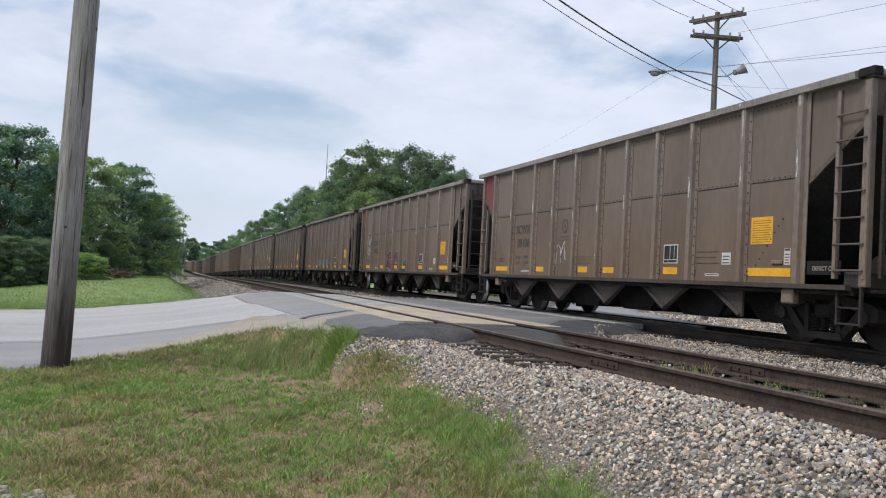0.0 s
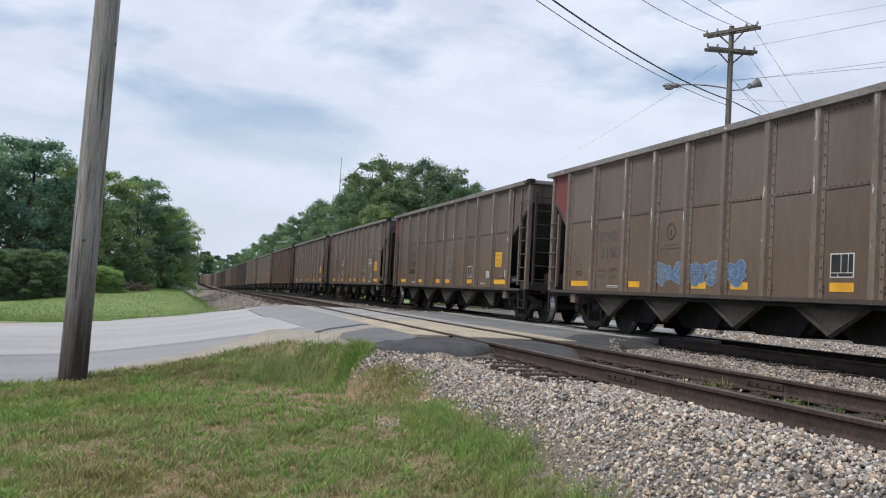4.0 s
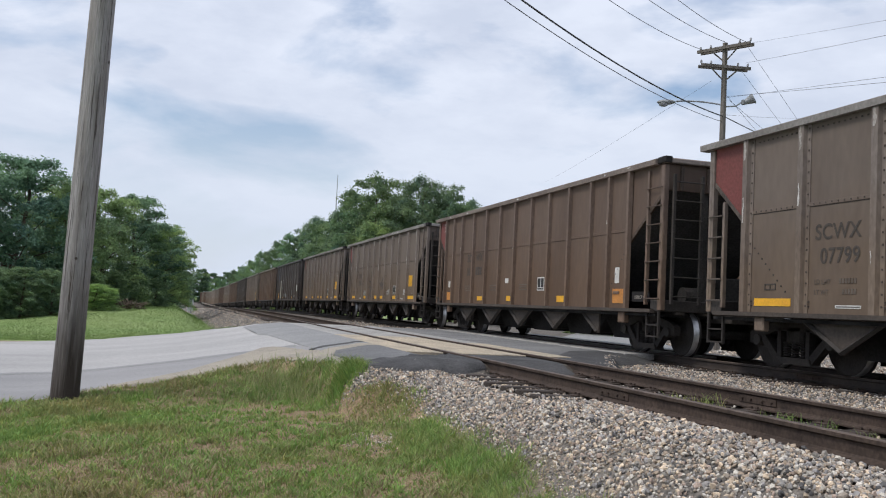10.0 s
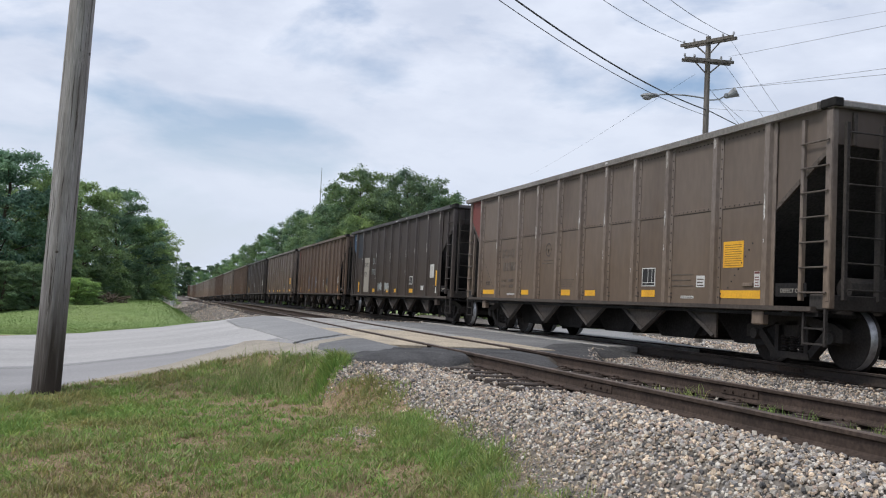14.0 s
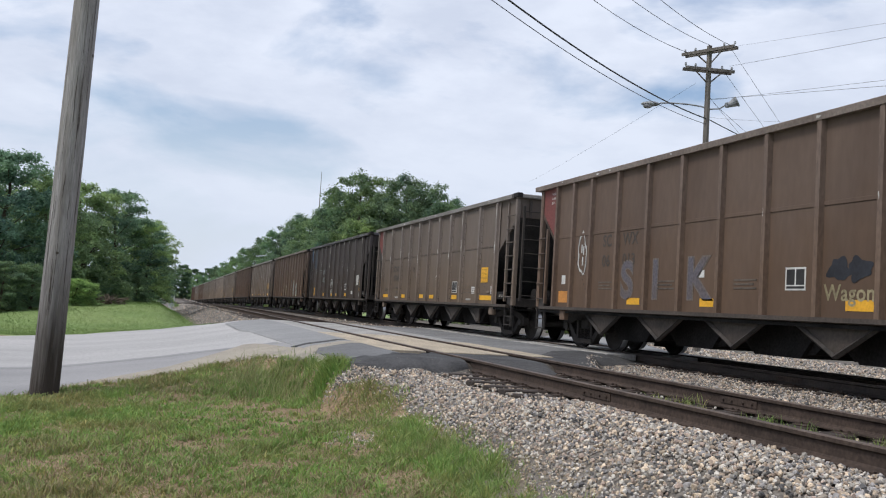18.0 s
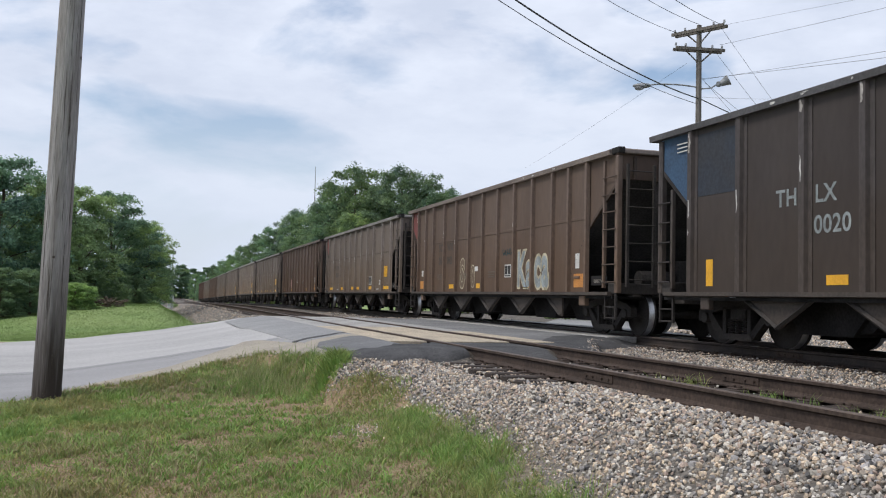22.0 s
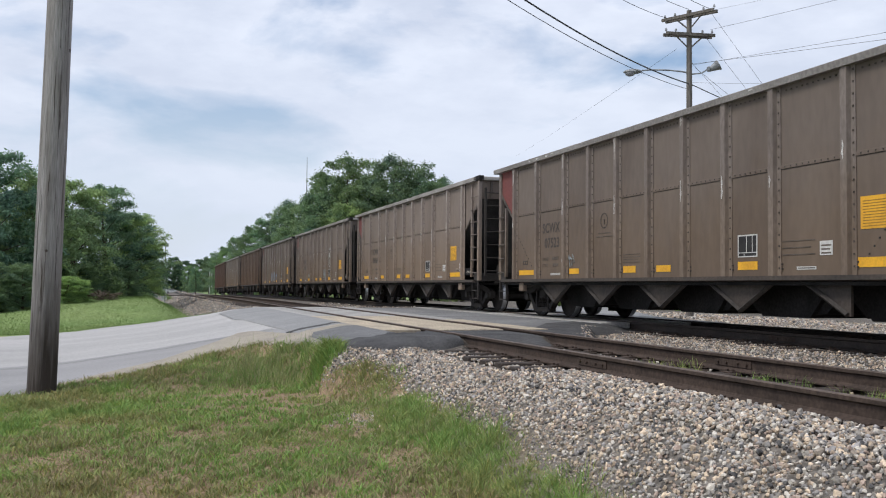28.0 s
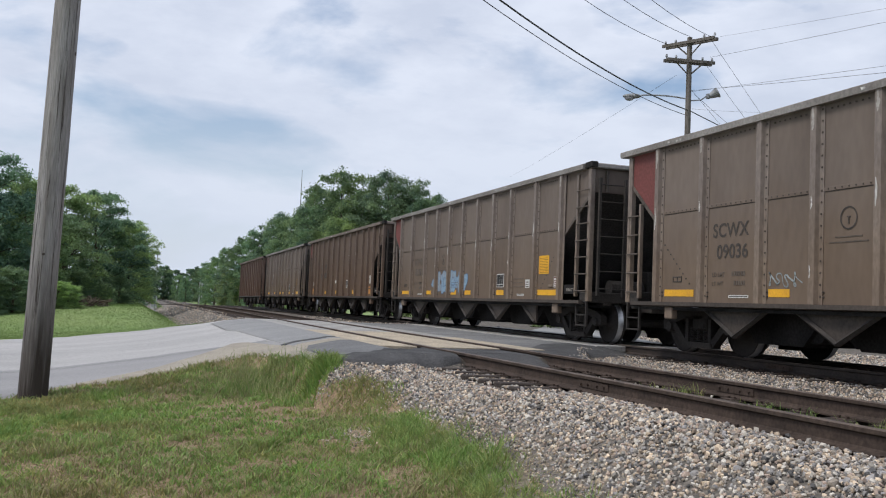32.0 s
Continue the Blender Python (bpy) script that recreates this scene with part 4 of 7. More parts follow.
def build_car(name, ribs, plain=False, smooth=False):
    car = empty(name)
    for a, b in zip(ribs, ribs[1:]):
        flip(side_panel(car, a, b, not (plain or smooth), not smooth), car)
    for u in ribs:
        flip(side_rib(car, u, plain), car)
    bm = bmesh.new()
    prism(bm, [(-HALF - 0.10, TOP - 0.118), (-HALF - 0.11, TOP - 0.02), (-HALF - 0.07, TOP), (-HALF + 0.08, TOP), (-HALF + 0.08, TOP - 0.118)], -BODY + 0.3, 0.12, "y")
    flip(part("top_chord", bm, M["cap"], car, "worn top chord along the car side"), car)
    bm = bmesh.new()
    prism(bm, [(-HALF - 0.09, SILL + 0.02), (-HALF - 0.09, SILL - 0.045), (-HALF - 0.02, SILL - 0.06), (-HALF + 0.12, SILL - 0.06), (-HALF + 0.12, SILL + 0.02)], -BODY + 0.35, -0.4, "y")
    flip(part("side_sill", bm, M["chute"], car, "grimy side sill"), car)
    bm = bmesh.new()
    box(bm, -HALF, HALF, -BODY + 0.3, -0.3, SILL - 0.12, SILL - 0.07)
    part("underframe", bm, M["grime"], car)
    # bins between the chutes, painted as dark as the shade there
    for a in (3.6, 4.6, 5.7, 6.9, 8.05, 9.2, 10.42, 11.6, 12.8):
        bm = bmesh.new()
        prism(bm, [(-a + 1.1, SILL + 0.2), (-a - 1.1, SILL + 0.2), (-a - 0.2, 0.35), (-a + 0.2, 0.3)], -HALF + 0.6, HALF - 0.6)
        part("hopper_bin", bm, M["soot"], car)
    car_end(car, 0.02, 1)
    car_end(car, BODY, -1)
    gr = gusset(car, BODY - 0.1, ribs[-1], M["car"], "")
    gl = gusset(car, 0.12, ribs[0], M["red"], "faded red corner panel")
    ladder(car, 0.14, 0.56, 1.08, 3.5, 2.75, 5)
    ladder(car, BODY - 0.1, BODY - 0.68, 1.1, TOP - 0.16, TOP - 0.2, 7)
    step_ladder(car, 0.16, 0.6)
    step_ladder(car, BODY - 0.15, BODY - 0.6)
    end_ladder(car, -BODY, -1)
    for u in (3.4, 5.7, 8.05, 10.42):
        chute(car, u)
    chute(car, 12.8, half=True)
    for a, b in ((13.98, 14.26), (1.5, 1.74)):
        bm = bmesh.new()
        box(bm, -HALF - 0.03, -HALF + 0.1, -b, -a, 0.6, SILL - 0.06, 0.02)
        part("jacking_pad", bm, M["rib"], car, "tan steel jacking pad under the sill")
    bm = bmesh.new()
    box(bm, -HALF - 0.03, -HALF, -13.98, -13.72, 1.19, 1.25, 0.008)
    part("card_holder", bm, M["rib"], car)
    o = lettering(car, "DEFECT CAR", 14.62, 1.1, 0.085, M["patch"])
    o.location.x = -HALF + 0.012
    bm = bmesh.new()
    box(bm, -HALF + 0.015, -HALF + 0.03, -15.2, -14.5, 1.04, 1.24)
    part("card_board", bm, M["soot"], car)
    wheel = wheelset_mesh()
    truck(car, 1.85, wheel)
    truck(car, BODY - 1.45, wheel)
    return car


def build_train():
    new_kind, old_kind = build_car("hopper_car", RIBS), build_car("hopper_car", RIBS_OLD, True)
    smooth_kind = build_car("hopper_car", RIBS, smooth=True)
    cars = {1: new_kind, 8: old_kind, 11: smooth_kind, 14: copy_thing(smooth_kind, Matrix())}
    for k in range(2, 25):
        if k not in cars:
            cars[k] = copy_thing(old_kind if k in OLD else new_kind, Matrix())
    for k, c in cars.items():
        tagged(c, "brown open-top steel coal hopper car on the rails", "freight car", "hopper cars of the coal train")
        tone = [v * SHADE.get(k, 0.9) for v in TONES.get(k, (1, 1, 1))]
        for o in c.children_recursive:
            o.color = (*tone, 1)
    return cars


BROWN, RUST, SOOT = (1, 1, 1), (0.80, 0.70, 0.645), (0.37, 0.38, 0.42)
SHADE = {2: 0.96, 3: 0.96, 5: 0.78, 13: 0.8, 15: 0.86, 7: 0.86, 10: 0.86, 19: 1.2, 20: 1.02}  # how much darker one car is than its fellows
TONES = {1: BROWN, 8: RUST, 11: SOOT, 12: RUST, 14: SOOT, 15: RUST, 17: (0.70, 0.60, 0.56), 22: RUST, 24: (0.7, 0.56, 0.52)}
OLD = {8, 12, 15, 17, 22, 24}
CARS = build_train()


# ---- poles and wires ----
def wire(points, r, parent=None, name="cable"):
    cu = bpy.data.curves.new(name, "CURVE")
    cu.dimensions, cu.bevel_depth, cu.bevel_resolution = "3D", r, 1
    sp = cu.splines.new("POLY")
    sp.points.add(len(points) - 1)
    for p, q in zip(sp.points, points):
        p.co = (*q, 1)
    tmp = bpy.data.objects.new("tmp", cu)
    me = bpy.data.meshes.new_from_object(tmp)
    bpy.data.objects.remove(tmp)
    me.name = name
    me.materials.clear()
    me.materials.append(M["wire"])
    return child(name, me, parent)


def hang(p, q, sag, n=24):
    p, q = Vector(p), Vector(q)
    return [p.lerp(q, i / n) - Vector((0, 0, 4 * sag * (i / n) * (1 - i / n))) for i in range(n + 1)]


NEAR_POLE, FAR_POLE = Vector((-1.27, 13.68, -0.85)), Vector((22.75, 35.4, -0.6))


def build_poles():
    p = empty("utility_pole", Matrix.Translation(NEAR_POLE) @ pose(0, 0, 0, 0, 1.2))
    tagged(p, "weathered grey wooden utility pole standing in the grass by the road", "utility pole")
    bm = bmesh.new()
    rnd = random.Random(5)
    seg, rows = 40, 60
    V = []
    for i in range(rows + 1):
        z = 13.0 * i / rows
        r = 0.188 - 0.0042 * z
        V.append([bm.verts.new((r * (1 + 0.012 * math.sin(3 * a + z) + 0.01 * math.sin(11 * a + 0.4 * z)) * math.cos(a) , r * (1 + 0.012 * math.sin(3 * a + z) + 0.01 * math.sin(11 * a + 0.4 * z)) * math.sin(a), z)) for a in [2 * math.pi * k / seg for k in range(seg)]])
    for i in range(rows):
        for k in range(seg):
            f = bm.faces.new((V[i][k], V[i][(k + 1) % seg], V[i + 1][(k + 1) % seg], V[i + 1][k]))
            f.smooth = True
    bm.faces.new(V[-1])
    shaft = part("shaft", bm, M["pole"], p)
    for i in range(5):
        a, z = rnd.uniform(3.4, 6.1), rnd.uniform(0.6, 6.2)
        r = 0.188 - 0.0042 * z
        d = Vector((math.cos(a), math.sin(a), 0))
        bm = bmesh.new()
        rod(bm, d * (r - 0.03) + Vector((0, 0, z)), d * (r + 0.001) + Vector((0, 0, z)), rnd.uniform(0.012, 0.026), None, 9)
        part("knot", bm, M["knot"], shaft)
    for i in range(34):
        a, z, n = rnd.uniform(3.3, 6.2), rnd.uniform(0.3, 6.0), 9
        L, V, F = rnd.uniform(0.3, 1.3), [], []
        w0 = rnd.uniform(0.002, 0.006)
        for k in range(n):
            t = k / (n - 1)
            zz = z + L * t
            r = (0.188 - 0.0042 * zz) * 1.024 + 0.001
            a += rnd.uniform(-0.025, 0.025)
            w = w0 * math.sin(math.pi * (0.05 + 0.9 * t)) / r
            V += [(r * math.cos(a - w), r * math.sin(a - w), zz), (r * math.cos(a + w), r * math.sin(a + w), zz)]
            if k:
                F.append((2 * k - 2, 2 * k - 1, 2 * k + 1, 2 * k))
        child("drying_crack", mesh_of("drying_crack", V, F, M["knot"]), shaft)
    q = empty("utility_pole", Matrix.Translation(FAR_POLE))
    tagged(q, "dark wooden utility pole with two crossarms and street lamps", "utility pole")
    bm = bmesh.new()
    rod(bm, (0, 0, 0), (0, 0, 13.6), 0.17, 0.11, 14)
    part("shaft", bm, M["pole2"], q)
    d = Vector((1.19, -2.25, 0)).normalized()
    for z, w, d in ((12.5, 1.13, Vector((2.24, -0.35, 0)).normalized()), (13.36, 1.27, d)):
        bm = bmesh.new()
        m = Matrix.Translation((0, 0, z)) @ Matrix.Rotation(math.atan2(d.y, d.x), 4, "Z")
        bmesh.ops.create_cube(bm, size=1, matrix=m @ Matrix.Translation((0, -0.16, 0)) @ Matrix.Diagonal((2 * w, 0.1, 0.13, 1)))
        bmesh.ops.create_cube(bm, size=1, matrix=m @ Matrix.Translation((0, 0.16, 0)) @ Matrix.Diagonal((2 * w, 0.1, 0.13, 1)))
        arm = part("crossarm", bm, M["pole2"], q)
        for s in (-1, 1):
            bm = bmesh.new()
            rod(bm, d * s * 0.62 + Vector((0, 0, z - 0.05)), Vector((0, 0, z - 0.62)), 0.034, None, 6)
            part("brace", bm, M["pole2"], q)
        for t in (-0.95, -0.55, 0.55, 0.95):
            bm = bmesh.new()
            c = d * t * w + Vector((0, 0, z + 0.06))
            rod(bm, c, c + Vector((0, 0, 0.1)), 0.015, None, 6)
            rod(bm, c + Vector((0, 0, 0.09)), c + Vector((0, 0, 0.2)), 0.055, 0.04, 8)
            part("insulator", bm, M["insul"], arm)
    # cobra-head lamp and floodlight
    arm = wire(hang((0, 0, 10.82), (-1.75, 1.05, 11.02), -0.07, 8), 0.035, q, "lamp_arm")
    arm.data.materials[0] = M["lamp"]
    bm = bmesh.new()
    bmesh.ops.create_uvsphere(bm, u_segments=16, v_segments=8, radius=1, matrix=pose(-2.1, 1.26, 10.98, 0, 0, 149) @ Matrix.Diagonal((0.42, 0.17, 0.12, 1)))
    part("lamp_head", bm, M["lamp"], arm)
    bm = bmesh.new()
    bmesh.ops.create_uvsphere(bm, u_segments=14, v_segments=8, radius=1, matrix=pose(-2.2, 1.32, 10.9, 0, 0, 149) @ Matrix.Diagonal((0.22, 0.15, 0.13, 1)))
    part("lens", bm, M["insul"], arm)
    bm = bmesh.new()
    rod(bm, (0, 0, 10.75), (0.45, -0.28, 10.78), 0.03, None, 6)
    rod(bm, (0.45, -0.28, 10.78), (0.66, -0.42, 10.95), 0.03, None, 6)
    arm = part("floodlight_arm", bm, M["lamp"], q)
    bm = bmesh.new()
    bmesh.ops.create_cone(bm, cap_ends=True, segments=14, radius1=0.11, radius2=0.22, depth=0.34, matrix=pose(0.9, -0.57, 11.02, 0, 62, -33))
    bmesh.ops.create_cone(bm, cap_ends=True, segments=14, radius1=0.235, radius2=0.235, depth=0.05, matrix=pose(1.05, -0.67, 11.1, 0, 62, -33))
    box(bm, 0.62, 0.8, -0.55, -0.38, 10.83, 11.05, 0.03)
    part("floodlight", bm, M["lamp"], arm)
    # overhead lines between the two poles and on
    a, b = FAR_POLE, NEAR_POLE
    ad, bd = d, d
    for s, z in ((-1.05, 13.45), (0.0, 13.65), (1.05, 13.45)):
        w = wire(hang(a + ad * s + Vector((0, 0, z)), b + bd * s + Vector((0, 0, 13.5)), 1.3), 0.011)
        tagged(w, "thin black power line strung between the poles", "power line", "overhead lines")
    for z, zb, r, sag in ((10.08, 10.05, 0.012, 0.85), (10.33, 10.4, 0.025, 0.85)):
        w = wire(hang(a + Vector((0, 0, z)), b + Vector((0, 0, zb)), sag), r)
        tagged(w, "black communication cable strung between the poles", "cable", "overhead lines")
    # lines that leave the far pole on its other side
    for s, z, end, sag, r, far in ((1.0, 12.55, (22.32, 24.34, 10.47), 0.05, 0.006, 2.2), (0.9, 13.4, (22.32, 24.35, 10.95), 0.05, 0.004, 2.2), (0, 11.2, (22.33, 24.34, 8.85), 0.05, 0.007, 2.2), (0, 11.15, (22.33, 24.34, 9.05), 0.05, 0.006, 2.2), (0, 10.4, (36.43, 47.71, 13.45), 0.1, 0.006, 1.6),
                                   (1.05, 13.3, (28.79, 38.44, 10.92), 0.05, 0.008, 2.6), (0.7, 12.4, (28.2, 38.87, 10.68), 0.05, 0.008, 2.6), (0, 11.4, (27.32, 39.5, 10.27), 0.05, 0.008, 2.6), (0.3, 11.0, (26.41, 37.7, 9.98), 0.05, 0.008, 2.6), (0, 10.35, (26.6, 38.0, 9.75), 0.05, 0.022, 2.6), (-0.6, 12.0, (37.95, 81.63, 16.2), 0.2, 0.006, 2.4)):
        p0 = a + ad * s + Vector((0, 0, z))
        end = p0 + (Vector(end) - p0) * far
        w = wire(hang(p0, end, sag), r)
        tagged(w, "thin dark wire leaving the far pole", "power line", "overhead lines")


build_poles()


# ---- trees ----
def leaf_cloud(rng, clumps, per, size):
    """Leaves as small bent pairs of triangles on flattened tufts at the ends of the boughs."""
    V, T, k = [], [], 0
    for c, r, flat in clumps:
        n = max(10, int(per * r * r))
        d = rng.normal(size=(n, 3))
        d /= np.linalg.norm(d, axis=1)[:, None]
        d[:, 2] = np.where(d[:, 2] < -0.35, -d[:, 2], d[:, 2])
        rad = r * np.abs(rng.normal(0.78, 0.3, (n, 1)))
        p = np.asarray(c) + d * rad * np.array([1, 1, flat])
        p[:, 2] -= 0.25 * (rad[:, 0] * np.hypot(d[:, 0], d[:, 1])) ** 2 / r
        nrm = d * 0.5 + rng.normal(size=(n, 3)) * 0.5 + np.array([0, 0, 0.55])
        nrm /= np.linalg.norm(nrm, axis=1)[:, None]
        a = np.cross(nrm, rng.normal(size=(n, 3)))
        a /= np.linalg.norm(a, axis=1)[:, None] + 1e-9
        b = np.cross(nrm, a)
        s = size * rng.uniform(0.5, 1.25, (n, 1))
        q = np.stack([p - a * s, p + b * s * 0.5 - nrm * s * 0.18, p + a * s, p - b * s * 0.5 - nrm * s * 0.18], 1)
        i = np.arange(n) * 4 + k
        k += 4 * n
        V.append(q.reshape(-1, 3))
        T.append(np.concatenate([np.stack([i, i + 1, i + 2], 1), np.stack([i, i + 2, i + 3], 1)]))
    return np.concatenate(V), np.concatenate(T)


def build_tree(name, seed, h, r, low, per, size, trunk_r=0.25, boughs=64, flat=0.55, skirt=0.75):
    """A tree h high with a crown of radius r that begins at the height low: boughs that carry tufts of leaves."""
    rng = np.random.default_rng(seed)
    t = empty(name)
    bm = bmesh.new()
    tip = h * 0.9
    bend = rng.uniform(-0.04, 0.04, 2) * h
    pts = [Vector((bend[0] * math.sin(i * 0.9), bend[1] * math.sin(i * 0.7 + 1), tip * i / 6)) for i in range(7)]
    pts[0].z = -0.3
    for i in range(6):
        rod(bm, pts[i], pts[i + 1], trunk_r * (1 - i / 7), trunk_r * (1 - (i + 1) / 7), 9)
    clumps = []
    lobes = rng.uniform(0, 2 * math.pi, 5)
    for i in range(boughs):
        f = (i + 0.5) / boughs
        a = i * 2.4 + rng.uniform(-0.4, 0.4)
        dome = skirt + (1 - skirt) * f / 0.35 if f < 0.35 else math.sqrt(max(0.0, 1 - ((f - 0.35) / 0.68) ** 2))
        env = r * dome * (0.9 + 0.16 * math.sin(2 * a + lobes[0] + 7 * f) + 0.1 * math.sin(3 * a + lobes[1] - 9 * f)) * rng.uniform(0.72, 1.1)
        end = np.array([env * math.cos(a), env * math.sin(a), low + (h - low) * f + rng.uniform(-0.02, 0.03) * h])
        root = np.array([0.0, 0.0, max(0.1 * h, min(end[2] - 0.45 * env, tip * 0.97))])
        root[:2] += np.array(pts[min(6, int(6 * root[2] / tip))][:2]) * 0.8
        if i % 2 == 0:
            rod(bm, Vector(root), Vector(end), trunk_r * 0.3 * (1.1 - f), 0.02, 5)
        for s, w in ((0.5, 0.17), (0.7, 0.19), (0.86, 0.17), (1.0, 0.14), (1.07, 0.08)):
            c = root + (end - root) * s
            c[2] += 0.10 * env * math.sin(math.pi * s)
            c += rng.normal(0, 0.055 * r, 3) * np.array([1, 1, 0.6])
            clumps.append((c, r * w * rng.uniform(0.75, 1.3), flat))
    part("trunk", bm, M["bark"], t)
    V, T = leaf_cloud(rng, clumps, per, size)
    child("crown", tri_mesh("crown", V, T, M["leaf"]), t)
    return t


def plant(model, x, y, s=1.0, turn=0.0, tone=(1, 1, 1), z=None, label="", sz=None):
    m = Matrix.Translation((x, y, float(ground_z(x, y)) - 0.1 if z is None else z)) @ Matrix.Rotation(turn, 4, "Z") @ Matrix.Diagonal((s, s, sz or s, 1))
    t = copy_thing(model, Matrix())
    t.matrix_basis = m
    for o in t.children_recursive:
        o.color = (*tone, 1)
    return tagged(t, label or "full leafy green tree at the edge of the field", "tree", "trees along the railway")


def build_trees():
    near = [build_tree("tree", 11 + i, 8.4, 3.5, 0.05, 300, 0.105, boughs=64, skirt=0.95) for i in range(3)]
    far = [build_tree("tree", 31 + i, 19.0, 6.4, 1.0, 100, 0.2, 0.4, 44, 0.7, 0.7) for i in range(3)]
    low = [build_tree("tree", 51 + i, 19.0, 6.2, 0.1, 26, 0.55, 0.4, 46, 0.75, 0.97) for i in range(2)]
    rnd = random.Random(3)
    # the clump across the road, near edge first
    spots = [(-13.5, 43, 1.0), (-10.3, 47, 0.95), (-7.5, 51, 0.98), (-5.6, 54, 0.8), (-4.2, 59, 0.85), (-2.5, 64, 0.87), (-0.3, 66, 0.64), (-6.5, 64, 0.84), (-9.5, 60, 1.0), (-13, 55, 1.1), (-17, 48, 1.15), (-1.6, 74, 0.77), (0.0, 80, 0.63)]
    for i, (x, y, s) in enumerate(spots):
        g, lime, blue = {3: (1.6, 1.02, 0.95), 4: (1.55, 1.02, 0.95), 6: (2.0, 1.05, 0.9), 2: (1.2, 0.85, 1.35), 5: (1.25, 0.9, 1.25)}.get(i, (1.3, 0.88, 1.25))
        plant(near[i % 3], x, y, s, rnd.uniform(0, 6), (g * lime, g, g * blue), label="light-green leafy tree at the edge of the clump" if lime > 1.0 else "dark-green leafy tree in the clump across the road")
    # the wood behind the far track, a ridge that climbs towards the road; the height of each tree
    ridge = [(14.5, 330, 9.5), (16.6, 322, 9), (20.6, 316, 12), (19.6, 270, 12.4), (20.6, 252, 13.0), (21.8, 235, 15.0), (22.8, 224, 14.8), (23.7, 215, 16.2), (24.8, 200, 17.2), (25.4, 190, 17), (26.3, 180, 18.6), (26.8, 170, 17.6), (27.7, 160, 18.6), (26.6, 148, 17.2), (27.2, 141, 19.4), (27.9, 130, 20.3), (30.1, 127, 18), (32.1, 122, 19.4), (34.3, 118, 17.8), (36.0, 115, 15.8), (38.0, 113, 14.2), (40.5, 110, 12.5), (43, 108, 11.5), (46, 105, 10.5)]
    for i, (x, y, h) in enumerate(ridge):
        g = rnd.choice((0.8, 0.95, 1.1, 1.4))
        w = h / 19 * rnd.uniform(0.78, 0.95)
        # tones lean blue: slight haze put into the leaf colour
        plant(far[i % 3], x, y, w, rnd.uniform(0, 6), (g * rnd.uniform(0.88, 1.02), g, g * rnd.uniform(0.95, 1.2)), sz=h / 19)
        if i > 7:
            plant(far[(i + 2) % 3], x + 5, y + 12, w * 1.1, rnd.uniform(0, 6), (g * 0.85, g * 0.95, g * 1.1), sz=h / 19 * 0.9, label="dark-green tree deep in the wood")
        if i % 3 != 1 and i > 3:
            g = rnd.uniform(1.3, 1.8)
            k = rnd.uniform(0.5, 0.72)
            plant(far[(i + 1) % 3], x - 1.0 + rnd.uniform(-1, 2), y - rnd.uniform(5, 9), w * k * 1.15, rnd.uniform(0, 6), (g * rnd.uniform(1.0, 1.25), g, g * 0.9), sz=h / 19 * k, label="lower light-green tree in front of the wood")
    # trees closing the view down the line; the bluer tone paints distance haze into their leaves
    for i in range(26):
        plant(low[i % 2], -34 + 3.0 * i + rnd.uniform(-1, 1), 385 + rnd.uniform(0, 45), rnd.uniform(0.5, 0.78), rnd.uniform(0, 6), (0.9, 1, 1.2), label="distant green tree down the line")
    for k in range(22):
        x, y, s = 28 + rnd.uniform(0, 9), 2 + 4.6 * k, rnd.uniform(0.75, 0.95)
        plant(low[rnd.randrange(2)], x, y, s * 0.42, rnd.uniform(0, 6), (1.3, 1.2, 1), label="bushy green tree beyond the far track")
    for x, y, s in ((-3.4, 46.8, 0.27), (-2.9, 47.6, 0.23), (-3.9, 47.4, 0.22)):
        tagged(plant(near[1], x, y, s, 1.0, (1.9, 1.95, 1.5), sz=s * 0.6, label="low light-green shrub at the edge of the lawn"), category="shrub")
    for i, (x, y, s) in enumerate(((-8.4, 43.2, 0.38), (-7.2, 43.4, 0.36), (-6.1, 43.6, 0.34), (-5.0, 44.2, 0.3), (-12, 43.5, 0.34), (-9.6, 44.8, 0.32), (-7.4, 47.5, 0.32), (-5.6, 50.5, 0.28), (-4.4, 53.5, 0.3), (-3.1, 57, 0.3), (-1.9, 60.5, 0.3), (-0.9, 62.5, 0.26), (-1.2, 68, 0.3))):
        tagged(plant(near[i % 3], x, y, s, 0.7 * i, (1.1, 1.15, 1.25), sz=s * 0.8, label="dark-green bush under the edge of the trees"), category="shrub")
    for m in near + far + low:
        for o in list(m.children_recursive) + [m]:
            bpy.data.objects.remove(o)


build_trees()


# ---- lettering and marks on the cars ----
def bay(i, a=0.0, b=1.0):
    """Distances along the car of a stretch of bay i, from 0 at its leading rib to 1."""
    u0, u1 = RIBS[i] + 0.12, RIBS[i + 1] - 0.14
    return u0 + (u1 - u0) * a, u0 + (u1 - u0) * b


def old_bay(i, a=0.0, b=1.0):
    """The same on the older cars, whose ribs stand elsewhere."""
    u0, u1 = RIBS_OLD[i] + 0.06, RIBS_OLD[i + 1] - 0.06
    return u0 + (u1 - u0) * a, u0 + (u1 - u0) * b


def marks_mesh(name, rects, material):
    """Flat bars as one mesh: each is (u0, u1, z0, z1)."""
    bm = bmesh.new()
    for u0, u1, z0, z1 in rects:
        box(bm, -HALF - 0.0065, -HALF + 0.002, -u1, -u0, z0, z1)
    me = bpy.data.meshes.new(name)
    bm.to_mesh(me)
    bm.free()
    me.materials.append(material)
    return me


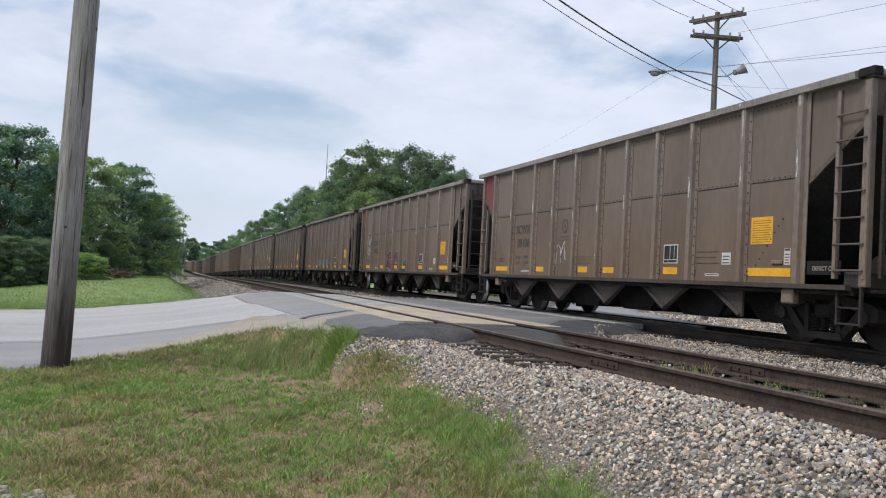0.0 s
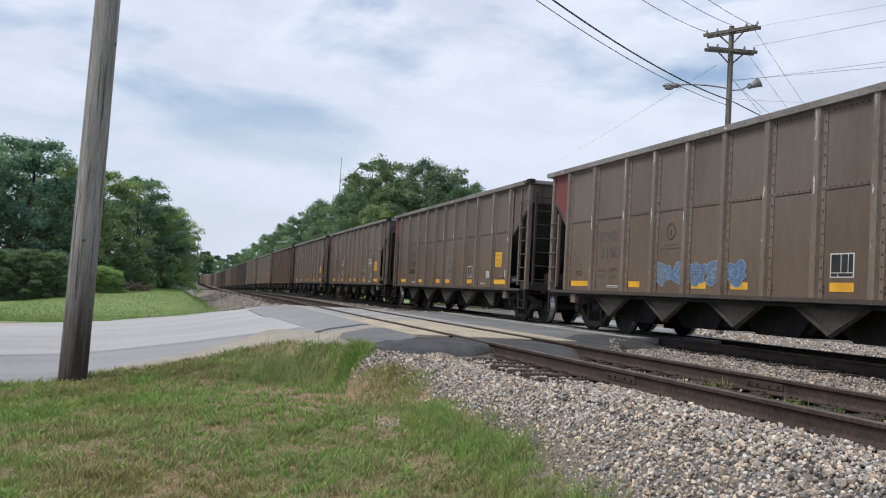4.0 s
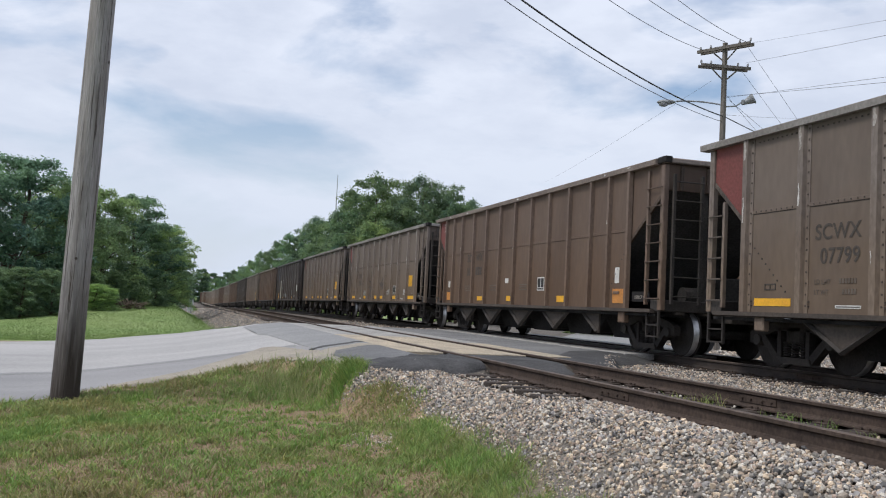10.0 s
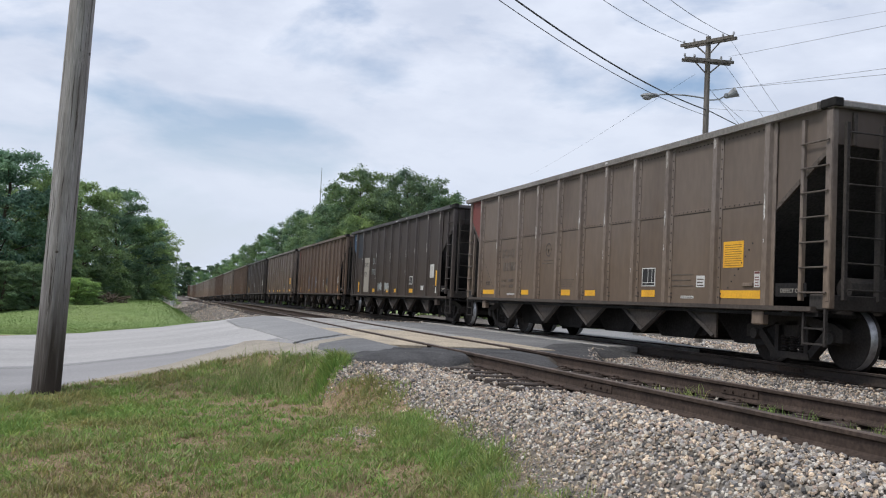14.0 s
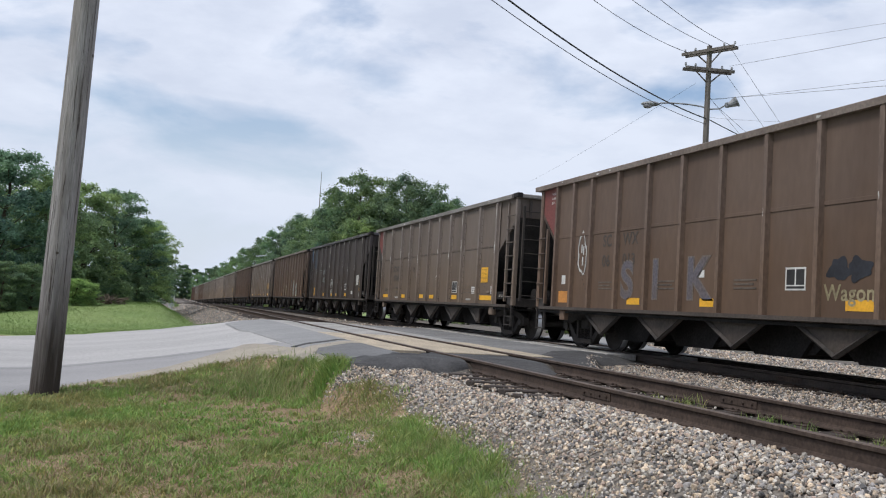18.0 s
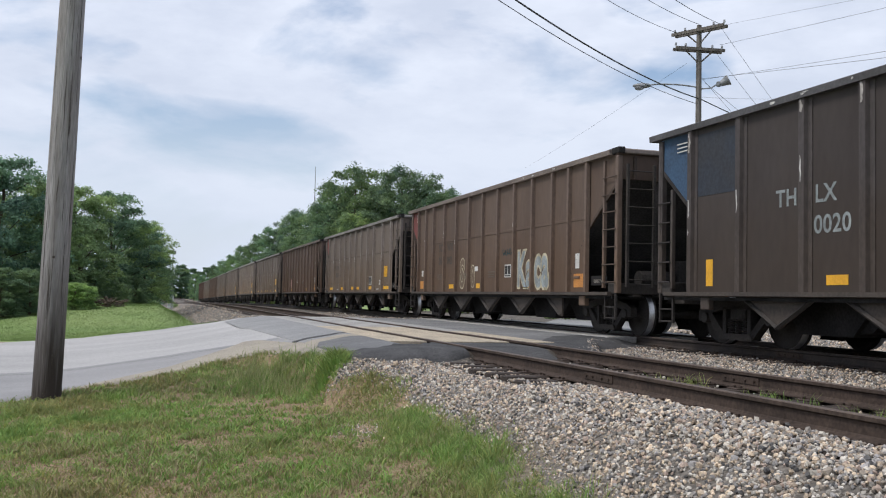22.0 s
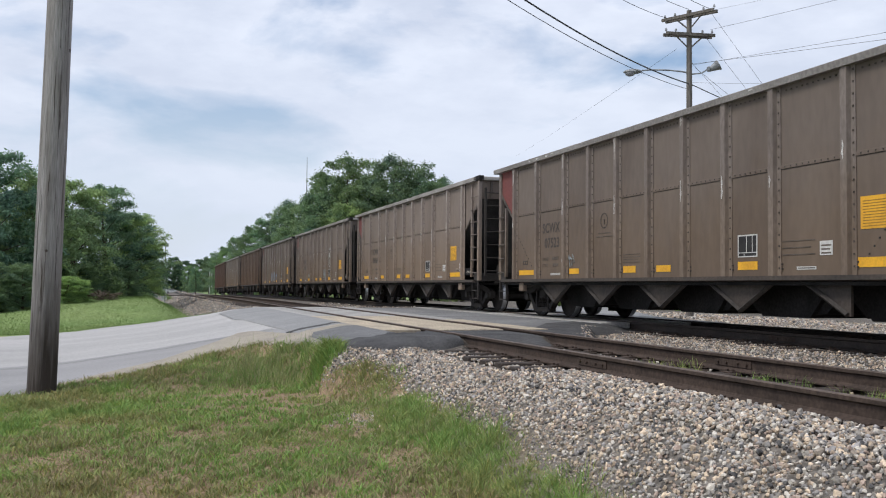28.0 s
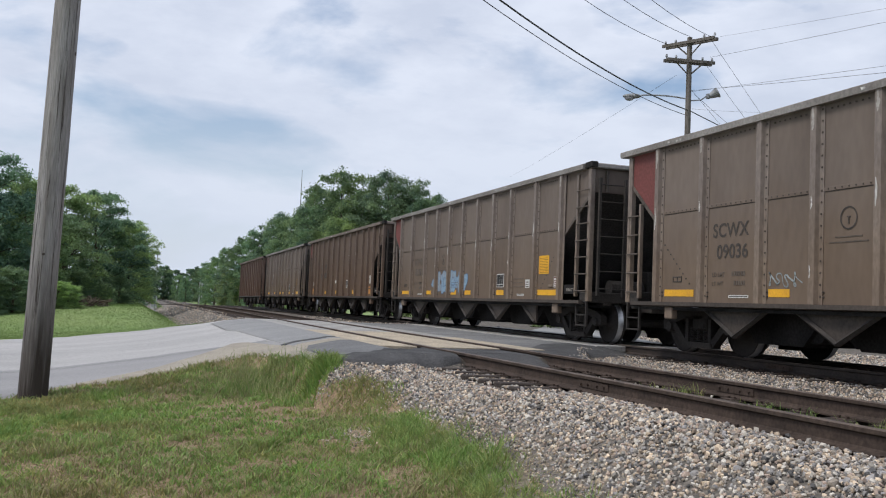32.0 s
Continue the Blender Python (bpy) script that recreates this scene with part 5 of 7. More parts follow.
def bars(u0, u1, z0, z1, n, gap=0.45):
    h = (z1 - z0) / n
    return [(u0, u1 - (0.12 * (u1 - u0) if k % 3 == 1 else 0), z0 + k * h, z0 + k * h + h * (1 - gap)) for k in range(n)]


def plate(name, u0, u1, z0, z1, material):
    bm = bmesh.new()
    box(bm, -HALF - 0.005, -HALF + 0.002, -u1, -u0, z0, z1)
    me = bpy.data.meshes.new(name)
    bm.to_mesh(me)
    bm.free()
    me.materials.append(material)
    return me


def common_marks():
    """Plates that most of the brown cars share, as meshes made once."""
    Y, W, B = M["yellow"], M["white"], M["black"]
    out = []
    for i, a, b, z0, z1 in ((0, 0.12, 0.92, 1.0, 1.12), (2, 0.1, 0.6, 1.0, 1.12), (4, 0.12, 0.62, 1.0, 1.13), (5, 0.15, 0.66, 1.0, 1.12), (7, 0.2, 0.72, 1.0, 1.13), (9, 0.05, 0.98, 1.0, 1.13)):
        out.append(("reflector_strip", plate("reflector_strip", *bay(i, a, b), z0, z1, Y), "yellow reflective strip"))
    u0, u1 = bay(7, 0.2, 0.72)
    out.append(("data_panel", plate("data_panel", u0, u1, 1.2, 1.55, W), "black stencil box with a white border"))
    out.append(("stencil_box", marks_mesh("stencil_box", [(u0 + 0.025, (u0 + u1) / 2 - 0.03, 1.275, 1.53), ((u0 + u1) / 2 - 0.012, u1 - 0.13, 1.275, 1.53), (u1 - 0.115, u1 - 0.025, 1.275, 1.53)], B), ""))
    out.append(("stencil_bar", marks_mesh("stencil_bar", [(u0 + 0.025, u0 + 0.16, 1.217, 1.263), (u0 + 0.175, u1 - 0.025, 1.217, 1.263)], B), ""))
    out.append(("notice", plate("notice", *bay(9, 0.1, 0.58), 1.5, 1.93, Y), "yellow notice with rows of dark writing"))
    u0, u1 = bay(9, 0.14, 0.54)
    out.append(("notice_writing", marks_mesh("notice_writing", bars(u0, u1, 1.53, 1.9, 10, 0.72), M["ochre"]), ""))
    u0, u1 = bay(8, 0.68, 0.88)
    out.append(("placard", plate("placard", u0, u1, 1.18, 1.38, W), "small white placard"))
    out.append(("placard_writing", marks_mesh("placard_writing", bars(u0 + 0.03, u1 - 0.03, 1.2, 1.36, 3, 0.6), M["faint"]), ""))
    for i, a, b in ((1, 0.5, 0.9), (8, 0.3, 0.62)):
        u0, u1 = bay(i, a, b)
        out.append(("white_plate", plate("white_plate", u0, u1, 0.985, 1.03, W), ""))
        out.append(("plate_bar", marks_mesh("plate_bar", [(u0 + 0.02, u1 - 0.02, 1.0, 1.015)], M["ink"]), ""))
    u0, u1 = bay(9, 0.84, 0.97)
    out.append(("card", plate("card", u0, u1, 1.18, 1.43, W), "white inspection card with red heading"))
    out.append(("card_heading", marks_mesh("card_heading", [(u0 + 0.01, u1 - 0.01, 1.39, 1.425)], M["red"]), ""))
    out.append(("card_writing", marks_mesh("card_writing", bars(u0 + 0.02, u1 - 0.02, 1.2, 1.37, 4, 0.6), M["red"]), ""))
    u0, u1 = bay(4, 0.1, 0.8)
    out.append(("stencil_block", marks_mesh("stencil_block", bars(u0, u1, 1.2, 1.4, 4, 0.8), M["faint"]), ""))
    u0, u1 = bay(8, 0.05, 0.6)
    out.append(("stencil_block", marks_mesh("stencil_block", bars(u0, u1, 1.2, 1.5, 3, 0.86), M["faint"]), ""))
    u0, u1 = bay(0, 0.35, 0.6)
    out.append(("stencil_box", marks_mesh("stencil_box", [(u0, u1, 1.25, 1.27), (u0, u1, 1.33, 1.35), (u0, u0 + 0.02, 1.25, 1.35), (u1 - 0.02, u1, 1.25, 1.35), ((u0 + u1) / 2 - 0.01, (u0 + u1) / 2 + 0.01, 1.25, 1.33)], M["ink"]), ""))
    # diagonal rows of rivet holes at both ends
    u0, u1 = bay(0)
    out.append(("rivet_strip", marks_mesh("rivet_strip", [(u0 + 0.1 * k, u0 + 0.1 * k + 0.025, 2.0 - 0.088 * k, 2.025 - 0.088 * k) for k in range(10)], M["black"]), ""))
    u0, u1 = bay(9)
    out.append(("rivet_strip", marks_mesh("rivet_strip", [(u0 + 0.25 + 0.09 * k, u0 + 0.275 + 0.09 * k, 1.16 + 0.1 * k, 1.185 + 0.1 * k) for k in range(8)], M["black"]), ""))
    # ring with a letter and two rows under it
    u0, u1 = bay(3, 0.3, 0.7)
    c, r = (u0 + u1) / 2 + 0.05, 0.16
    bm = bmesh.new()
    ring = [[bm.verts.new((-HALF - 0.008, -(c + q * math.cos(a)), 2.08 + q * math.sin(a))) for a in [2 * math.pi * k / 32 for k in range(32)]] for q in (r, r - 0.022)]
    for k in range(32):
        bm.faces.new((ring[0][k], ring[0][(k + 1) % 32], ring[1][(k + 1) % 32], ring[1][k]))
    box(bm, -HALF - 0.009, -HALF, -c - 0.008, -c + 0.012, 2.0, 2.09)
    box(bm, -HALF - 0.009, -HALF, -c - 0.035, -c + 0.035, 2.09, 2.103)
    me = bpy.data.meshes.new("ring_mark")
    bm.to_mesh(me)
    bm.free()
    me.materials.append(M["ink"])
    out.append(("ring_mark", me, "round stencilled mark"))
    out.append(("stencil_block", marks_mesh("stencil_block", [(c - 0.25, c + 0.25, 1.82, 1.835), (c - 0.36, c + 0.36, 1.75, 1.765)], M["faint"]), ""))
    return out


def scribble(car, u0, u1, z0, z1, material, seed, loops=3, width=0.022, n=160, label="sprayed graffiti tag", lift=0.008):
    """A looping sprayed line that runs from u0 to u1."""
    rnd = random.Random(seed)
    ph = [rnd.uniform(0, 6.28) for _ in range(6)]
    am = [rnd.uniform(0.5, 1.0) for _ in range(6)]
    P = []
    for i in range(n + 1):
        t = i / n
        u = u0 + (u1 - u0) * (t * 0.86 + 0.07 + 0.085 * am[0] * math.sin(2 * math.pi * loops * t + ph[0]) + 0.03 * math.sin(2 * math.pi * loops * 2.3 * t + ph[1]))
        z = (z0 + z1) / 2 + (z1 - z0) * 0.5 * (0.62 * math.sin(2 * math.pi * loops * t + ph[2]) + 0.3 * am[1] * math.sin(2 * math.pi * loops * 1.7 * t + ph[3]))
        P.append(Vector((u, z)))
    bm = bmesh.new()
    prev = None
    for i, p in enumerate(P):
        d = (P[min(i + 1, n)] - P[max(i - 1, 0)]).normalized()
        w = Vector((-d.y, d.x)) * width * (0.7 + 0.5 * abs(math.sin(7 * i / n + seed)))
        a, b = [bm.verts.new((-HALF - lift, -q.x, q.y)) for q in (p + w, p - w)]
        if prev:
            bm.faces.new((prev[0], prev[1], b, a))
        prev = (a, b)
    return part("graffiti", bm, material, car, label)


def blob_letters(car, u0, u1, z0, z1, fill, line, seed, n=4, label="painted graffiti letters"):
    """Fat outlined graffiti letters in a row."""
    rnd = random.Random(seed)
    w = (u1 - u0) / n
    bf, bl = bmesh.new(), bmesh.new()
    for k in range(n):
        cu, cz = u0 + w * (k + 0.5), (z0 + z1) / 2
        pts = []
        ph = [rnd.uniform(0, 6.28) for _ in range(3)]
        for i in range(36):
            a = 2 * math.pi * i / 36
            r = 1 + 0.16 * math.sin(3 * a + ph[0]) + 0.12 * math.sin(5 * a + ph[1]) + 0.07 * math.sin(8 * a + ph[2])
            pts.append((cu + w * 0.56 * r * math.cos(a), cz + (z1 - z0) * 0.46 * r * math.sin(a)))
        lift = 0.004 + 0.0012 * k
        bf.faces.new([bf.verts.new((-HALF - lift, -p[0], p[1])) for p in pts])
        for s, e in ((1.0, 0.93), (0.40, 0.34)):
            ring = [[bl.verts.new((-HALF - lift - 0.001, -(cu + (p[0] - cu) * q), cz + (p[1] - cz) * q)) for p in pts] for q in (s, e)]
            for i in range(36):
                bl.faces.new((ring[0][i], ring[0][(i + 1) % 36], ring[1][(i + 1) % 36], ring[1][i]))
    part("graffiti", bf, fill, car, label)
    part("graffiti_outline", bl, line, car)


def ring_outline(car, u, z, w, h, material, seed, width=0.022):
    """A sprayed pear-shaped outline with two short strokes in it."""
    rnd = random.Random(seed)
    ph = rnd.uniform(0, 6.28)
    bm = bmesh.new()
    n = 60
    rows = []
    for i in range(n):
        a = 2 * math.pi * i / n
        r = 1 + 0.10 * math.sin(2 * a + ph) + 0.07 * math.sin(5 * a + 2 * ph) + 0.04 * math.sin(9 * a)
        sq = 1 - 0.22 * math.sin(a)
        t = width * (0.8 + 0.5 * abs(math.sin(3 * a + ph)))
        rows.append([bm.verts.new((-HALF - 0.008, -(u + (w * r * sq + k * t) * math.cos(a)), z + (h * r + k * t) * math.sin(a))) for k in (-1, 1)])
    for i in range(n):
        a, b = rows[i], rows[(i + 1) % n]
        bm.faces.new((a[0], a[1], b[1], b[0]))
    part("graffiti", bm, material, car, "sprayed white outline figure")
    for k, dz in ((-0.25, 0.45), (0.2, 0.35), (0.05, -0.2)):
        bm = bmesh.new()
        p = [(u + w * k, z + h * dz), (u + w * (k + 0.12), z + h * (dz - 0.45))]
        box(bm, -HALF - 0.009, -HALF, -p[1][0] - width, -p[0][0] + width * 0.2, p[1][1], p[0][1])
        part("graffiti_stroke", bm, material, car)


def bubble(car, text, u, z, size, fill, line, label, wide=1.0, fat=0.05):
    """Sprayed letters with a coloured body and a contrasting edge."""
    for name, m, off, lift, lab in (("graffiti_outline", line, fat, 0.005, ""), ("graffiti", fill, fat * 0.45, 0.008, label)):
        cu = bpy.data.curves.new(name, "FONT")
        cu.body, cu.size, cu.offset, cu.space_character = text, size, off * size, 1.12
        tmp = bpy.data.objects.new("tmp", cu)
        me = bpy.data.meshes.new_from_object(tmp)
        bpy.data.objects.remove(tmp)
        me.name = name
        me.materials.clear()
        me.materials.append(m)
        o = child(name, me, car, lab)
        o.matrix_basis = Matrix(((0, 0, -1, -HALF - lift), (-wide, 0, 0, -u), (0, 1, 0, z), (0, 0, 0, 1)))


def curve_of(points, closed=False, steps=8):
    """A smooth line through a few corners."""
    P = [Vector(p) for p in points]
    n = len(P)
    out = []
    for i in range(n if closed else n - 1):
        a, b, c, d = [P[j % n] if closed else P[min(max(j, 0), n - 1)] for j in (i - 1, i, i + 1, i + 2)]
        for k in range(steps):
            t = k / steps
            out.append(0.5 * (2 * b + (c - a) * t + (2 * a - 5 * b + 4 * c - d) * t * t + (3 * b - a - 3 * c + d) * t ** 3))
    return out if closed else out + [P[-1]]


def spray(car, span, z0, z1, points, material, width=0.014, closed=False, solid=False, label="", lift=0.0035):
    """A sprayed stroke, or a filled shape, drawn in the unit square of one bay."""
    place = [Vector((span[0] + (span[1] - span[0]) * p.x, z0 + (z1 - z0) * p.y)) for p in curve_of(points, closed or solid)]
    bm = bmesh.new()
    if solid:
        bm.faces.new([bm.verts.new((-HALF - 0.002, -p.x, p.y)) for p in place])
        bmesh.ops.triangulate(bm, faces=bm.faces[:])
        return part("graffiti", bm, material, car, label)
    n = len(place)
    rows = []
    for i, p in enumerate(place):
        q, r = (place[(i + 1) % n], place[i - 1]) if closed else (place[min(i + 1, n - 1)], place[max(i - 1, 0)])
        d = (q - r).normalized()
        w = Vector((-d.y, d.x)) * width * (0.8 + 0.3 * math.sin(0.7 * i))
        rows.append([bm.verts.new((-HALF - lift, -v.x, v.y)) for v in (p + w, p - w)])
    for i in range(n if closed else n - 1):
        a, b = rows[i], rows[(i + 1) % n]
        bm.faces.new((a[0], a[1], b[1], b[0]))
    return part("graffiti_line", bm, material, car, label)


def tag_in_maroon(car):
    body = [(0.02, 0.05), (0.0, 0.35), (0.12, 0.5), (0.3, 0.47), (0.15, 0.75), (0.2, 0.95), (0.8, 1.0), (0.85, 0.75), (0.8, 0.4), (0.85, 0.0), (0.5, 0.0), (0.4, 0.12)]
    spray(car, bay(3, -0.1, 1.06), 0.95, 1.7, body, M["spray_maroon"], solid=True, label="maroon sprayed graffiti filling the bay")
    spray(car, bay(3, -0.1, 1.06), 0.95, 1.7, body, M["spray_white"], 0.009, True)
    for line in ([(0.2, 0.9), (0.5, 0.82), (0.4, 0.58), (0.75, 0.52)], [(0.5, 0.0), (0.45, 0.25), (0.7, 0.45)], [(0.9, 0.05), (0.95, 0.5), (0.9, 0.98)]):
        spray(car, bay(3, -0.1, 1.06), 0.95, 1.7, line, M["spray_white"], 0.009)
    body = [(0.0, 0.02), (0.0, 0.92), (0.3, 0.9), (0.45, 1.0), (0.95, 1.05), (1.0, 0.7), (1.0, 0.3), (0.9, 0.05), (0.5, 0.12)]
    spray(car, bay(4, -0.06, 1.06), 0.95, 1.68, body, M["spray_maroon"], solid=True, label="maroon sprayed graffiti filling the bay")
    for line in ([(0.0, 0.9), (0.3, 0.9), (0.42, 0.62), (0.25, 0.4), (0.58, 0.42), (0.65, 0.7), (0.5, 0.8), (0.48, 1.0), (0.95, 1.05)], [(0.65, 0.85), (0.85, 0.88), (0.9, 0.6), (0.68, 0.4), (1.0, 0.45)], [(0.2, 0.32), (0.5, 0.36), (0.75, 0.3)]):
        spray(car, bay(4, -0.06, 1.06), 0.95, 1.68, line, M["spray_white"], 0.009)
    body = [(0.0, 0.0), (0.0, 1.0), (0.2, 1.0), (0.18, 0.42), (0.35, 0.3), (0.5, 0.55), (0.68, 0.52), (0.72, 0.34), (0.95, 0.28), (1.0, 0.0)]
    spray(car, bay(5, -0.1, 1.06), 0.95, 1.66, body, M["spray_teal"], solid=True, label="dark teal sprayed graffiti beside the maroon one")
    for line in ([(0.04, 1.0), (0.22, 1.0), (0.2, 0.38), (0.38, 0.42), (0.52, 0.64), (0.68, 0.52), (0.64, 0.38), (0.9, 0.36), (1.0, 0.1)], [(0.25, 0.35), (0.35, 0.15), (0.55, 0.2)]):
        spray(car, bay(5, -0.1, 1.06), 0.95, 1.66, line, M["spray_white"], 0.009)


def tags_in_black(car):
    loops = [[(0.08, 0.88), (0.2, 0.98), (0.5, 1.0), (0.62, 0.93), (0.45, 0.87)], [(0.08, 0.72), (0.2, 0.84), (0.34, 0.7), (0.3, 0.5), (0.14, 0.55)], [(0.34, 0.82), (0.55, 0.8), (0.56, 0.58), (0.4, 0.55)],
             [(0.16, 0.35), (0.32, 0.42), (0.46, 0.3), (0.34, 0.12), (0.2, 0.18)], [(0.52, 0.45), (0.75, 0.42), (0.88, 0.22), (0.76, 0.0), (0.55, 0.1)], [(0.6, 0.72), (0.72, 0.68), (0.74, 0.55), (0.62, 0.5)]]
    for line in loops:
        spray(car, bay(3, 0.0, 1.0), 1.03, 1.92, line, M["spray_dark"], 0.013, True)
    for line in ([(0.1, 0.7), (0.0, 0.45), (0.02, 0.2), (0.2, 0.1)], [(0.26, 0.6), (0.34, 0.4), (0.3, 0.2)], [(0.5, 0.55), (0.46, 0.25), (0.55, 0.0)], [(0.2, 0.6), (0.48, 0.62)]):
        spray(car, bay(3, 0.0, 1.0), 1.03, 1.92, line, M["spray_dark"], 0.013)
    for line in ([(0.2, 1.0), (0.14, 0.75)], [(0.1, 0.3), (0.26, 0.7), (0.27, 0.3), (0.4, 0.68), (0.41, 0.3)], [(0.57, 0.58), (0.43, 0.45), (0.5, 0.25), (0.6, 0.52), (0.63, 0.25)],
                 [(0.66, 0.4), (0.8, 0.48), (0.76, 0.62), (0.66, 0.45), (0.74, 0.22), (0.86, 0.3)], [(1.0, 0.62), (0.88, 0.6), (0.9, 0.42), (0.99, 0.6), (1.0, 0.28)], [(0.38, 0.12), (0.5, 0.2), (0.8, 0.13)], [(0.55, 0.15), (0.36, -0.04)]):
        spray(car, bay(5, 0.0, 1.0), 1.36, 1.96, line, M["spray_dark"], 0.016)
    spray(car, bay(5, 0.0, 1.0), 1.36, 1.96, [(0.0, 0.3), (0.1, 0.5), (0.16, 0.2), (0.03, 0.05)], M["spray_dark"], 0.016, True)
    spray(car, bay(5, 0.0, 1.0), 1.36, 1.96, [(0.5, 0.78), (0.6, 0.75), (0.64, 0.9), (0.54, 0.96)], M["spray_dark"], 0.016, True)


M["ochre"] = mat("brown_fine_print", (0.30, 0.16, 0.03), 0.6, 0, 4, 0.2, 30, 0)
M["spray_white"] = mat("white_spray", (0.55, 0.55, 0.53), 0.7, 0, 4, 0.2, 30, 0)
M["spray_pale"] = mat("pale_spray", (0.33, 0.36, 0.36), 0.7, 0, 2, 0.25, 20, 0)
M["spray_cream"] = mat("cream_spray", (0.55, 0.48, 0.33), 0.7, 0, 2, 0.25, 20, 0)
M["spray_blue"] = mat("blue_spray", (0.10, 0.16, 0.26), 0.7, 0, 2, 0.25, 20, 0, (0.15, 0.19, 0.25))
M["spray_sky"] = mat("light_blue_spray", (0.20, 0.31, 0.42), 0.7, 0, 2, 0.25, 20, 0, (0.24, 0.27, 0.30))
M["spray_haze"] = mat("rubbed_grey_spray", (0.145, 0.125, 0.115), 0.7, 0, 2, 0.25, 20, 0, (0.135, 0.108, 0.088))
M["spray_rub"] = mat("rubbed_blue_spray", (0.10, 0.115, 0.14), 0.7, 0, 2, 0.25, 20, 0, (0.13, 0.115, 0.105))
M["spray_faded"] = mat("faded_blue_spray", (0.105, 0.10, 0.125), 0.7, 0, 2, 0.25, 20, 0, (0.115, 0.09, 0.08))
M["spray_ochre"] = mat("dull_yellow_spray", (0.34, 0.29, 0.17), 0.7, 0, 2, 0.25, 20, 0)
M["spray_maroon"] = mat("maroon_spray", (0.13, 0.045, 0.052), 0.7, 0, 2, 0.25, 20, 0)
M["spray_teal"] = mat("teal_spray", (0.02, 0.058, 0.062), 0.7, 0, 2, 0.25, 20, 0)
M["spray_pink"] = mat("pink_patch", (0.42, 0.25, 0.22), 0.7, 0, 2, 0.2, 20, 0)
M["spray_dark"] = mat("dark_spray", (0.03, 0.032, 0.04), 0.7, 0, 2, 0.2, 20, 0)
NUMBERS = {2: "09106", 3: "09032", 5: "07694", 6: "09314", 7: "07799", 9: "07867", 13: "07648", 16: "09321", 18: "07523", 19: "09066", 20: "09036"}
READ = {2, 3, 5, 6, 7, 9, 13, 16, 18, 19, 20}


def digit_bars(car, u, z, size, n, material):
    for k in range(n):
        child("number_bar", marks_mesh("number_bar", [(u + k * size * 0.6, u + k * size * 0.6 + size * 0.42, z, z + size * 0.72)], material), car)


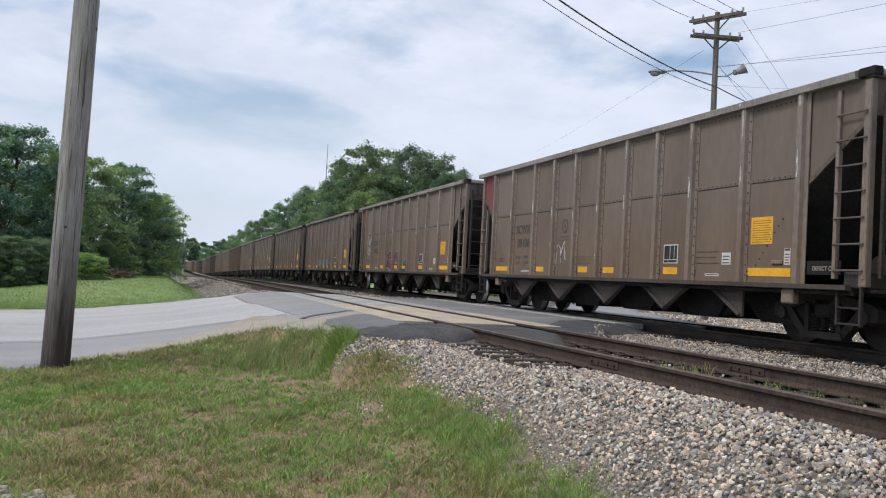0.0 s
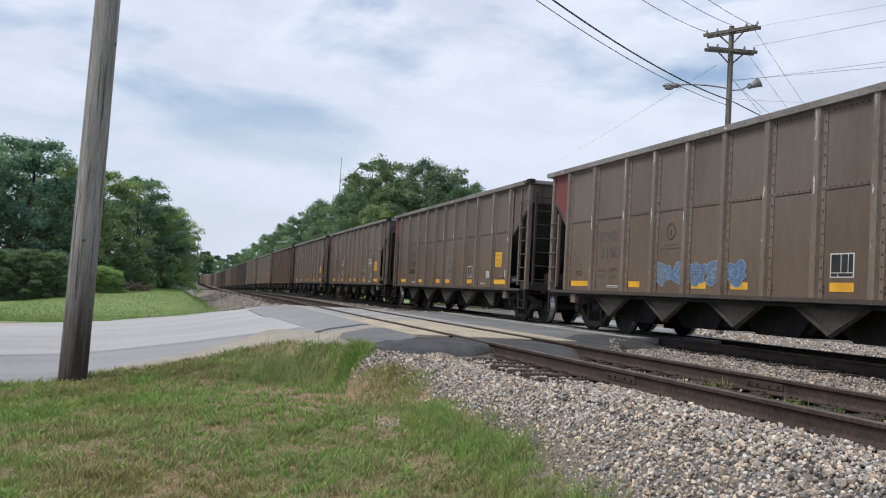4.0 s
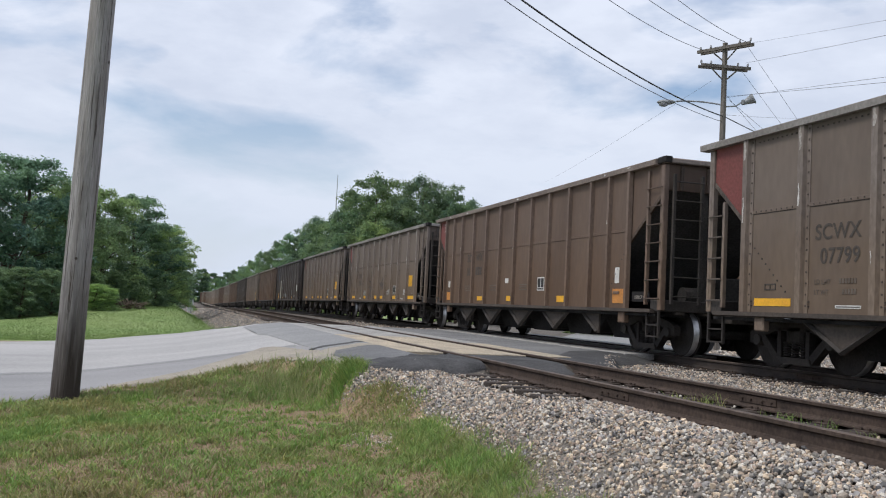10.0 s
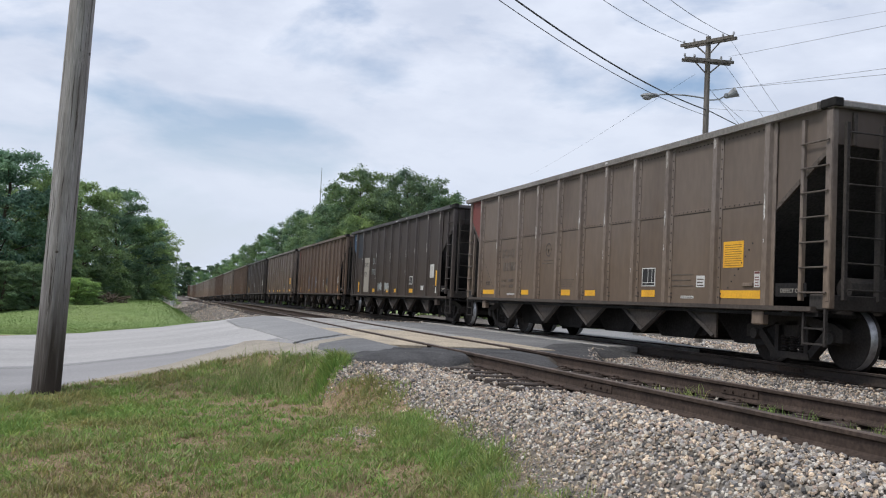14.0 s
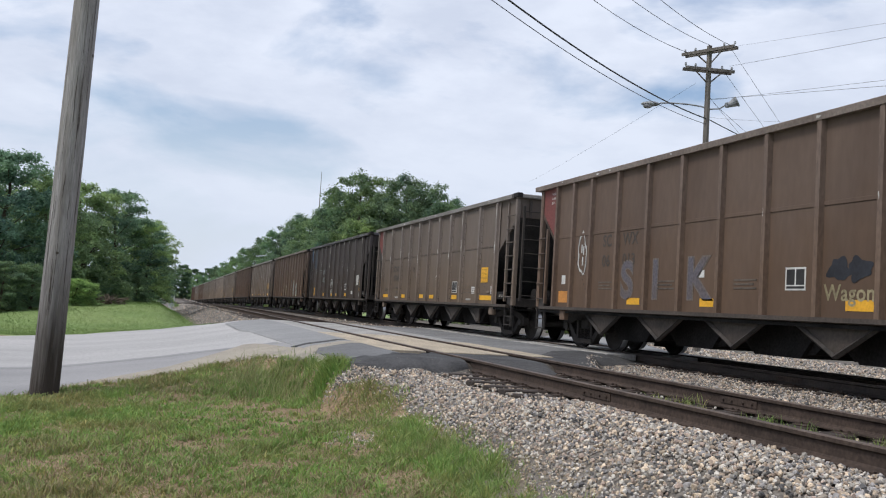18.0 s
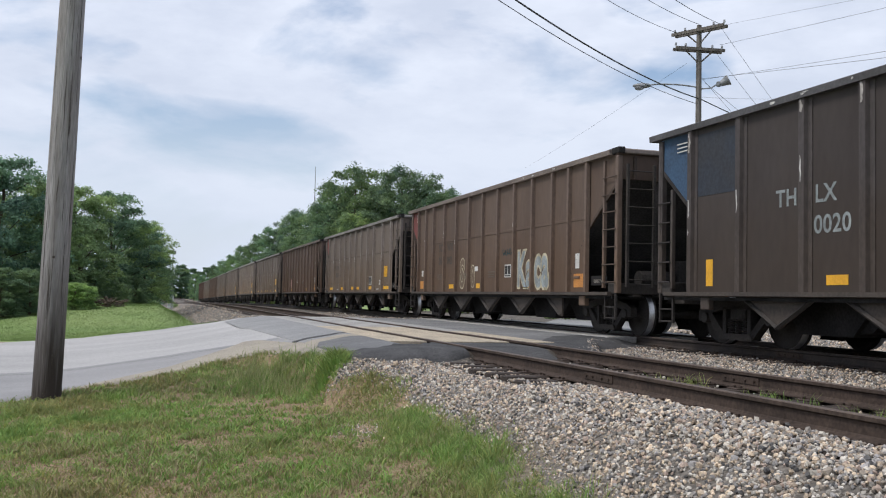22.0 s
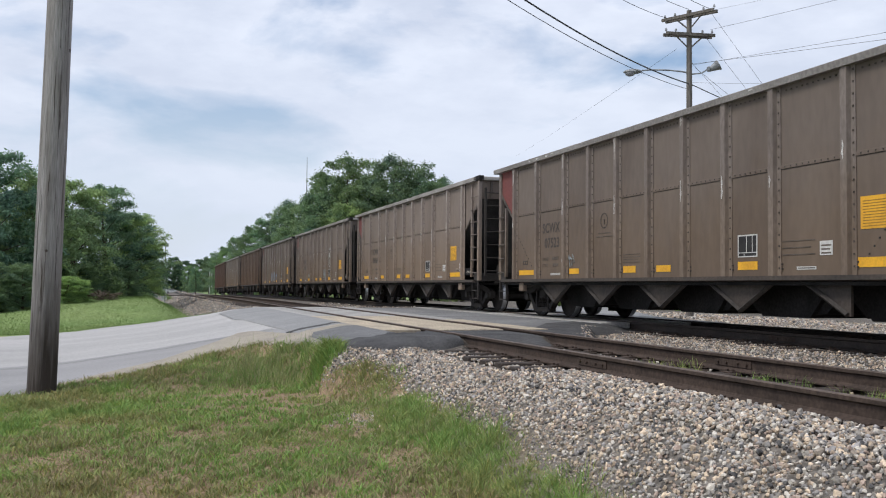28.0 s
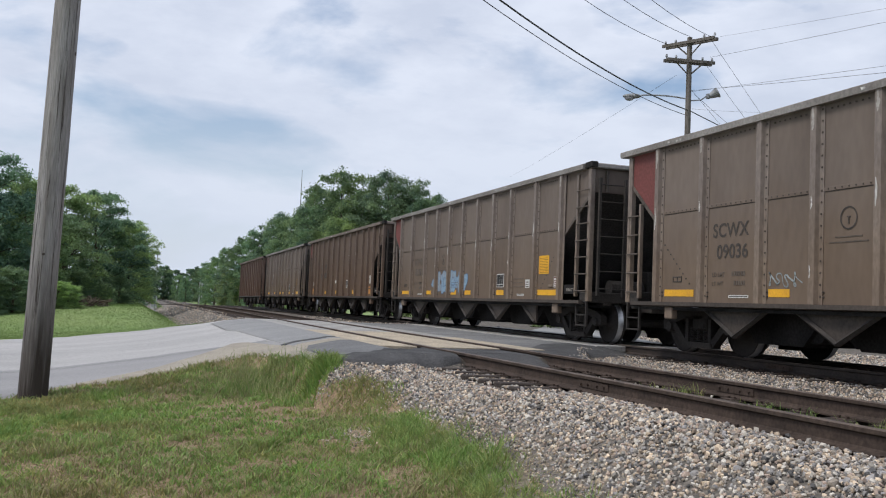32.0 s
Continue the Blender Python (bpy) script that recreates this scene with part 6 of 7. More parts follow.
def dress_cars():
    shared = common_marks()
    for k, c in CARS.items():
        rnd = random.Random(100 + k)
        special = k in TONES and TONES[k] is not BROWN and k != 1
        soot = TONES.get(k) is SOOT
        if not special:
            for name, me, label in shared:
                if name == "notice" and k in (23,):
                    continue
                child(name, me, c, label)
            u = bay(1, 0.1)[0]
            lettering(c, "LD LMT", u + 0.05, 1.33, 0.1, M["faint"])
            lettering(c, "LT WT", u + 0.05, 1.18, 0.1, M["faint"])
            digit_bars(c, u + 0.58, 1.335, 0.1, 6, M["faint"])
            digit_bars(c, u + 0.64, 1.185, 0.1, 5, M["faint"])
            ink = M["ink"] if k in READ else M["faint"]
            lettering(c, "SCWX", u + 0.05, 1.98, 0.315, ink)
            if k in READ:
                lettering(c, NUMBERS[k], u + 0.17, 1.63, 0.315, ink)
            else:
                digit_bars(c, u + 0.17, 1.63, 0.3, 5, ink)
        elif not soot:
            for i, a, b, z0, z1, m in ((0, 0.18, 0.78, 1.0, 1.26, "orange"), (3, 0.36, 0.82, 1.0, 1.13, "yellow"), (5, 0.52, 0.97, 1.0, 1.14, "yellow"), (8, 0.45, 0.97, 1.0, 1.15, "yellow"), (11, 0.2, 0.85, 1.0, 1.3, "orange")):
                child("reflector_strip", plate("reflector_strip", *old_bay(i, a, b), z0, z1, M[m]), c, "faded yellow reflective strip" if m == "yellow" else "faded orange reflective patch")
            u0, u1 = old_bay(7, 0.38, 0.8)
            child("data_panel", plate("data_panel", u0, u1, 1.28, 1.62, M["white"]), c, "black stencil box with a white border")
            child("stencil_box", marks_mesh("stencil_box", [(u0 + 0.03, (u0 + u1) / 2 - 0.015, 1.36, 1.59), ((u0 + u1) / 2 + 0.015, u1 - 0.03, 1.36, 1.59), (u0 + 0.03, u1 - 0.03, 1.305, 1.34)], M["black"]), c)
            for i, a, b, z0, z1 in ((0, 0.35, 0.6, 1.42, 1.62), (5, 0.38, 0.62, 1.5, 1.63), (11, 0.3, 0.55, 1.42, 1.75)):
                child("placard", plate("placard", *old_bay(i, a, b), z0, z1, M["white"]), c, "small white placard")
            u, v = old_bay(2, 0.42)[0], old_bay(3, 0.12)[0]
            lettering(c, "SC", u, 2.2, 0.34, M["ink"])
            lettering(c, "WX", v, 2.2, 0.34, M["ink"])
            lettering(c, "06", u, 1.78, 0.34, M["ink"])
            if k in (12, 15):
                lettering(c, {12: "013", 15: "042"}[k], v, 1.78, 0.34, M["ink"])
            else:
                digit_bars(c, v, 1.78, 0.34, 3, M["ink"])
            for i in (1, 11):
                u0, u1 = old_bay(i)
                child("rivet_strip", marks_mesh("rivet_strip", [(u0 + 0.085 * j, u0 + 0.085 * j + 0.025, (2.0 - 0.1 * j) if i < 6 else (1.3 + 0.1 * j), (2.025 - 0.1 * j) if i < 6 else (1.325 + 0.1 * j)) for j in range(8)], M["black"]), c)
            for z, word in ((3.56, "ROTARY"), (3.45, "COUPLER"), (3.34, "END")):
                o = lettering(c, word, 0.66, z, 0.078, M["white"])
                o.location.x = -HALF + 0.015
            for i in (2, 4, 6):
                u0, u1 = old_bay(i, 0.3, 0.85)
                child("stencil_block", marks_mesh("stencil_block", bars(u0, u1, 1.3, 1.5, 3, 0.6), M["faint"]), c)
        else:
            Y = M["yellow"]
            child("reflector_strip", plate("reflector_strip", *bay(0, 0.28, 0.45), 1.0, 1.45, Y), c, "upright yellow reflective strip")
            for i, a, b in ((2, 0.35, 0.8), (4, 0.4, 0.85), (5, 0.5, 1.0), (7, 0.3, 0.8)):
                child("reflector_strip", plate("reflector_strip", *bay(i, a, b), 1.0, 1.14, Y), c, "yellow reflective strip")
            child("reflector_strip", plate("reflector_strip", *bay(9, 0.76, 0.92), 1.23, 1.75, Y), c, "upright yellow reflective strip")
            child("notice", plate("notice", *bay(9, 0.16, 0.56), 1.52, 1.97, M["white"]), c, "white notice with rows of faint writing")
            u0, u1 = bay(9, 0.19, 0.53)
            child("notice_writing", marks_mesh("notice_writing", bars(u0, u1, 1.55, 1.94, 10, 0.75), M["patch"]), c)
            child("placard", plate("placard", *bay(9, 0.76, 0.92), 1.0, 1.22, M["white"]), c)
            u0, u1 = bay(0)
            child("side_panel_paint", plate("side_panel_paint", u0, u1, SEAM + 0.035, TOP - 0.21, M["navy"]), c, "faded navy paint on the upper panel")
            child("placard", plate("placard", *bay(8, 0.5, 0.75), 1.1, 1.25, M["white"]), c)
            u0, u1 = bay(7, 0.3, 0.75)
            child("data_panel", plate("data_panel", u0, u1, 1.3, 1.6, M["white"]), c)
            child("stencil_box", marks_mesh("stencil_box", [(u0 + 0.03, (u0 + u1) / 2 - 0.02, 1.33, 1.57), ((u0 + u1) / 2 + 0.02, u1 - 0.03, 1.33, 1.57)], M["black"]), c)
            for o in c.children:
                if o.name.startswith("end_gusset") and o.data.materials[0] == M["red"]:
                    me = o.data.copy()
                    me.materials[0] = M["blue"]
                    o.data = me
                    o["label"] = "faded blue corner panel"
            for i in range(3):
                child("white_dash", marks_mesh("white_dash", [(0.7, 1.35, 3.4 + 0.07 * i, 3.42 + 0.07 * i)], M["white"]), c)
        # paint worn from the ribs
        if special and not soot:
            for i in rnd.sample(range(13), 4):
                z = rnd.uniform(2.3, 2.7)
                worn_strip(c, RIBS_OLD[i], z, z + rnd.uniform(0.05, 0.2), 10 * k + i, -HALF - 0.085, 0.03)
        else:
            for i, u in enumerate(RIBS):
                if rnd.random() < 0.8:
                    z = rnd.uniform(2.15, 2.5)
                    worn_strip(c, u, z, z + rnd.uniform(0.12, 0.42), 20 * k + i)
                if rnd.random() < 0.7:
                    z = TOP - 0.13
                    worn_strip(c, u, z - rnd.uniform(0.15, 0.5), z, 600 + 20 * k + i, wide=0.075, material="dull")
                if rnd.random() < 0.25:
                    z = rnd.uniform(1.1, 1.9)
                    worn_strip(c, u, z, z + rnd.uniform(0.05, 0.2), 1200 + 20 * k + i, wide=0.03)
        for i in range(14 if soot else 5):
            u = rnd.uniform(0.5, 14.5)
            z = TOP - rnd.uniform(0.06, 0.1)
            worn_strip(c, u, z, z + 0.04, 1800 + 20 * k + i, -HALF - 0.105, rnd.uniform(0.04, 0.2))
    c = CARS
    scribble(c[2], *bay(3, 0.0, 0.75), 1.15, 1.75, M["spray_white"], 4, 2.5, 0.018)
    for n, k, i, z, w, h in ((9, 3, 0, 2.05, 0.26, 0.48), (21, 20, 7, 2.15, 0.28, 0.5), (33, 12, 1, 2.1, 0.2, 0.42)):
        ring_outline(c[k], sum(bay(i) if k != 12 else old_bay(i)) / 2, z, w, h, M["spray_white"], n)
    tag_in_maroon(c[3])
    o = lettering(c[20], "HARD", bay(6, 0.03)[0], 1.12, 0.72, M["spray_pale"], "graffiti", "thin white sprayed letters in a box")
    o.scale = (0.42, 0.9, 1)
    u0, u1 = bay(6, 0.0, 0.97)
    child("graffiti_box", marks_mesh("graffiti_box", [(u0, u1, 1.02, 1.035), (u0, u1, 1.72, 1.735), (u0, u0 + 0.015, 1.035, 1.72), (u1 - 0.015, u1, 1.035, 1.72)], M["spray_pale"]), c[20])
    blob_letters(c[4], bay(3)[0], bay(5, 0.6)[0], 1.05, 1.5, M["spray_blue"], M["spray_sky"], 3, 5)
    scribble(c[5], *bay(1, 0.05, 0.9), 1.3, 1.55, M["spray_dark"], 8, 6, 0.014)
    bubble(c[5], "E", bay(5, 0.05)[0], 1.2, 1.05, M["spray_haze"], M["spray_rub"], "rubbed-out blue graffiti letter", 1.35, 0.05)
    bubble(c[5], "DE", bay(3, 0.3)[0], 1.3, 0.7, M["faint"], M["spray_haze"], "rubbed-out graffiti letters", 1.0, 0.04)
    bubble(c[6], "roun...", bay(8, 0.15)[0], 1.85, 0.52, M["spray_white"], M["spray_white"], "dripping white sprayed letters", 0.62, 0.03)
    bubble(c[6], "roun", bay(2, 0.02)[0], 1.9, 0.42, M["spray_white"], M["spray_white"], "dripping white sprayed letters", 0.85, 0.02)
    drips = random.Random(6)
    for i, a0, a1, z, n in ((8, 0.16, 0.6, 1.86, 9), (2, 0.05, 0.85, 1.9, 7)):
        for j in range(n):
            u0, u1 = bay(i, a0, a1)
            u = u0 + (u1 - u0) * (j + drips.random()) / n
            child("paint_drip", marks_mesh("paint_drip", [(u, u + 0.014, z - drips.uniform(0.03, 0.16), z + 0.05)], M["spray_white"]), c[6])
    scribble(c[6], *bay(2, 0.2, 0.5), 1.35, 1.55, M["spray_white"], 13, 3, 0.016)
    scribble(c[9], *bay(2, 0.05, 0.7), 1.1, 1.4, M["spray_white"], 6, 4, 0.018)
    tags_in_black(c[9])
    scribble(c[9], *bay(6, 0.3, 1.0), 1.15, 1.45, M["spray_white"], 16, 4, 0.02)
    # sooty cars
    bm = bmesh.new()
    u0, u1 = bay(1, 0.0, 1.0)
    box(bm, -HALF - 0.003, -HALF, -u1, -u0, 1.0, 2.5)
    part("repaint_patch", bm, M["patch"], c[11], "pale grey repainted square")
    lettering(c[11], "SCWX", u0 + 0.04, 2.1, 0.27, M["black"])
    lettering(c[11], "971", u0 + 0.14, 1.68, 0.31, M["black"])
    lettering(c[11], "LX", bay(2, 0.2)[0], 2.2, 0.36, M["spray_pale"])
    lettering(c[11], "7042", bay(2, 0.05)[0], 1.75, 0.34, M["spray_pale"])
    for i in (3, 4):
        blob_letters(c[11], *bay(i, 0.0, 0.9), 1.05, 1.4, M["spray_pale"], M["patch"], 40 + i, 2, "pale rubbed patch on the car side")
    lettering(c[14], "TH", bay(1, 0.6)[0], 2.18, 0.36, M["spray_pale"])
    lettering(c[14], "LX", bay(2, 0.1)[0], 2.18, 0.36, M["spray_pale"])
    lettering(c[14], "0020", bay(2, 0.08)[0], 1.74, 0.36, M["spray_pale"])
    scribble(c[14], *bay(4, 0.0, 0.95), 1.5, 2.0, M["spray_white"], 5, 1.5, 0.02)
    bubble(c[14], "WYLE", bay(4, 0.0)[0], 1.42, 0.42, M["spray_white"], M["spray_white"], "white sprayed graffiti letters", 0.85, 0.0)
    scribble(c[14], *bay(4, 0.1, 0.9), 1.1, 1.35, M["spray_white"], 18, 4, 0.02)
    # rust-brown cars
    for i, t in ((3, "S"), (4, "I"), (5, "K")):
        bubble(c[12], t, old_bay(i, 0.1)[0], 1.15, 1.0, M["spray_faded"], M["spray_haze"], "faded blue graffiti letter", 1.1, 0.05)
    blob_letters(c[12], *old_bay(8, 0.14, 0.86), 1.4, 1.74, M["spray_dark"], M["spray_dark"], 10, 2, "black painted-over patch")
    lettering(c[12], "Wagon", old_bay(8, 0.05)[0], 1.14, 0.32, M["spray_ochre"], "graffiti", "dull yellow sprayed word")
    bubble(c[15], "S", old_bay(4, 0.25)[0], 1.06, 1.15, M["car"], M["spray_cream"], "cream sprayed graffiti letter", 0.8, 0.06)
    bubble(c[15], "6", old_bay(4, 0.72)[0], 1.06, 0.5, M["car"], M["spray_cream"], "cream sprayed graffiti letter", 1.0, 0.1)
    bubble(c[15], "0", old_bay(5, 0.08)[0], 1.06, 0.85, M["car"], M["spray_cream"], "cream sprayed ring", 0.75, 0.06)
    bubble(c[15], "Ka", old_bay(8, 0.1)[0], 1.06, 1.22, M["spray_pale"], M["spray_cream"], "large blue-grey graffiti letters edged in cream", 0.68, 0.075)
    bubble(c[15], "ca", old_bay(9, 0.02)[0], 1.06, 1.45, M["spray_pale"], M["spray_cream"], "large blue-grey graffiti letters edged in cream", 0.62, 0.075)
    scribble(c[15], *old_bay(7, 0.2, 0.9), 1.85, 2.05, M["spray_teal"], 41, 4, 0.014)
    blob_letters(c[17], *old_bay(3, 0.0, 0.9), 1.15, 1.9, M["spray_pink"], M["spray_pink"], 26, 2, "pink painted patch")
    blob_letters(c[21], bay(2, 0.8)[0], bay(5, 0.3)[0], 1.02, 1.75, M["spray_sky"], M["spray_blue"], 27, 4)
    scribble(c[20], *bay(2, 0.0, 0.9), 1.12, 1.4, M["spray_pale"], 28, 4, 0.012)
    scribble(c[18], *bay(2, 0.0, 0.4), 1.15, 1.45, M["spray_pale"], 29, 3, 0.014)


dress_cars()
for c in CARS.values():
    for o in c.children:
        if o.name.split(".")[0] in ("notice_writing", "rivet_strip", "stencil_block", "stencil_box", "placard_writing", "card_writing", "stencil_bar", "number_bar"):
            o["kind"] = "stuff"


# ---- small things down the line ----
def build_far_things():
    g = empty("signal_gantry", Matrix.Translation((19.6, 299, float(ground_z(19.6, 299)))))
    tagged(g, "white cantilever signal gantry beside the line", "signal gantry")
    for x in (0, 0.7):
        bm = bmesh.new()
        box(bm, x - 0.1, x + 0.1, -0.1, 0.1, 0, 7.6)
        part("mast", bm, M["signal"], g)
    for z in (6.4, 7.5):
        bm = bmesh.new()
        box(bm, -0.1, 5.4, -0.1, 0.1, z, z + 0.25)
        part("arm", bm, M["signal"], g)
    for i in range(6):
        bm = bmesh.new()
        rod(bm, (i * 0.9, 0, 6.5), (i * 0.9 + 0.45, 0, 7.6), 0.06, None, 5)
        part("lattice", bm, M["signal"], g)
    m = empty("radio_mast", Matrix.Translation((32.8, 197.4, -2)))
    tagged(m, "thin grey radio mast rising behind the trees", "radio mast")
    bm = bmesh.new()
    rod(bm, (0, 0, 0), (0, 0, 24), 0.16, 0.11, 6)
    rod(bm, (0, 0, 24), (0, 0, 30.2), 0.1, 0.05, 6)
    part("mast", bm, M["lamp"], m)
    c = empty("signal_cabinet", Matrix.Translation((2.4, 118, float(ground_z(2.4, 118)))))
    tagged(c, "small white equipment cabinet beside the track", "cabinet")
    bm = bmesh.new()
    box(bm, -0.35, 0.35, -0.3, 0.3, 0.0, 1.5, 0.03)
    part("body", bm, M["signal"], c)
    bm = bmesh.new()
    box(bm, -0.4, 0.4, -0.35, 0.35, 1.5, 1.58, 0.02)
    part("lid", bm, M["signal"], c)
    p = empty("line_post", Matrix.Translation((1.9, 90, float(ground_z(1.9, 90)))))
    tagged(p, "thin grey post beside the trees", "post")
    bm = bmesh.new()
    rod(bm, (0, 0, 0), (0, 0, 5.6), 0.06, 0.04, 6)
    box(bm, -0.25, 0.25, -0.05, 0.05, 5.2, 5.5)
    part("shaft", bm, M["lamp"], p)
    b = empty("brush_pile", Matrix.Translation((-2.1, 48.5, float(ground_z(-2.1, 48.5)))))
    tagged(b, "low pile of brown cut brush on the lawn", "brush pile")
    bm = bmesh.new()
    rnd = random.Random(8)
    for i in range(70):
        a, r = rnd.uniform(0, 6.28), rnd.uniform(0, 0.9)
        p0 = Vector((r * math.cos(a), 0.6 * r * math.sin(a), rnd.uniform(0, 0.3)))
        rod(bm, p0, p0 + Vector((rnd.uniform(-0.5, 0.5), rnd.uniform(-0.4, 0.4), rnd.uniform(0, 0.35))), 0.035, 0.015, 4)
    part("brushwood", bm, M["bark"], b)


def build_far_car():
    """A pale car that drives over the line far away; local x runs ahead, its wheels stand at z = 0."""
    c = empty("distant_car")
    tagged(c, "pale silver car driving across the line far away", "car")
    bm = bmesh.new()
    prism_pts = [(-2.2, 0.32), (2.2, 0.32), (2.25, 0.62), (2.1, 0.82), (1.05, 0.95), (0.35, 1.36), (-0.95, 1.40), (-1.75, 1.0), (-2.2, 0.92), (-2.27, 0.6)]
    lo = [bm.verts.new((x, -0.86 if z < 1.0 else -0.68, z)) for x, z in prism_pts]
    hi = [bm.verts.new((x, 0.86 if z < 1.0 else 0.68, z)) for x, z in prism_pts]
    n = len(lo)
    bm.faces.new(lo)
    bm.faces.new(hi[::-1])
    for i in range(n):
        bm.faces.new((lo[i], hi[i], hi[(i + 1) % n], lo[(i + 1) % n]))
    bmesh.ops.recalc_face_normals(bm, faces=bm.faces)
    bmesh.ops.bevel(bm, geom=bm.edges[:], offset=0.05, segments=2, affect="EDGES")
    part("body", bm, M["signal"], c)
    for s in (-1, 1):
        for x0, x1, x2, x3 in ((-0.35, 0.8, 0.33, -0.3), (-1.4, -0.42, -0.4, -0.92)):
            bm = bmesh.new()
            q = [(x0, 0.83, 1.0), (x1, 0.83, 1.0), (x2, 0.705, 1.3), (x3, 0.705, 1.3)]
            bm.faces.new([bm.verts.new((x, s * y, z)) for x, y, z in q])
            r = bmesh.ops.extrude_face_region(bm, geom=bm.faces[:])
            for v in r["geom"]:
                if isinstance(v, bmesh.types.BMVert):
                    v.co.y += s * 0.02
            bmesh.ops.recalc_face_normals(bm, faces=bm.faces)
            part("side_window", bm, M["black"], c, "dark tinted side window")
        for x in (-1.35, 1.4):
            bm = bmesh.new()
            rod(bm, (x, s * 0.68, 0.33), (x, s * 0.9, 0.33), 0.33, None, 16)
            w = part("wheel", bm, M["black"], c, "black rubber tyre")
            bm = bmesh.new()
            rod(bm, (x, s * 0.885, 0.33), (x, s * 0.915, 0.33), 0.19, None, 12)
            part("rim", bm, M["lamp"], w, "grey wheel rim")
    return c


build_far_things()
FAR_CAR = build_far_car()


# ---- level crossing panels ----
def build_crossing():
    for c, ends in ((T1, (14.95, 31.2)), (T2, (17.4, 31.4))):
        root = tagged(empty("crossing_deck"), "worn tan and grey crossing panels laid between and beside the rails", "crossing deck", kind="structure")
        for x0, x1 in ((c - 1.5, c - 0.82), (c - 0.66, c + 0.66), (c + 0.82, c + 1.5)):
            n = 7
            L = (ends[1] - ends[0]) / n
            kinds = []
            for m in ("panel", "panel2"):
                bm = bmesh.new()
                box(bm, x0, x1, -L / 2 + 0.006, L / 2 - 0.006, -0.12, 0.0, 0.008)
                me = bpy.data.meshes.new("panel")
                bm.to_mesh(me)
                bm.free()
                me.materials.append(M[m])
                kinds.append(me)
            for i in range(n):
                o = child("panel", kinds[0 if c == T1 and i < 2 + (x0 < c) else 1], root)
                y = ends[0] + (i + 0.5) * L
                o.matrix_basis = pose(0, y, -0.026 - 0.002 * ((i * 7) % 3) + float(fall(y)), 0, 0, 0)


build_crossing()
FLAT = lambda v: (lambda x: v)
strip("asphalt_between_rails", T1 - 0.64, T1 + 0.64, M["tar"], FLAT(12.75), FLAT(14.94), 0.02, "dark asphalt between the rails at the crossing edge", 6, 8)
strip("asphalt_between_tracks", T1 + 1.51, T2 - 1.51, M["asphalt_old"], lambda x: np.interp(x, [6.0, 6.9, 7.6, 8.4, 9.8], [13.5, 13.9, 15.2, 16.9, 17.3]), FLAT(31.3), 0.016, "grey asphalt between the two tracks", 24, 20)
strip("asphalt_dark_edge", T1 + 0.81, T2 - 0.83, M["tar"], lambda x: np.interp(x, [6.0, 6.9, 7.6, 8.4, 9.8], [12.9, 13.4, 14.7, 16.4, 16.9]), lambda x: np.interp(x, [6.0, 6.76, 6.78, 8, 9.04, 9.06, 9.8], [14.93, 14.93, 15.6, 17.8, 18.6, 17.38, 17.38]), 0.026, "dark asphalt edge of the crossing", 40, 6)
strip("asphalt_far_track", T2 - 0.62, T2 + 1.5, M["asphalt_old"], FLAT(17.3), FLAT(31.4), -0.03, "asphalt under the far track panels", 10, 6)


# ---- ties ----
TIE_ROWS = {T1: [], T2: []}


def build_ties():
    root = tagged(empty("track_ties"), "weathered dark wooden ties bedded in ballast", "railway ties", kind="structure")
    bm = bmesh.new()
    box(bm, -1.32, 1.32, -0.115, 0.115, -0.17, 0.0, 0.012)
    me = bpy.data.meshes.new("tie")
    bm.to_mesh(me)
    bm.free()
    me.materials.append(M["tie"])
    bm = bmesh.new()
    for s in (-1, 1):
        box(bm, s * GAUGE / 2 - 0.17, s * GAUGE / 2 + 0.17, -0.09, 0.09, 0.0, 0.012, 0.003)
        for k, j in ((-0.1, -0.05), (0.1, 0.05), (-0.1, 0.05), (0.1, -0.05)):
            box(bm, s * GAUGE / 2 + k - 0.012, s * GAUGE / 2 + k + 0.012, j - 0.012, j + 0.012, 0.0, 0.035)
    plate_me = bpy.data.meshes.new("tie_plate")
    bm.to_mesh(plate_me)
    bm.free()
    plate_me.materials.append(M["rail"])
    rnd = random.Random(4)
    for c in (T1, T2):
        y = -14.75
        while y < 95:
            TIE_ROWS[c].append(y)
            if not (13.2 if c == T1 else 17.0) < y < 31.6:
                o = child("tie", me, root)
                o.matrix_basis = pose(c + rnd.uniform(-0.06, 0.06), y, -0.182 + float(fall(y)) + rnd.uniform(-0.008, 0.004), 0, rnd.uniform(-0.4, 0.4), rnd.uniform(-1.5, 1.5))
                if y < 16 and c == T1 or y < 18 and c == T2:
                    p = child("tie_plate", plate_me, root)
                    p.matrix_basis = pose(c, y, -0.182)
            y += 0.53 + rnd.uniform(-0.03, 0.03)


build_ties()


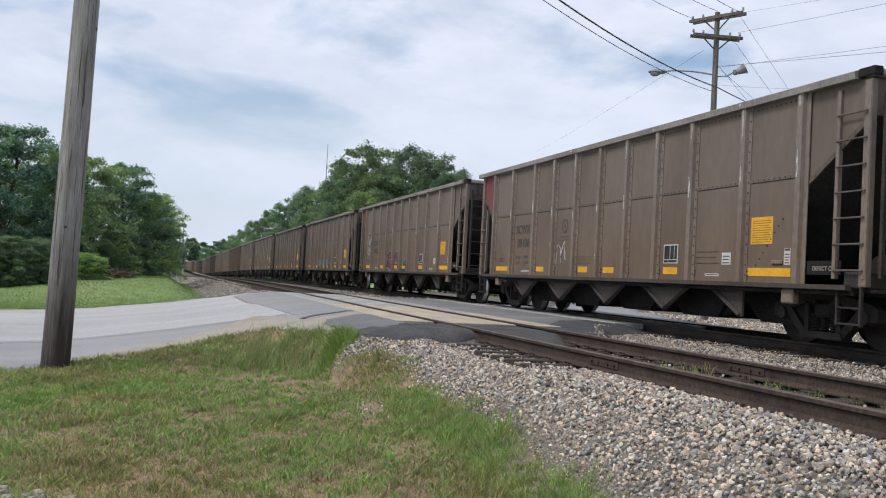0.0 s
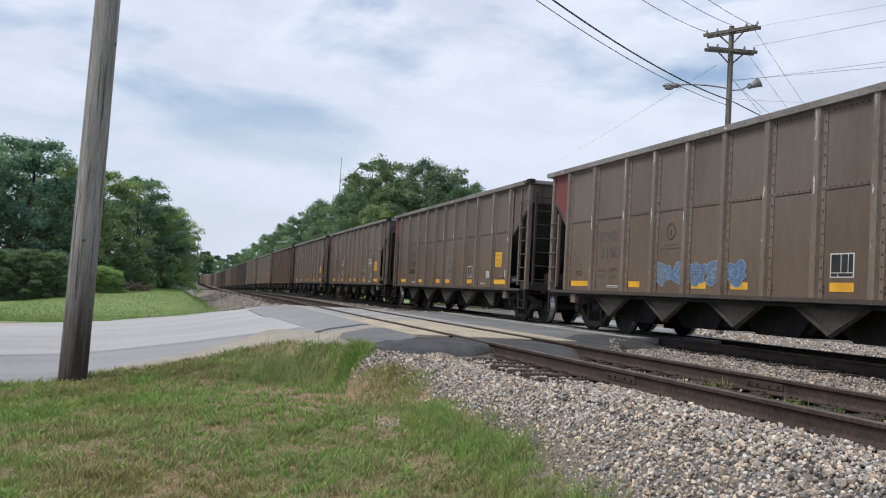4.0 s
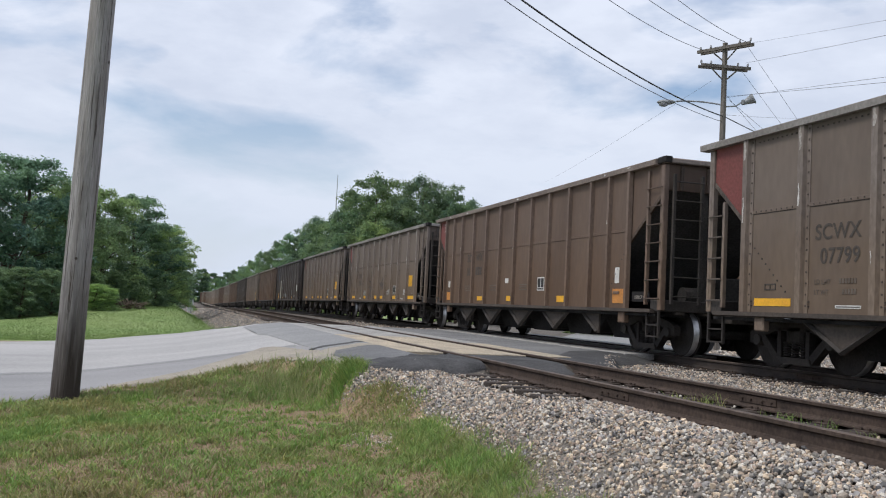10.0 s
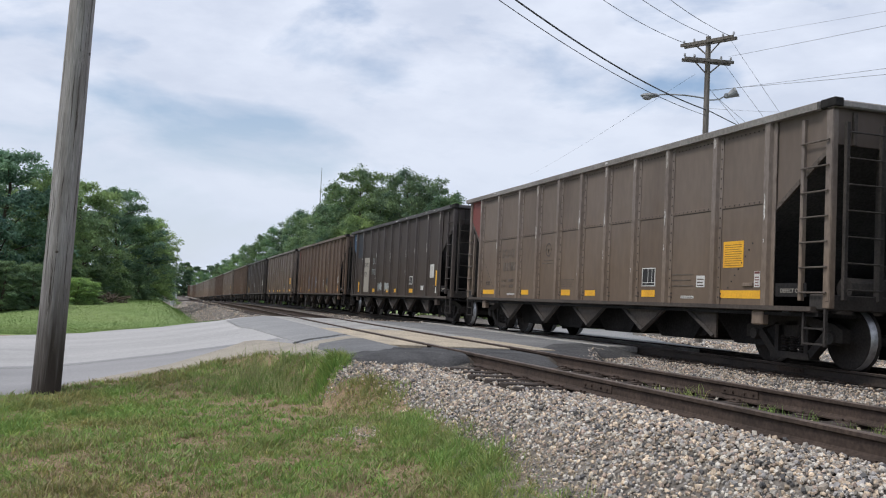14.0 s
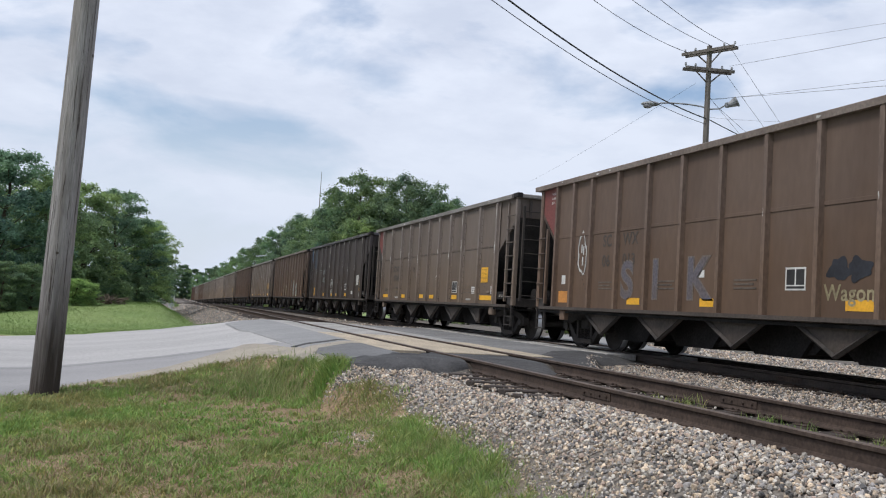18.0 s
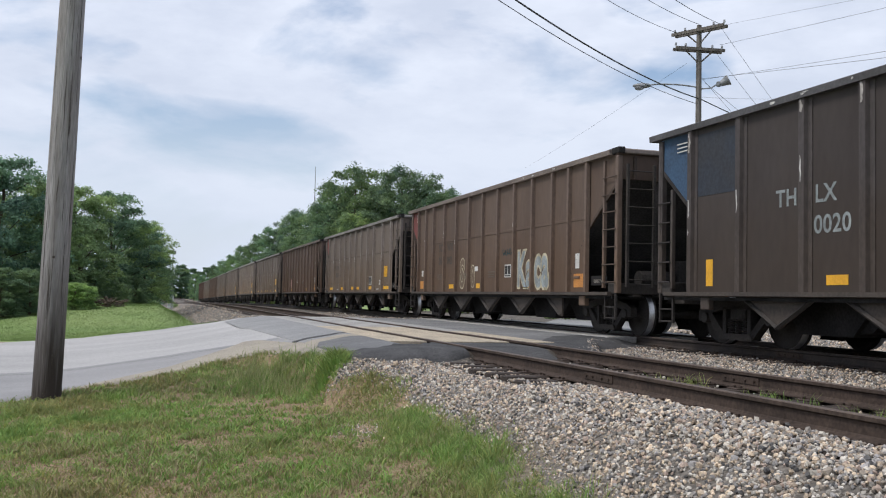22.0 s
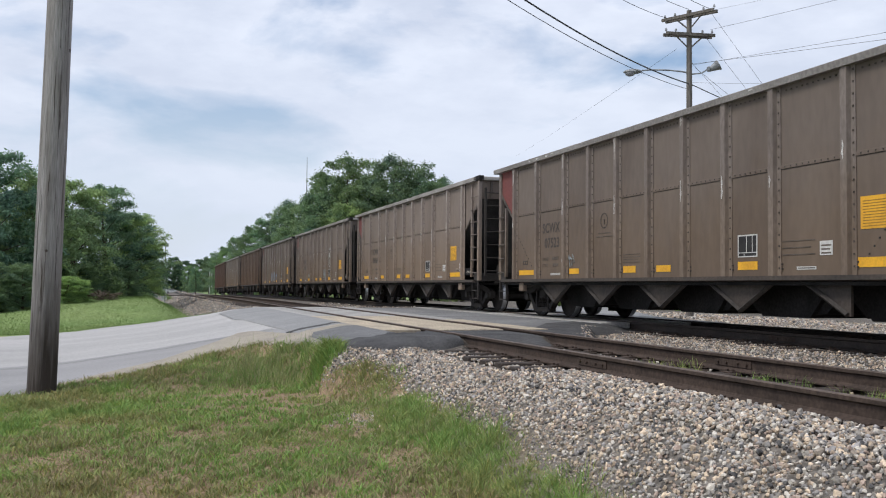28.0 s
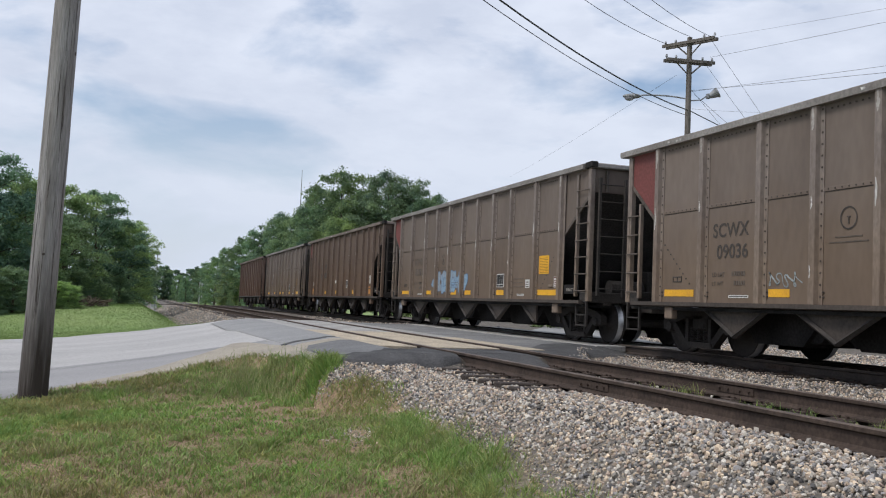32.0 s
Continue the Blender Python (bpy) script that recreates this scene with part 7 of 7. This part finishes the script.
# ---- ballast, grass ----
def build_ballast():
    rng = np.random.default_rng(2)
    bm = bmesh.new()
    bmesh.ops.create_icosphere(bm, subdivisions=1, radius=1)
    bm.verts.ensure_lookup_table()
    base = np.array([v.co[:] for v in bm.verts])
    tris = np.array([[v.index for v in f.verts] for f in bm.faces])
    bm.free()
    P = []

    def scatter(x0, x1, y0, y1, per):
        n = int((x1 - x0) * (y1 - y0) * per)
        x, y = rng.uniform(x0, x1, n), rng.uniform(y0, y1, n)
        P.append(np.stack([x, y], 1))
    scatter(1.9, 4.45, 2.2, 9.0, 1450)
    scatter(1.8, 4.45, 9.0, 11.5, 1350)
    scatter(1.8, 4.45, 11.5, 13.6, 1900)
    scatter(1.7, 2.7, 13.6, 16.0, 900)
    scatter(2.4, 4.45, -9.0, 2.2, 220)
    scatter(4.6, 9.7, -9.0, 2.2, 90)
    scatter(4.6, 5.95, 2.2, 13.3, 420)
    scatter(6.1, 9.75, 4.0, 17.0, 420)
    scatter(11.4, 14.5, 8.0, 17.0, 120)
    scatter(13.0, 26.0, 12.0, 42.0, 42)
    scatter(9.9, 11.3, 8.0, 17.0, 100)
    scatter(1.9, 4.4, 31.8, 60, 60)
    scatter(1.9, 4.4, 60, 130, 14)
    scatter(6.1, 9.7, 31.8, 50, 40)
    P = np.concatenate(P)
    x, y = P[:, 0], P[:, 1]
    edge = verge(y) + 0.04
    keep = (x > edge + rng.normal(0, 0.16, len(x))) | (rng.uniform(size=len(x)) < 1.4 * bald(x, y))
    keep &= ~((y > road_near(x) - 0.02) & (y < road_far(x) + 0.1) & (x > 2.3))
    rows = np.array(TIE_ROWS[T1])
    on_tie = np.min(np.abs(y[:, None] - rows[None]), axis=1) < 0.085
    intrack = (np.abs(x - T1) < 1.45)
    keep &= ~(intrack & (rng.uniform(size=len(x)) < np.where(np.abs(x - T1) < 0.75, 0.84, np.where(y > 9.3, np.where(on_tie, 0.93, 0.25), 0.1))))
    x, y, on_tie = x[keep], y[keep], on_tie[keep]
    n = len(x)
    size = 0.0168 * np.exp(rng.normal(0, 0.27, n)) * np.where(y > 60, 2.2, np.where(y > 30, 1.4, 1)) * np.where(x > 13, 2.2, 1)
    size = np.clip(size, 0.011, 0.09) * np.clip(np.where(y > 9, 0.85, 0.55) + 1.2 * (x - verge(y)), 0.6, 1)
    z = ground_z(x, y) + size * rng.uniform(-0.1, 0.8, n)
    z = np.where((np.abs(x - T1) < np.where(y > 9.3, 1.35, 0.98)), np.minimum(z, -0.172 + 0.45 * size), z)
    z = np.where((np.abs(x - T1) < 1.35) & (x < T1 - 0.8) & (y > 9.3) & ~on_tie, -0.218 + 0.6 * size * rng.uniform(0, 1, n), z)
    z += 0.045 * smoothstep(3.5, 3.95, x) * (x < 4.4) * (1 - smoothstep(8.6, 9.8, y))
    shapes = base[None] * rng.uniform(0.55, 1.25, (40, 1, 3)) * (1 + rng.normal(0, 0.26, (40, len(base), 1)))
    shapes = np.clip(shapes, -rng.uniform(0.5, 0.9, (40, 1, 3)), rng.uniform(0.5, 0.9, (40, 1, 3)))
    pick = rng.integers(0, 40, n)
    q = rng.normal(size=(n, 4))
    q /= np.linalg.norm(q, axis=1)[:, None]
    a, b, c, d = q.T
    R = np.stack([1 - 2 * (c * c + d * d), 2 * (b * c - a * d), 2 * (b * d + a * c), 2 * (b * c + a * d), 1 - 2 * (b * b + d * d), 2 * (c * d - a * b), 2 * (b * d - a * c), 2 * (c * d + a * b), 1 - 2 * (b * b + c * c)], 1).reshape(n, 3, 3)
    V = np.einsum("nij,nkj->nki", R, shapes[pick]) * size[:, None, None] + np.stack([x, y, z], 1)[:, None, :]
    T = tris[None] + (np.arange(n) * len(base))[:, None, None]
    o = new("ballast", tri_mesh("ballast", V.reshape(-1, 3), T.reshape(-1, 3), M["stone"]))
    tagged(o, "loose grey and tan crushed stone ballast along the tracks", "ballast", kind="stuff")


def blades(rng, x, y, z, h, w, lean):
    n = len(x)
    a = rng.uniform(0, 2 * math.pi, n)
    dx, dy = np.cos(a), np.sin(a)
    b = rng.uniform(0, 2 * math.pi, n)
    l = lean * h * rng.uniform(0.2, 1.0, n)
    bx, by = np.cos(b) * l, np.sin(b) * l
    p = np.stack([x, y, z], 1)
    side = np.stack([dx * w, dy * w, np.zeros(n)], 1)
    mid = p + np.stack([bx * 0.35, by * 0.35, h * 0.6], 1)
    tip = p + np.stack([bx, by, h], 1)
    V = np.stack([p - side, p + side, mid - side * 0.7, mid + side * 0.7, tip], 1).reshape(-1, 3)
    i = np.arange(n)[:, None, None] * 5
    T = (np.array([[0, 1, 3], [0, 3, 2], [2, 3, 4]])[None] + i).reshape(-1, 3)
    return V, T


def build_grass():
    rng = np.random.default_rng(7)

    def wave(x, y, s, k):
        return np.sin(s * x + k) * np.sin(s * 0.83 * y + 2 * k) + 0.6 * np.sin(2.1 * s * x - 1.3 * s * y + k)
    n = 330000
    y = 2.3 + 15.5 * rng.uniform(size=n) ** 1.15
    x = -0.16 * y - 0.8 + (3.25 + 0.16 * y + 0.8) * rng.uniform(size=n)
    edge = verge(y)
    dist = edge - x
    road = road_near(x) - y
    dry = 2.4 * np.exp(-((x - 1.2) ** 2 / 0.7 + (y - 12.2) ** 2 / 1.1)) + 0.8 * np.exp(-((x - 0.95) ** 2 / 0.35 + (y - 5.7) ** 2 / 0.5)) + 0.9 * np.exp(-((x + 0.7) ** 2 / 0.06 + (y - 6.0) ** 2 / 0.1)) - 0.5 * np.exp(-((x + 0.9) ** 2 / 0.8 + (y - 11.5) ** 2 / 2.5)) + 0.4 * np.clip(wave(x, y, 2.2, 1.0), 0, 1)
    keep = (dist > rng.normal(-0.05, 0.13, n)) & (road > rng.normal(0.08, 0.08, n))
    keep &= rng.uniform(size=n) > np.clip(0.94 * np.clip(dry, 0, 1) + 0.9 * bald(x, y), 0, 0.98)
    x, y, dist, road, dry = x[keep], y[keep], dist[keep], road[keep], dry[keep]
    rim = 1.25 * np.exp(-((dist - 0.18) / 0.36) ** 2) * (y < 12.5) * np.clip(1.2 - 0.05 * y, 0.3, 1) * (1 - 0.9 * smoothstep(9.6, 11.0, y))
    tuft = 0.55 * np.exp(-((x - 1.95) ** 2 / 0.12 + (y - 14.9) ** 2 / 0.8)) + 0.7 * np.exp(-((x - 1.2) ** 2 / 0.2 + (y - 14.4) ** 2 / 0.5)) + 0.6 * np.exp(-((x - 2.25) ** 2 / 0.08 + (y - 13.8) ** 2 / 0.6))
    h = (0.047 + 0.03 * np.clip(wave(x, y, 3.7, 0.4), -1, 1) + 0.05 * np.clip(wave(x, y, 5.3, 1.9) - 0.35, 0, 1) + 0.06 * rim + 0.085 * tuft + 0.03 * np.exp(-(road / 0.35) ** 2)) * rng.uniform(0.5, 1.5, len(x))
    h *= 1 - 0.55 * np.clip(dry, 0, 1)
    h = np.clip(h * (0.75 + 0.5 * np.clip(wave(x, y, 17, 0.7), -1, 1.4)) * 0.82, 0.016, 0.7)
    # broad-leaved weeds in low clumps among the blades
    m = 2600
    cy = 2.3 + 13 * rng.uniform(size=m) ** 1.1
    cx = -0.16 * cy - 0.8 + (3.2 + 0.16 * cy + 0.8) * rng.uniform(size=m)
    ok = (cx < verge(cy) - 0.05) & (cy < road_near(cx) - 0.2)
    cx, cy = np.repeat(cx[ok], 16), np.repeat(cy[ok], 16)
    wx, wy = cx + rng.normal(0, 0.045, len(cx)), cy + rng.normal(0, 0.045, len(cx))
    W, U = blades(rng, wx, wy, ground_z(wx, wy), rng.uniform(0.02, 0.075, len(wx)), 0.0045 + 0.0003 * wy, 1.6)
    V, T = blades(rng, x, y, ground_z(x, y) - 0.005, h, 0.0021 + 0.0003 * y, 1.15)
    brown = rng.uniform(size=len(x)) < np.clip(0.2 + 0.75 * dry + 0.15 * np.exp(-(road / 0.2) ** 2) + 0.45 * np.clip(wave(x, y, 1.3, 2.2), 0, 1) + 0.3 * np.clip(wave(x, y, 4.1, 0.3), 0, 1) - 0.6 * rim - 0.7 * tuft - 0.5 * np.exp(-((x + 0.7) ** 2 / 1.2 + (y - 12.0) ** 2 / 3.0)) - 0.8 * np.exp(-((x - 2.4) ** 2 / 0.25 + (y - 12.4) ** 2 / 2.0)), 0, 0.95)
    T = T.reshape(-1, 3, 3)
    D = T[brown].reshape(-1, 3)
    used = np.unique(D)
    o = new("dry_grass", tri_mesh("dry_grass", V[used], np.searchsorted(used, D), M["straw"]))
    tagged(o, "dry straw-brown grass in worn patches", "grass", kind="stuff")
    G = T[~brown].reshape(-1, 3)
    used = np.unique(G)
    V, T = V[used], np.searchsorted(used, G)
    V, T = np.concatenate([V, W]), np.concatenate([T, U + len(V)])
    o = new("grass", tri_mesh("grass", V, T, M["blade"]))
    tagged(o, "short green grass with dry brown patches and taller tufts", "grass", kind="stuff")
    # the same turf behind and beside
    n = 60000
    x, y = rng.uniform(-13, 2.5, n), rng.uniform(-11, 14, n)
    keep = (x < verge(y)) & (y < road_near(x) - 0.1) & ~((y > 2.3) & (x > -0.16 * y - 0.8))
    x, y = x[keep], y[keep]
    A, B = blades(rng, x, y, ground_z(x, y) - 0.005, rng.uniform(0.03, 0.09, len(x)), 0.011, 1.0)
    o = new("turf", tri_mesh("turf", A, B, M["blade"]))
    tagged(o, "short green grass of the verge", "grass", kind="stuff")
    n = 130000
    y = 30.5 + 55 * rng.uniform(size=n) ** 1.5
    x = -0.2 * y - 4 + (6.4 + 0.2 * y) * rng.uniform(size=n)
    keep = (y > road_far(x) + 0.1) & (x < 2.2 + rng.normal(0, 0.15, n))
    x, y = x[keep], y[keep]
    V, T = blades(rng, x, y, ground_z(x, y) - 0.01, rng.uniform(0.025, 0.06, len(x)), 0.008, 0.6)
    o = new("lawn", tri_mesh("lawn", V, T, M["lawn_blade"]))
    tagged(o, "green mown lawn across the road", "lawn", kind="stuff")
    # tall seeding stalks by the road and along the stones
    spots = [(1.7, 14.6, 0.22, 0.4, 0.26, 420), (1.2, 14.2, 0.35, 0.35, 0.14, 420), (2.1, 13.8, 0.16, 0.5, 0.24, 320), (2.2, 12.0, 0.3, 0.8, 0.07, 250), (2.7, 8.6, 0.16, 1.2, 0.1, 900), (2.5, 5.6, 0.16, 0.9, 0.08, 500), (0.6, 13.4, 0.6, 0.5, 0.08, 700)]
    x = np.concatenate([rng.normal(a, c, k) for a, b, c, d, e, k in spots])
    y = np.concatenate([rng.normal(b, d, k) for a, b, c, d, e, k in spots])
    h = np.concatenate([e * rng.uniform(0.5, 1.4, k) for a, b, c, d, e, k in spots])
    keep = (x < verge(y) + 0.1) & (y < road_near(x) - 0.05)
    x, y, h = x[keep], y[keep], h[keep]
    V, T = blades(rng, x, y, ground_z(x, y) - 0.005, h, 0.0016 + 0.00017 * y, 0.75)
    o = new("seeding_grass", tri_mesh("seeding_grass", V, T, M["wisp"]))
    tagged(o, "tall pale seeding grass stalks at the road's edge", "grass", kind="stuff")
    # a leafy clump at the end of the stones
    x, y = rng.normal(2.46, 0.15, 1700), rng.normal(13.0, 0.16, 1700)
    V, T = blades(rng, x, y, ground_z(x, y) - 0.01, 0.24 * rng.uniform(0.3, 1.1, len(x)) * np.exp(-((x - 2.46) ** 2 / 0.1)), 0.007, 1.5)
    o = new("weed_clump", tri_mesh("weed_clump", V, T, M["blade"]))
    tagged(o, "bushy green weeds at the edge of the asphalt", "weeds", kind="stuff")
    # weeds between the rails
    c = rng.uniform([4.75, 3.4], [5.85, 9.2], (34, 2))
    k = rng.integers(0, len(c), 800)
    x, y = c[k, 0] + rng.normal(0, 0.07, len(k)), c[k, 1] + rng.normal(0, 0.1, len(k))
    x = np.clip(x, 4.62, 5.95)
    V, T = blades(rng, x, y, np.full(len(x), -0.19), rng.uniform(0.03, 0.15, len(x)), 0.004, 0.9)
    o = new("weeds", tri_mesh("weeds", V, T, M["blade"]))
    tagged(o, "small green weeds growing between the rails", "weeds", kind="stuff")


def build_edges():
    """Bare dirt with dry stalks where the turf gives way to the stones, and a heap of pale rubble in the grass."""
    rng = np.random.default_rng(12)
    ys = np.arange(1.0, 8.2, 0.12)
    V, F = [], []
    for i, y in enumerate(ys):
        a = float(verge(y)) - 0.3 + 0.08 * noise.noise((y * 1.9, 0.3, 2.0))
        b = float(verge(y)) + 0.16 - 0.02 * y + 0.16 * noise.noise((y * 1.4, 5.1, 0.0)) + 0.07 * noise.noise((y * 6.0, 1.1, 0.0))
        for j in range(5):
            x = a + (b - a) * j / 4
            V.append((x, y, float(ground_z(x, y)) + (0.012 if 0 < j < 4 else -0.01)))
        if i:
            F += [((i - 1) * 5 + j, (i - 1) * 5 + j + 1, i * 5 + j + 1, i * 5 + j) for j in range(4)]
    tagged(new("dirt_edge", mesh_of("dirt_edge", V, F, M["dirt"], True)), "bare brown dirt along the edge of the turf", "dirt", kind="structure")
    n = 3800
    y = rng.uniform(2.0, 9.0, n)
    x = verge(y) + rng.normal(0.12, 0.16, n)
    A, B = blades(rng, x, y, ground_z(x, y) + 0.014, rng.uniform(0.008, 0.03, n), 0.0022, 5.0)
    tagged(new("dry_stalks", tri_mesh("dry_stalks", A, B, M["straw"])), "dry broken stalks lying on the bare dirt", "dry stalks", kind="stuff")
    bm = bmesh.new()
    bmesh.ops.create_icosphere(bm, subdivisions=2, radius=1)
    base = np.array([v.co[:] for v in bm.verts])
    faces = [[v.index for v in f.verts] for f in bm.faces]
    bm.free()
    for i in range(16):
        r = 0.025 + 0.035 * rng.random()
        P = base * rng.uniform(0.7, 1.3, 3) * (1 + rng.normal(0, 0.05, (len(base), 1)))
        P = np.clip(P, -rng.uniform(0.45, 0.8, 3), rng.uniform(0.45, 0.8, 3)) * r
        x, y = (-0.84 + rng.normal(0, 0.1), 6.35 + rng.normal(0, 0.07)) if i < 8 else (-0.6 + rng.normal(0, 0.08), 6.22 + rng.normal(0, 0.07))
        o = new("stone", mesh_of("stone", P, faces, M["rubble"]))
        o.matrix_basis = pose(x, y, float(ground_z(x, y)) + 0.15 * r, 9 * (i % 5) - 20, 7 * (i % 4) - 10, 40 * i)
        tagged(o, "pale chunk of broken rubble lying in the grass", "stone", "rubble in the grass")


build_ballast()
build_grass()
build_edges()


# ---- what moves ----
# how far the train runs ahead (-) of or behind (+) an even gain in speed, in metres
SURGE_T = [0, 1, 2, 3, 6, 7, 8, 9, 10, 11, 12, 13, 14, 17, 18, 19, 20, 21, 22, 23, 24, 25, 28, 29, 30, 31, 32]
SURGE = [-0.14, 0.06, 0.02, 0.06, 0.05, -0.18, 0.07, 0.14, -0.18, 0.1, -0.1, 0.15, -0.09, -0.14, 0.11, -0.2, 0.21, -0.09, 0.22, 0.2, -0.15, 0.26, 0.23, -0.13, 0.03, -0.2, 0.07]


def run(t):
    """How far the train has come since the start."""
    return 9.6428 * t + 0.0107 * t * t - float(np.interp(t, SURGE_T, SURGE))


def lead(k, t):
    """Where the far end of car k stands along the line."""
    return PITCH * k - 8.331 - run(t)


def car_pose(k, t):
    y = lead(k, t)
    a, b = float(fall(y - 1.85)), float(fall(y - BODY + 1.45))
    tilt = math.degrees(math.atan2(a - b, BODY - 3.3))
    return pose(T2, y, a + math.tan(math.radians(tilt)) * 1.85, tilt)


def motions():
    for k, c in CARS.items():
        walk(c, [(t, car_pose(k, t)) for t in [0.5 * i for i in range(65)]])
    # every wheel rolls alike, so the wheelsets share two actions, one for each place in the truck
    rolled = {}
    for c in CARS.values():
        for o in c.children_recursive:
            if o.name.startswith("wheelset"):
                y = round(o.location.y, 2)
                if y not in rolled:
                    walk(o, [(i / 15, pose(0, y, 0.457, math.degrees(run(i / 15) / 0.457))) for i in range(481)])
                    rolled[y] = o.animation_data
                else:
                    o.rotation_mode = "QUATERNION"
                    keys = o.animation_data_create()
                    keys.action = rolled[y].action
                    keys.action_slot = rolled[y].action_slot
    rows = []
    for i in range(33):
        x = 6.5 + 4.24 * (i - 27.5)
        rows.append((float(i), pose(x, 305, float(ground_z(x, 305)) + 0.02)))
    walk(FAR_CAR, rows)


motions()
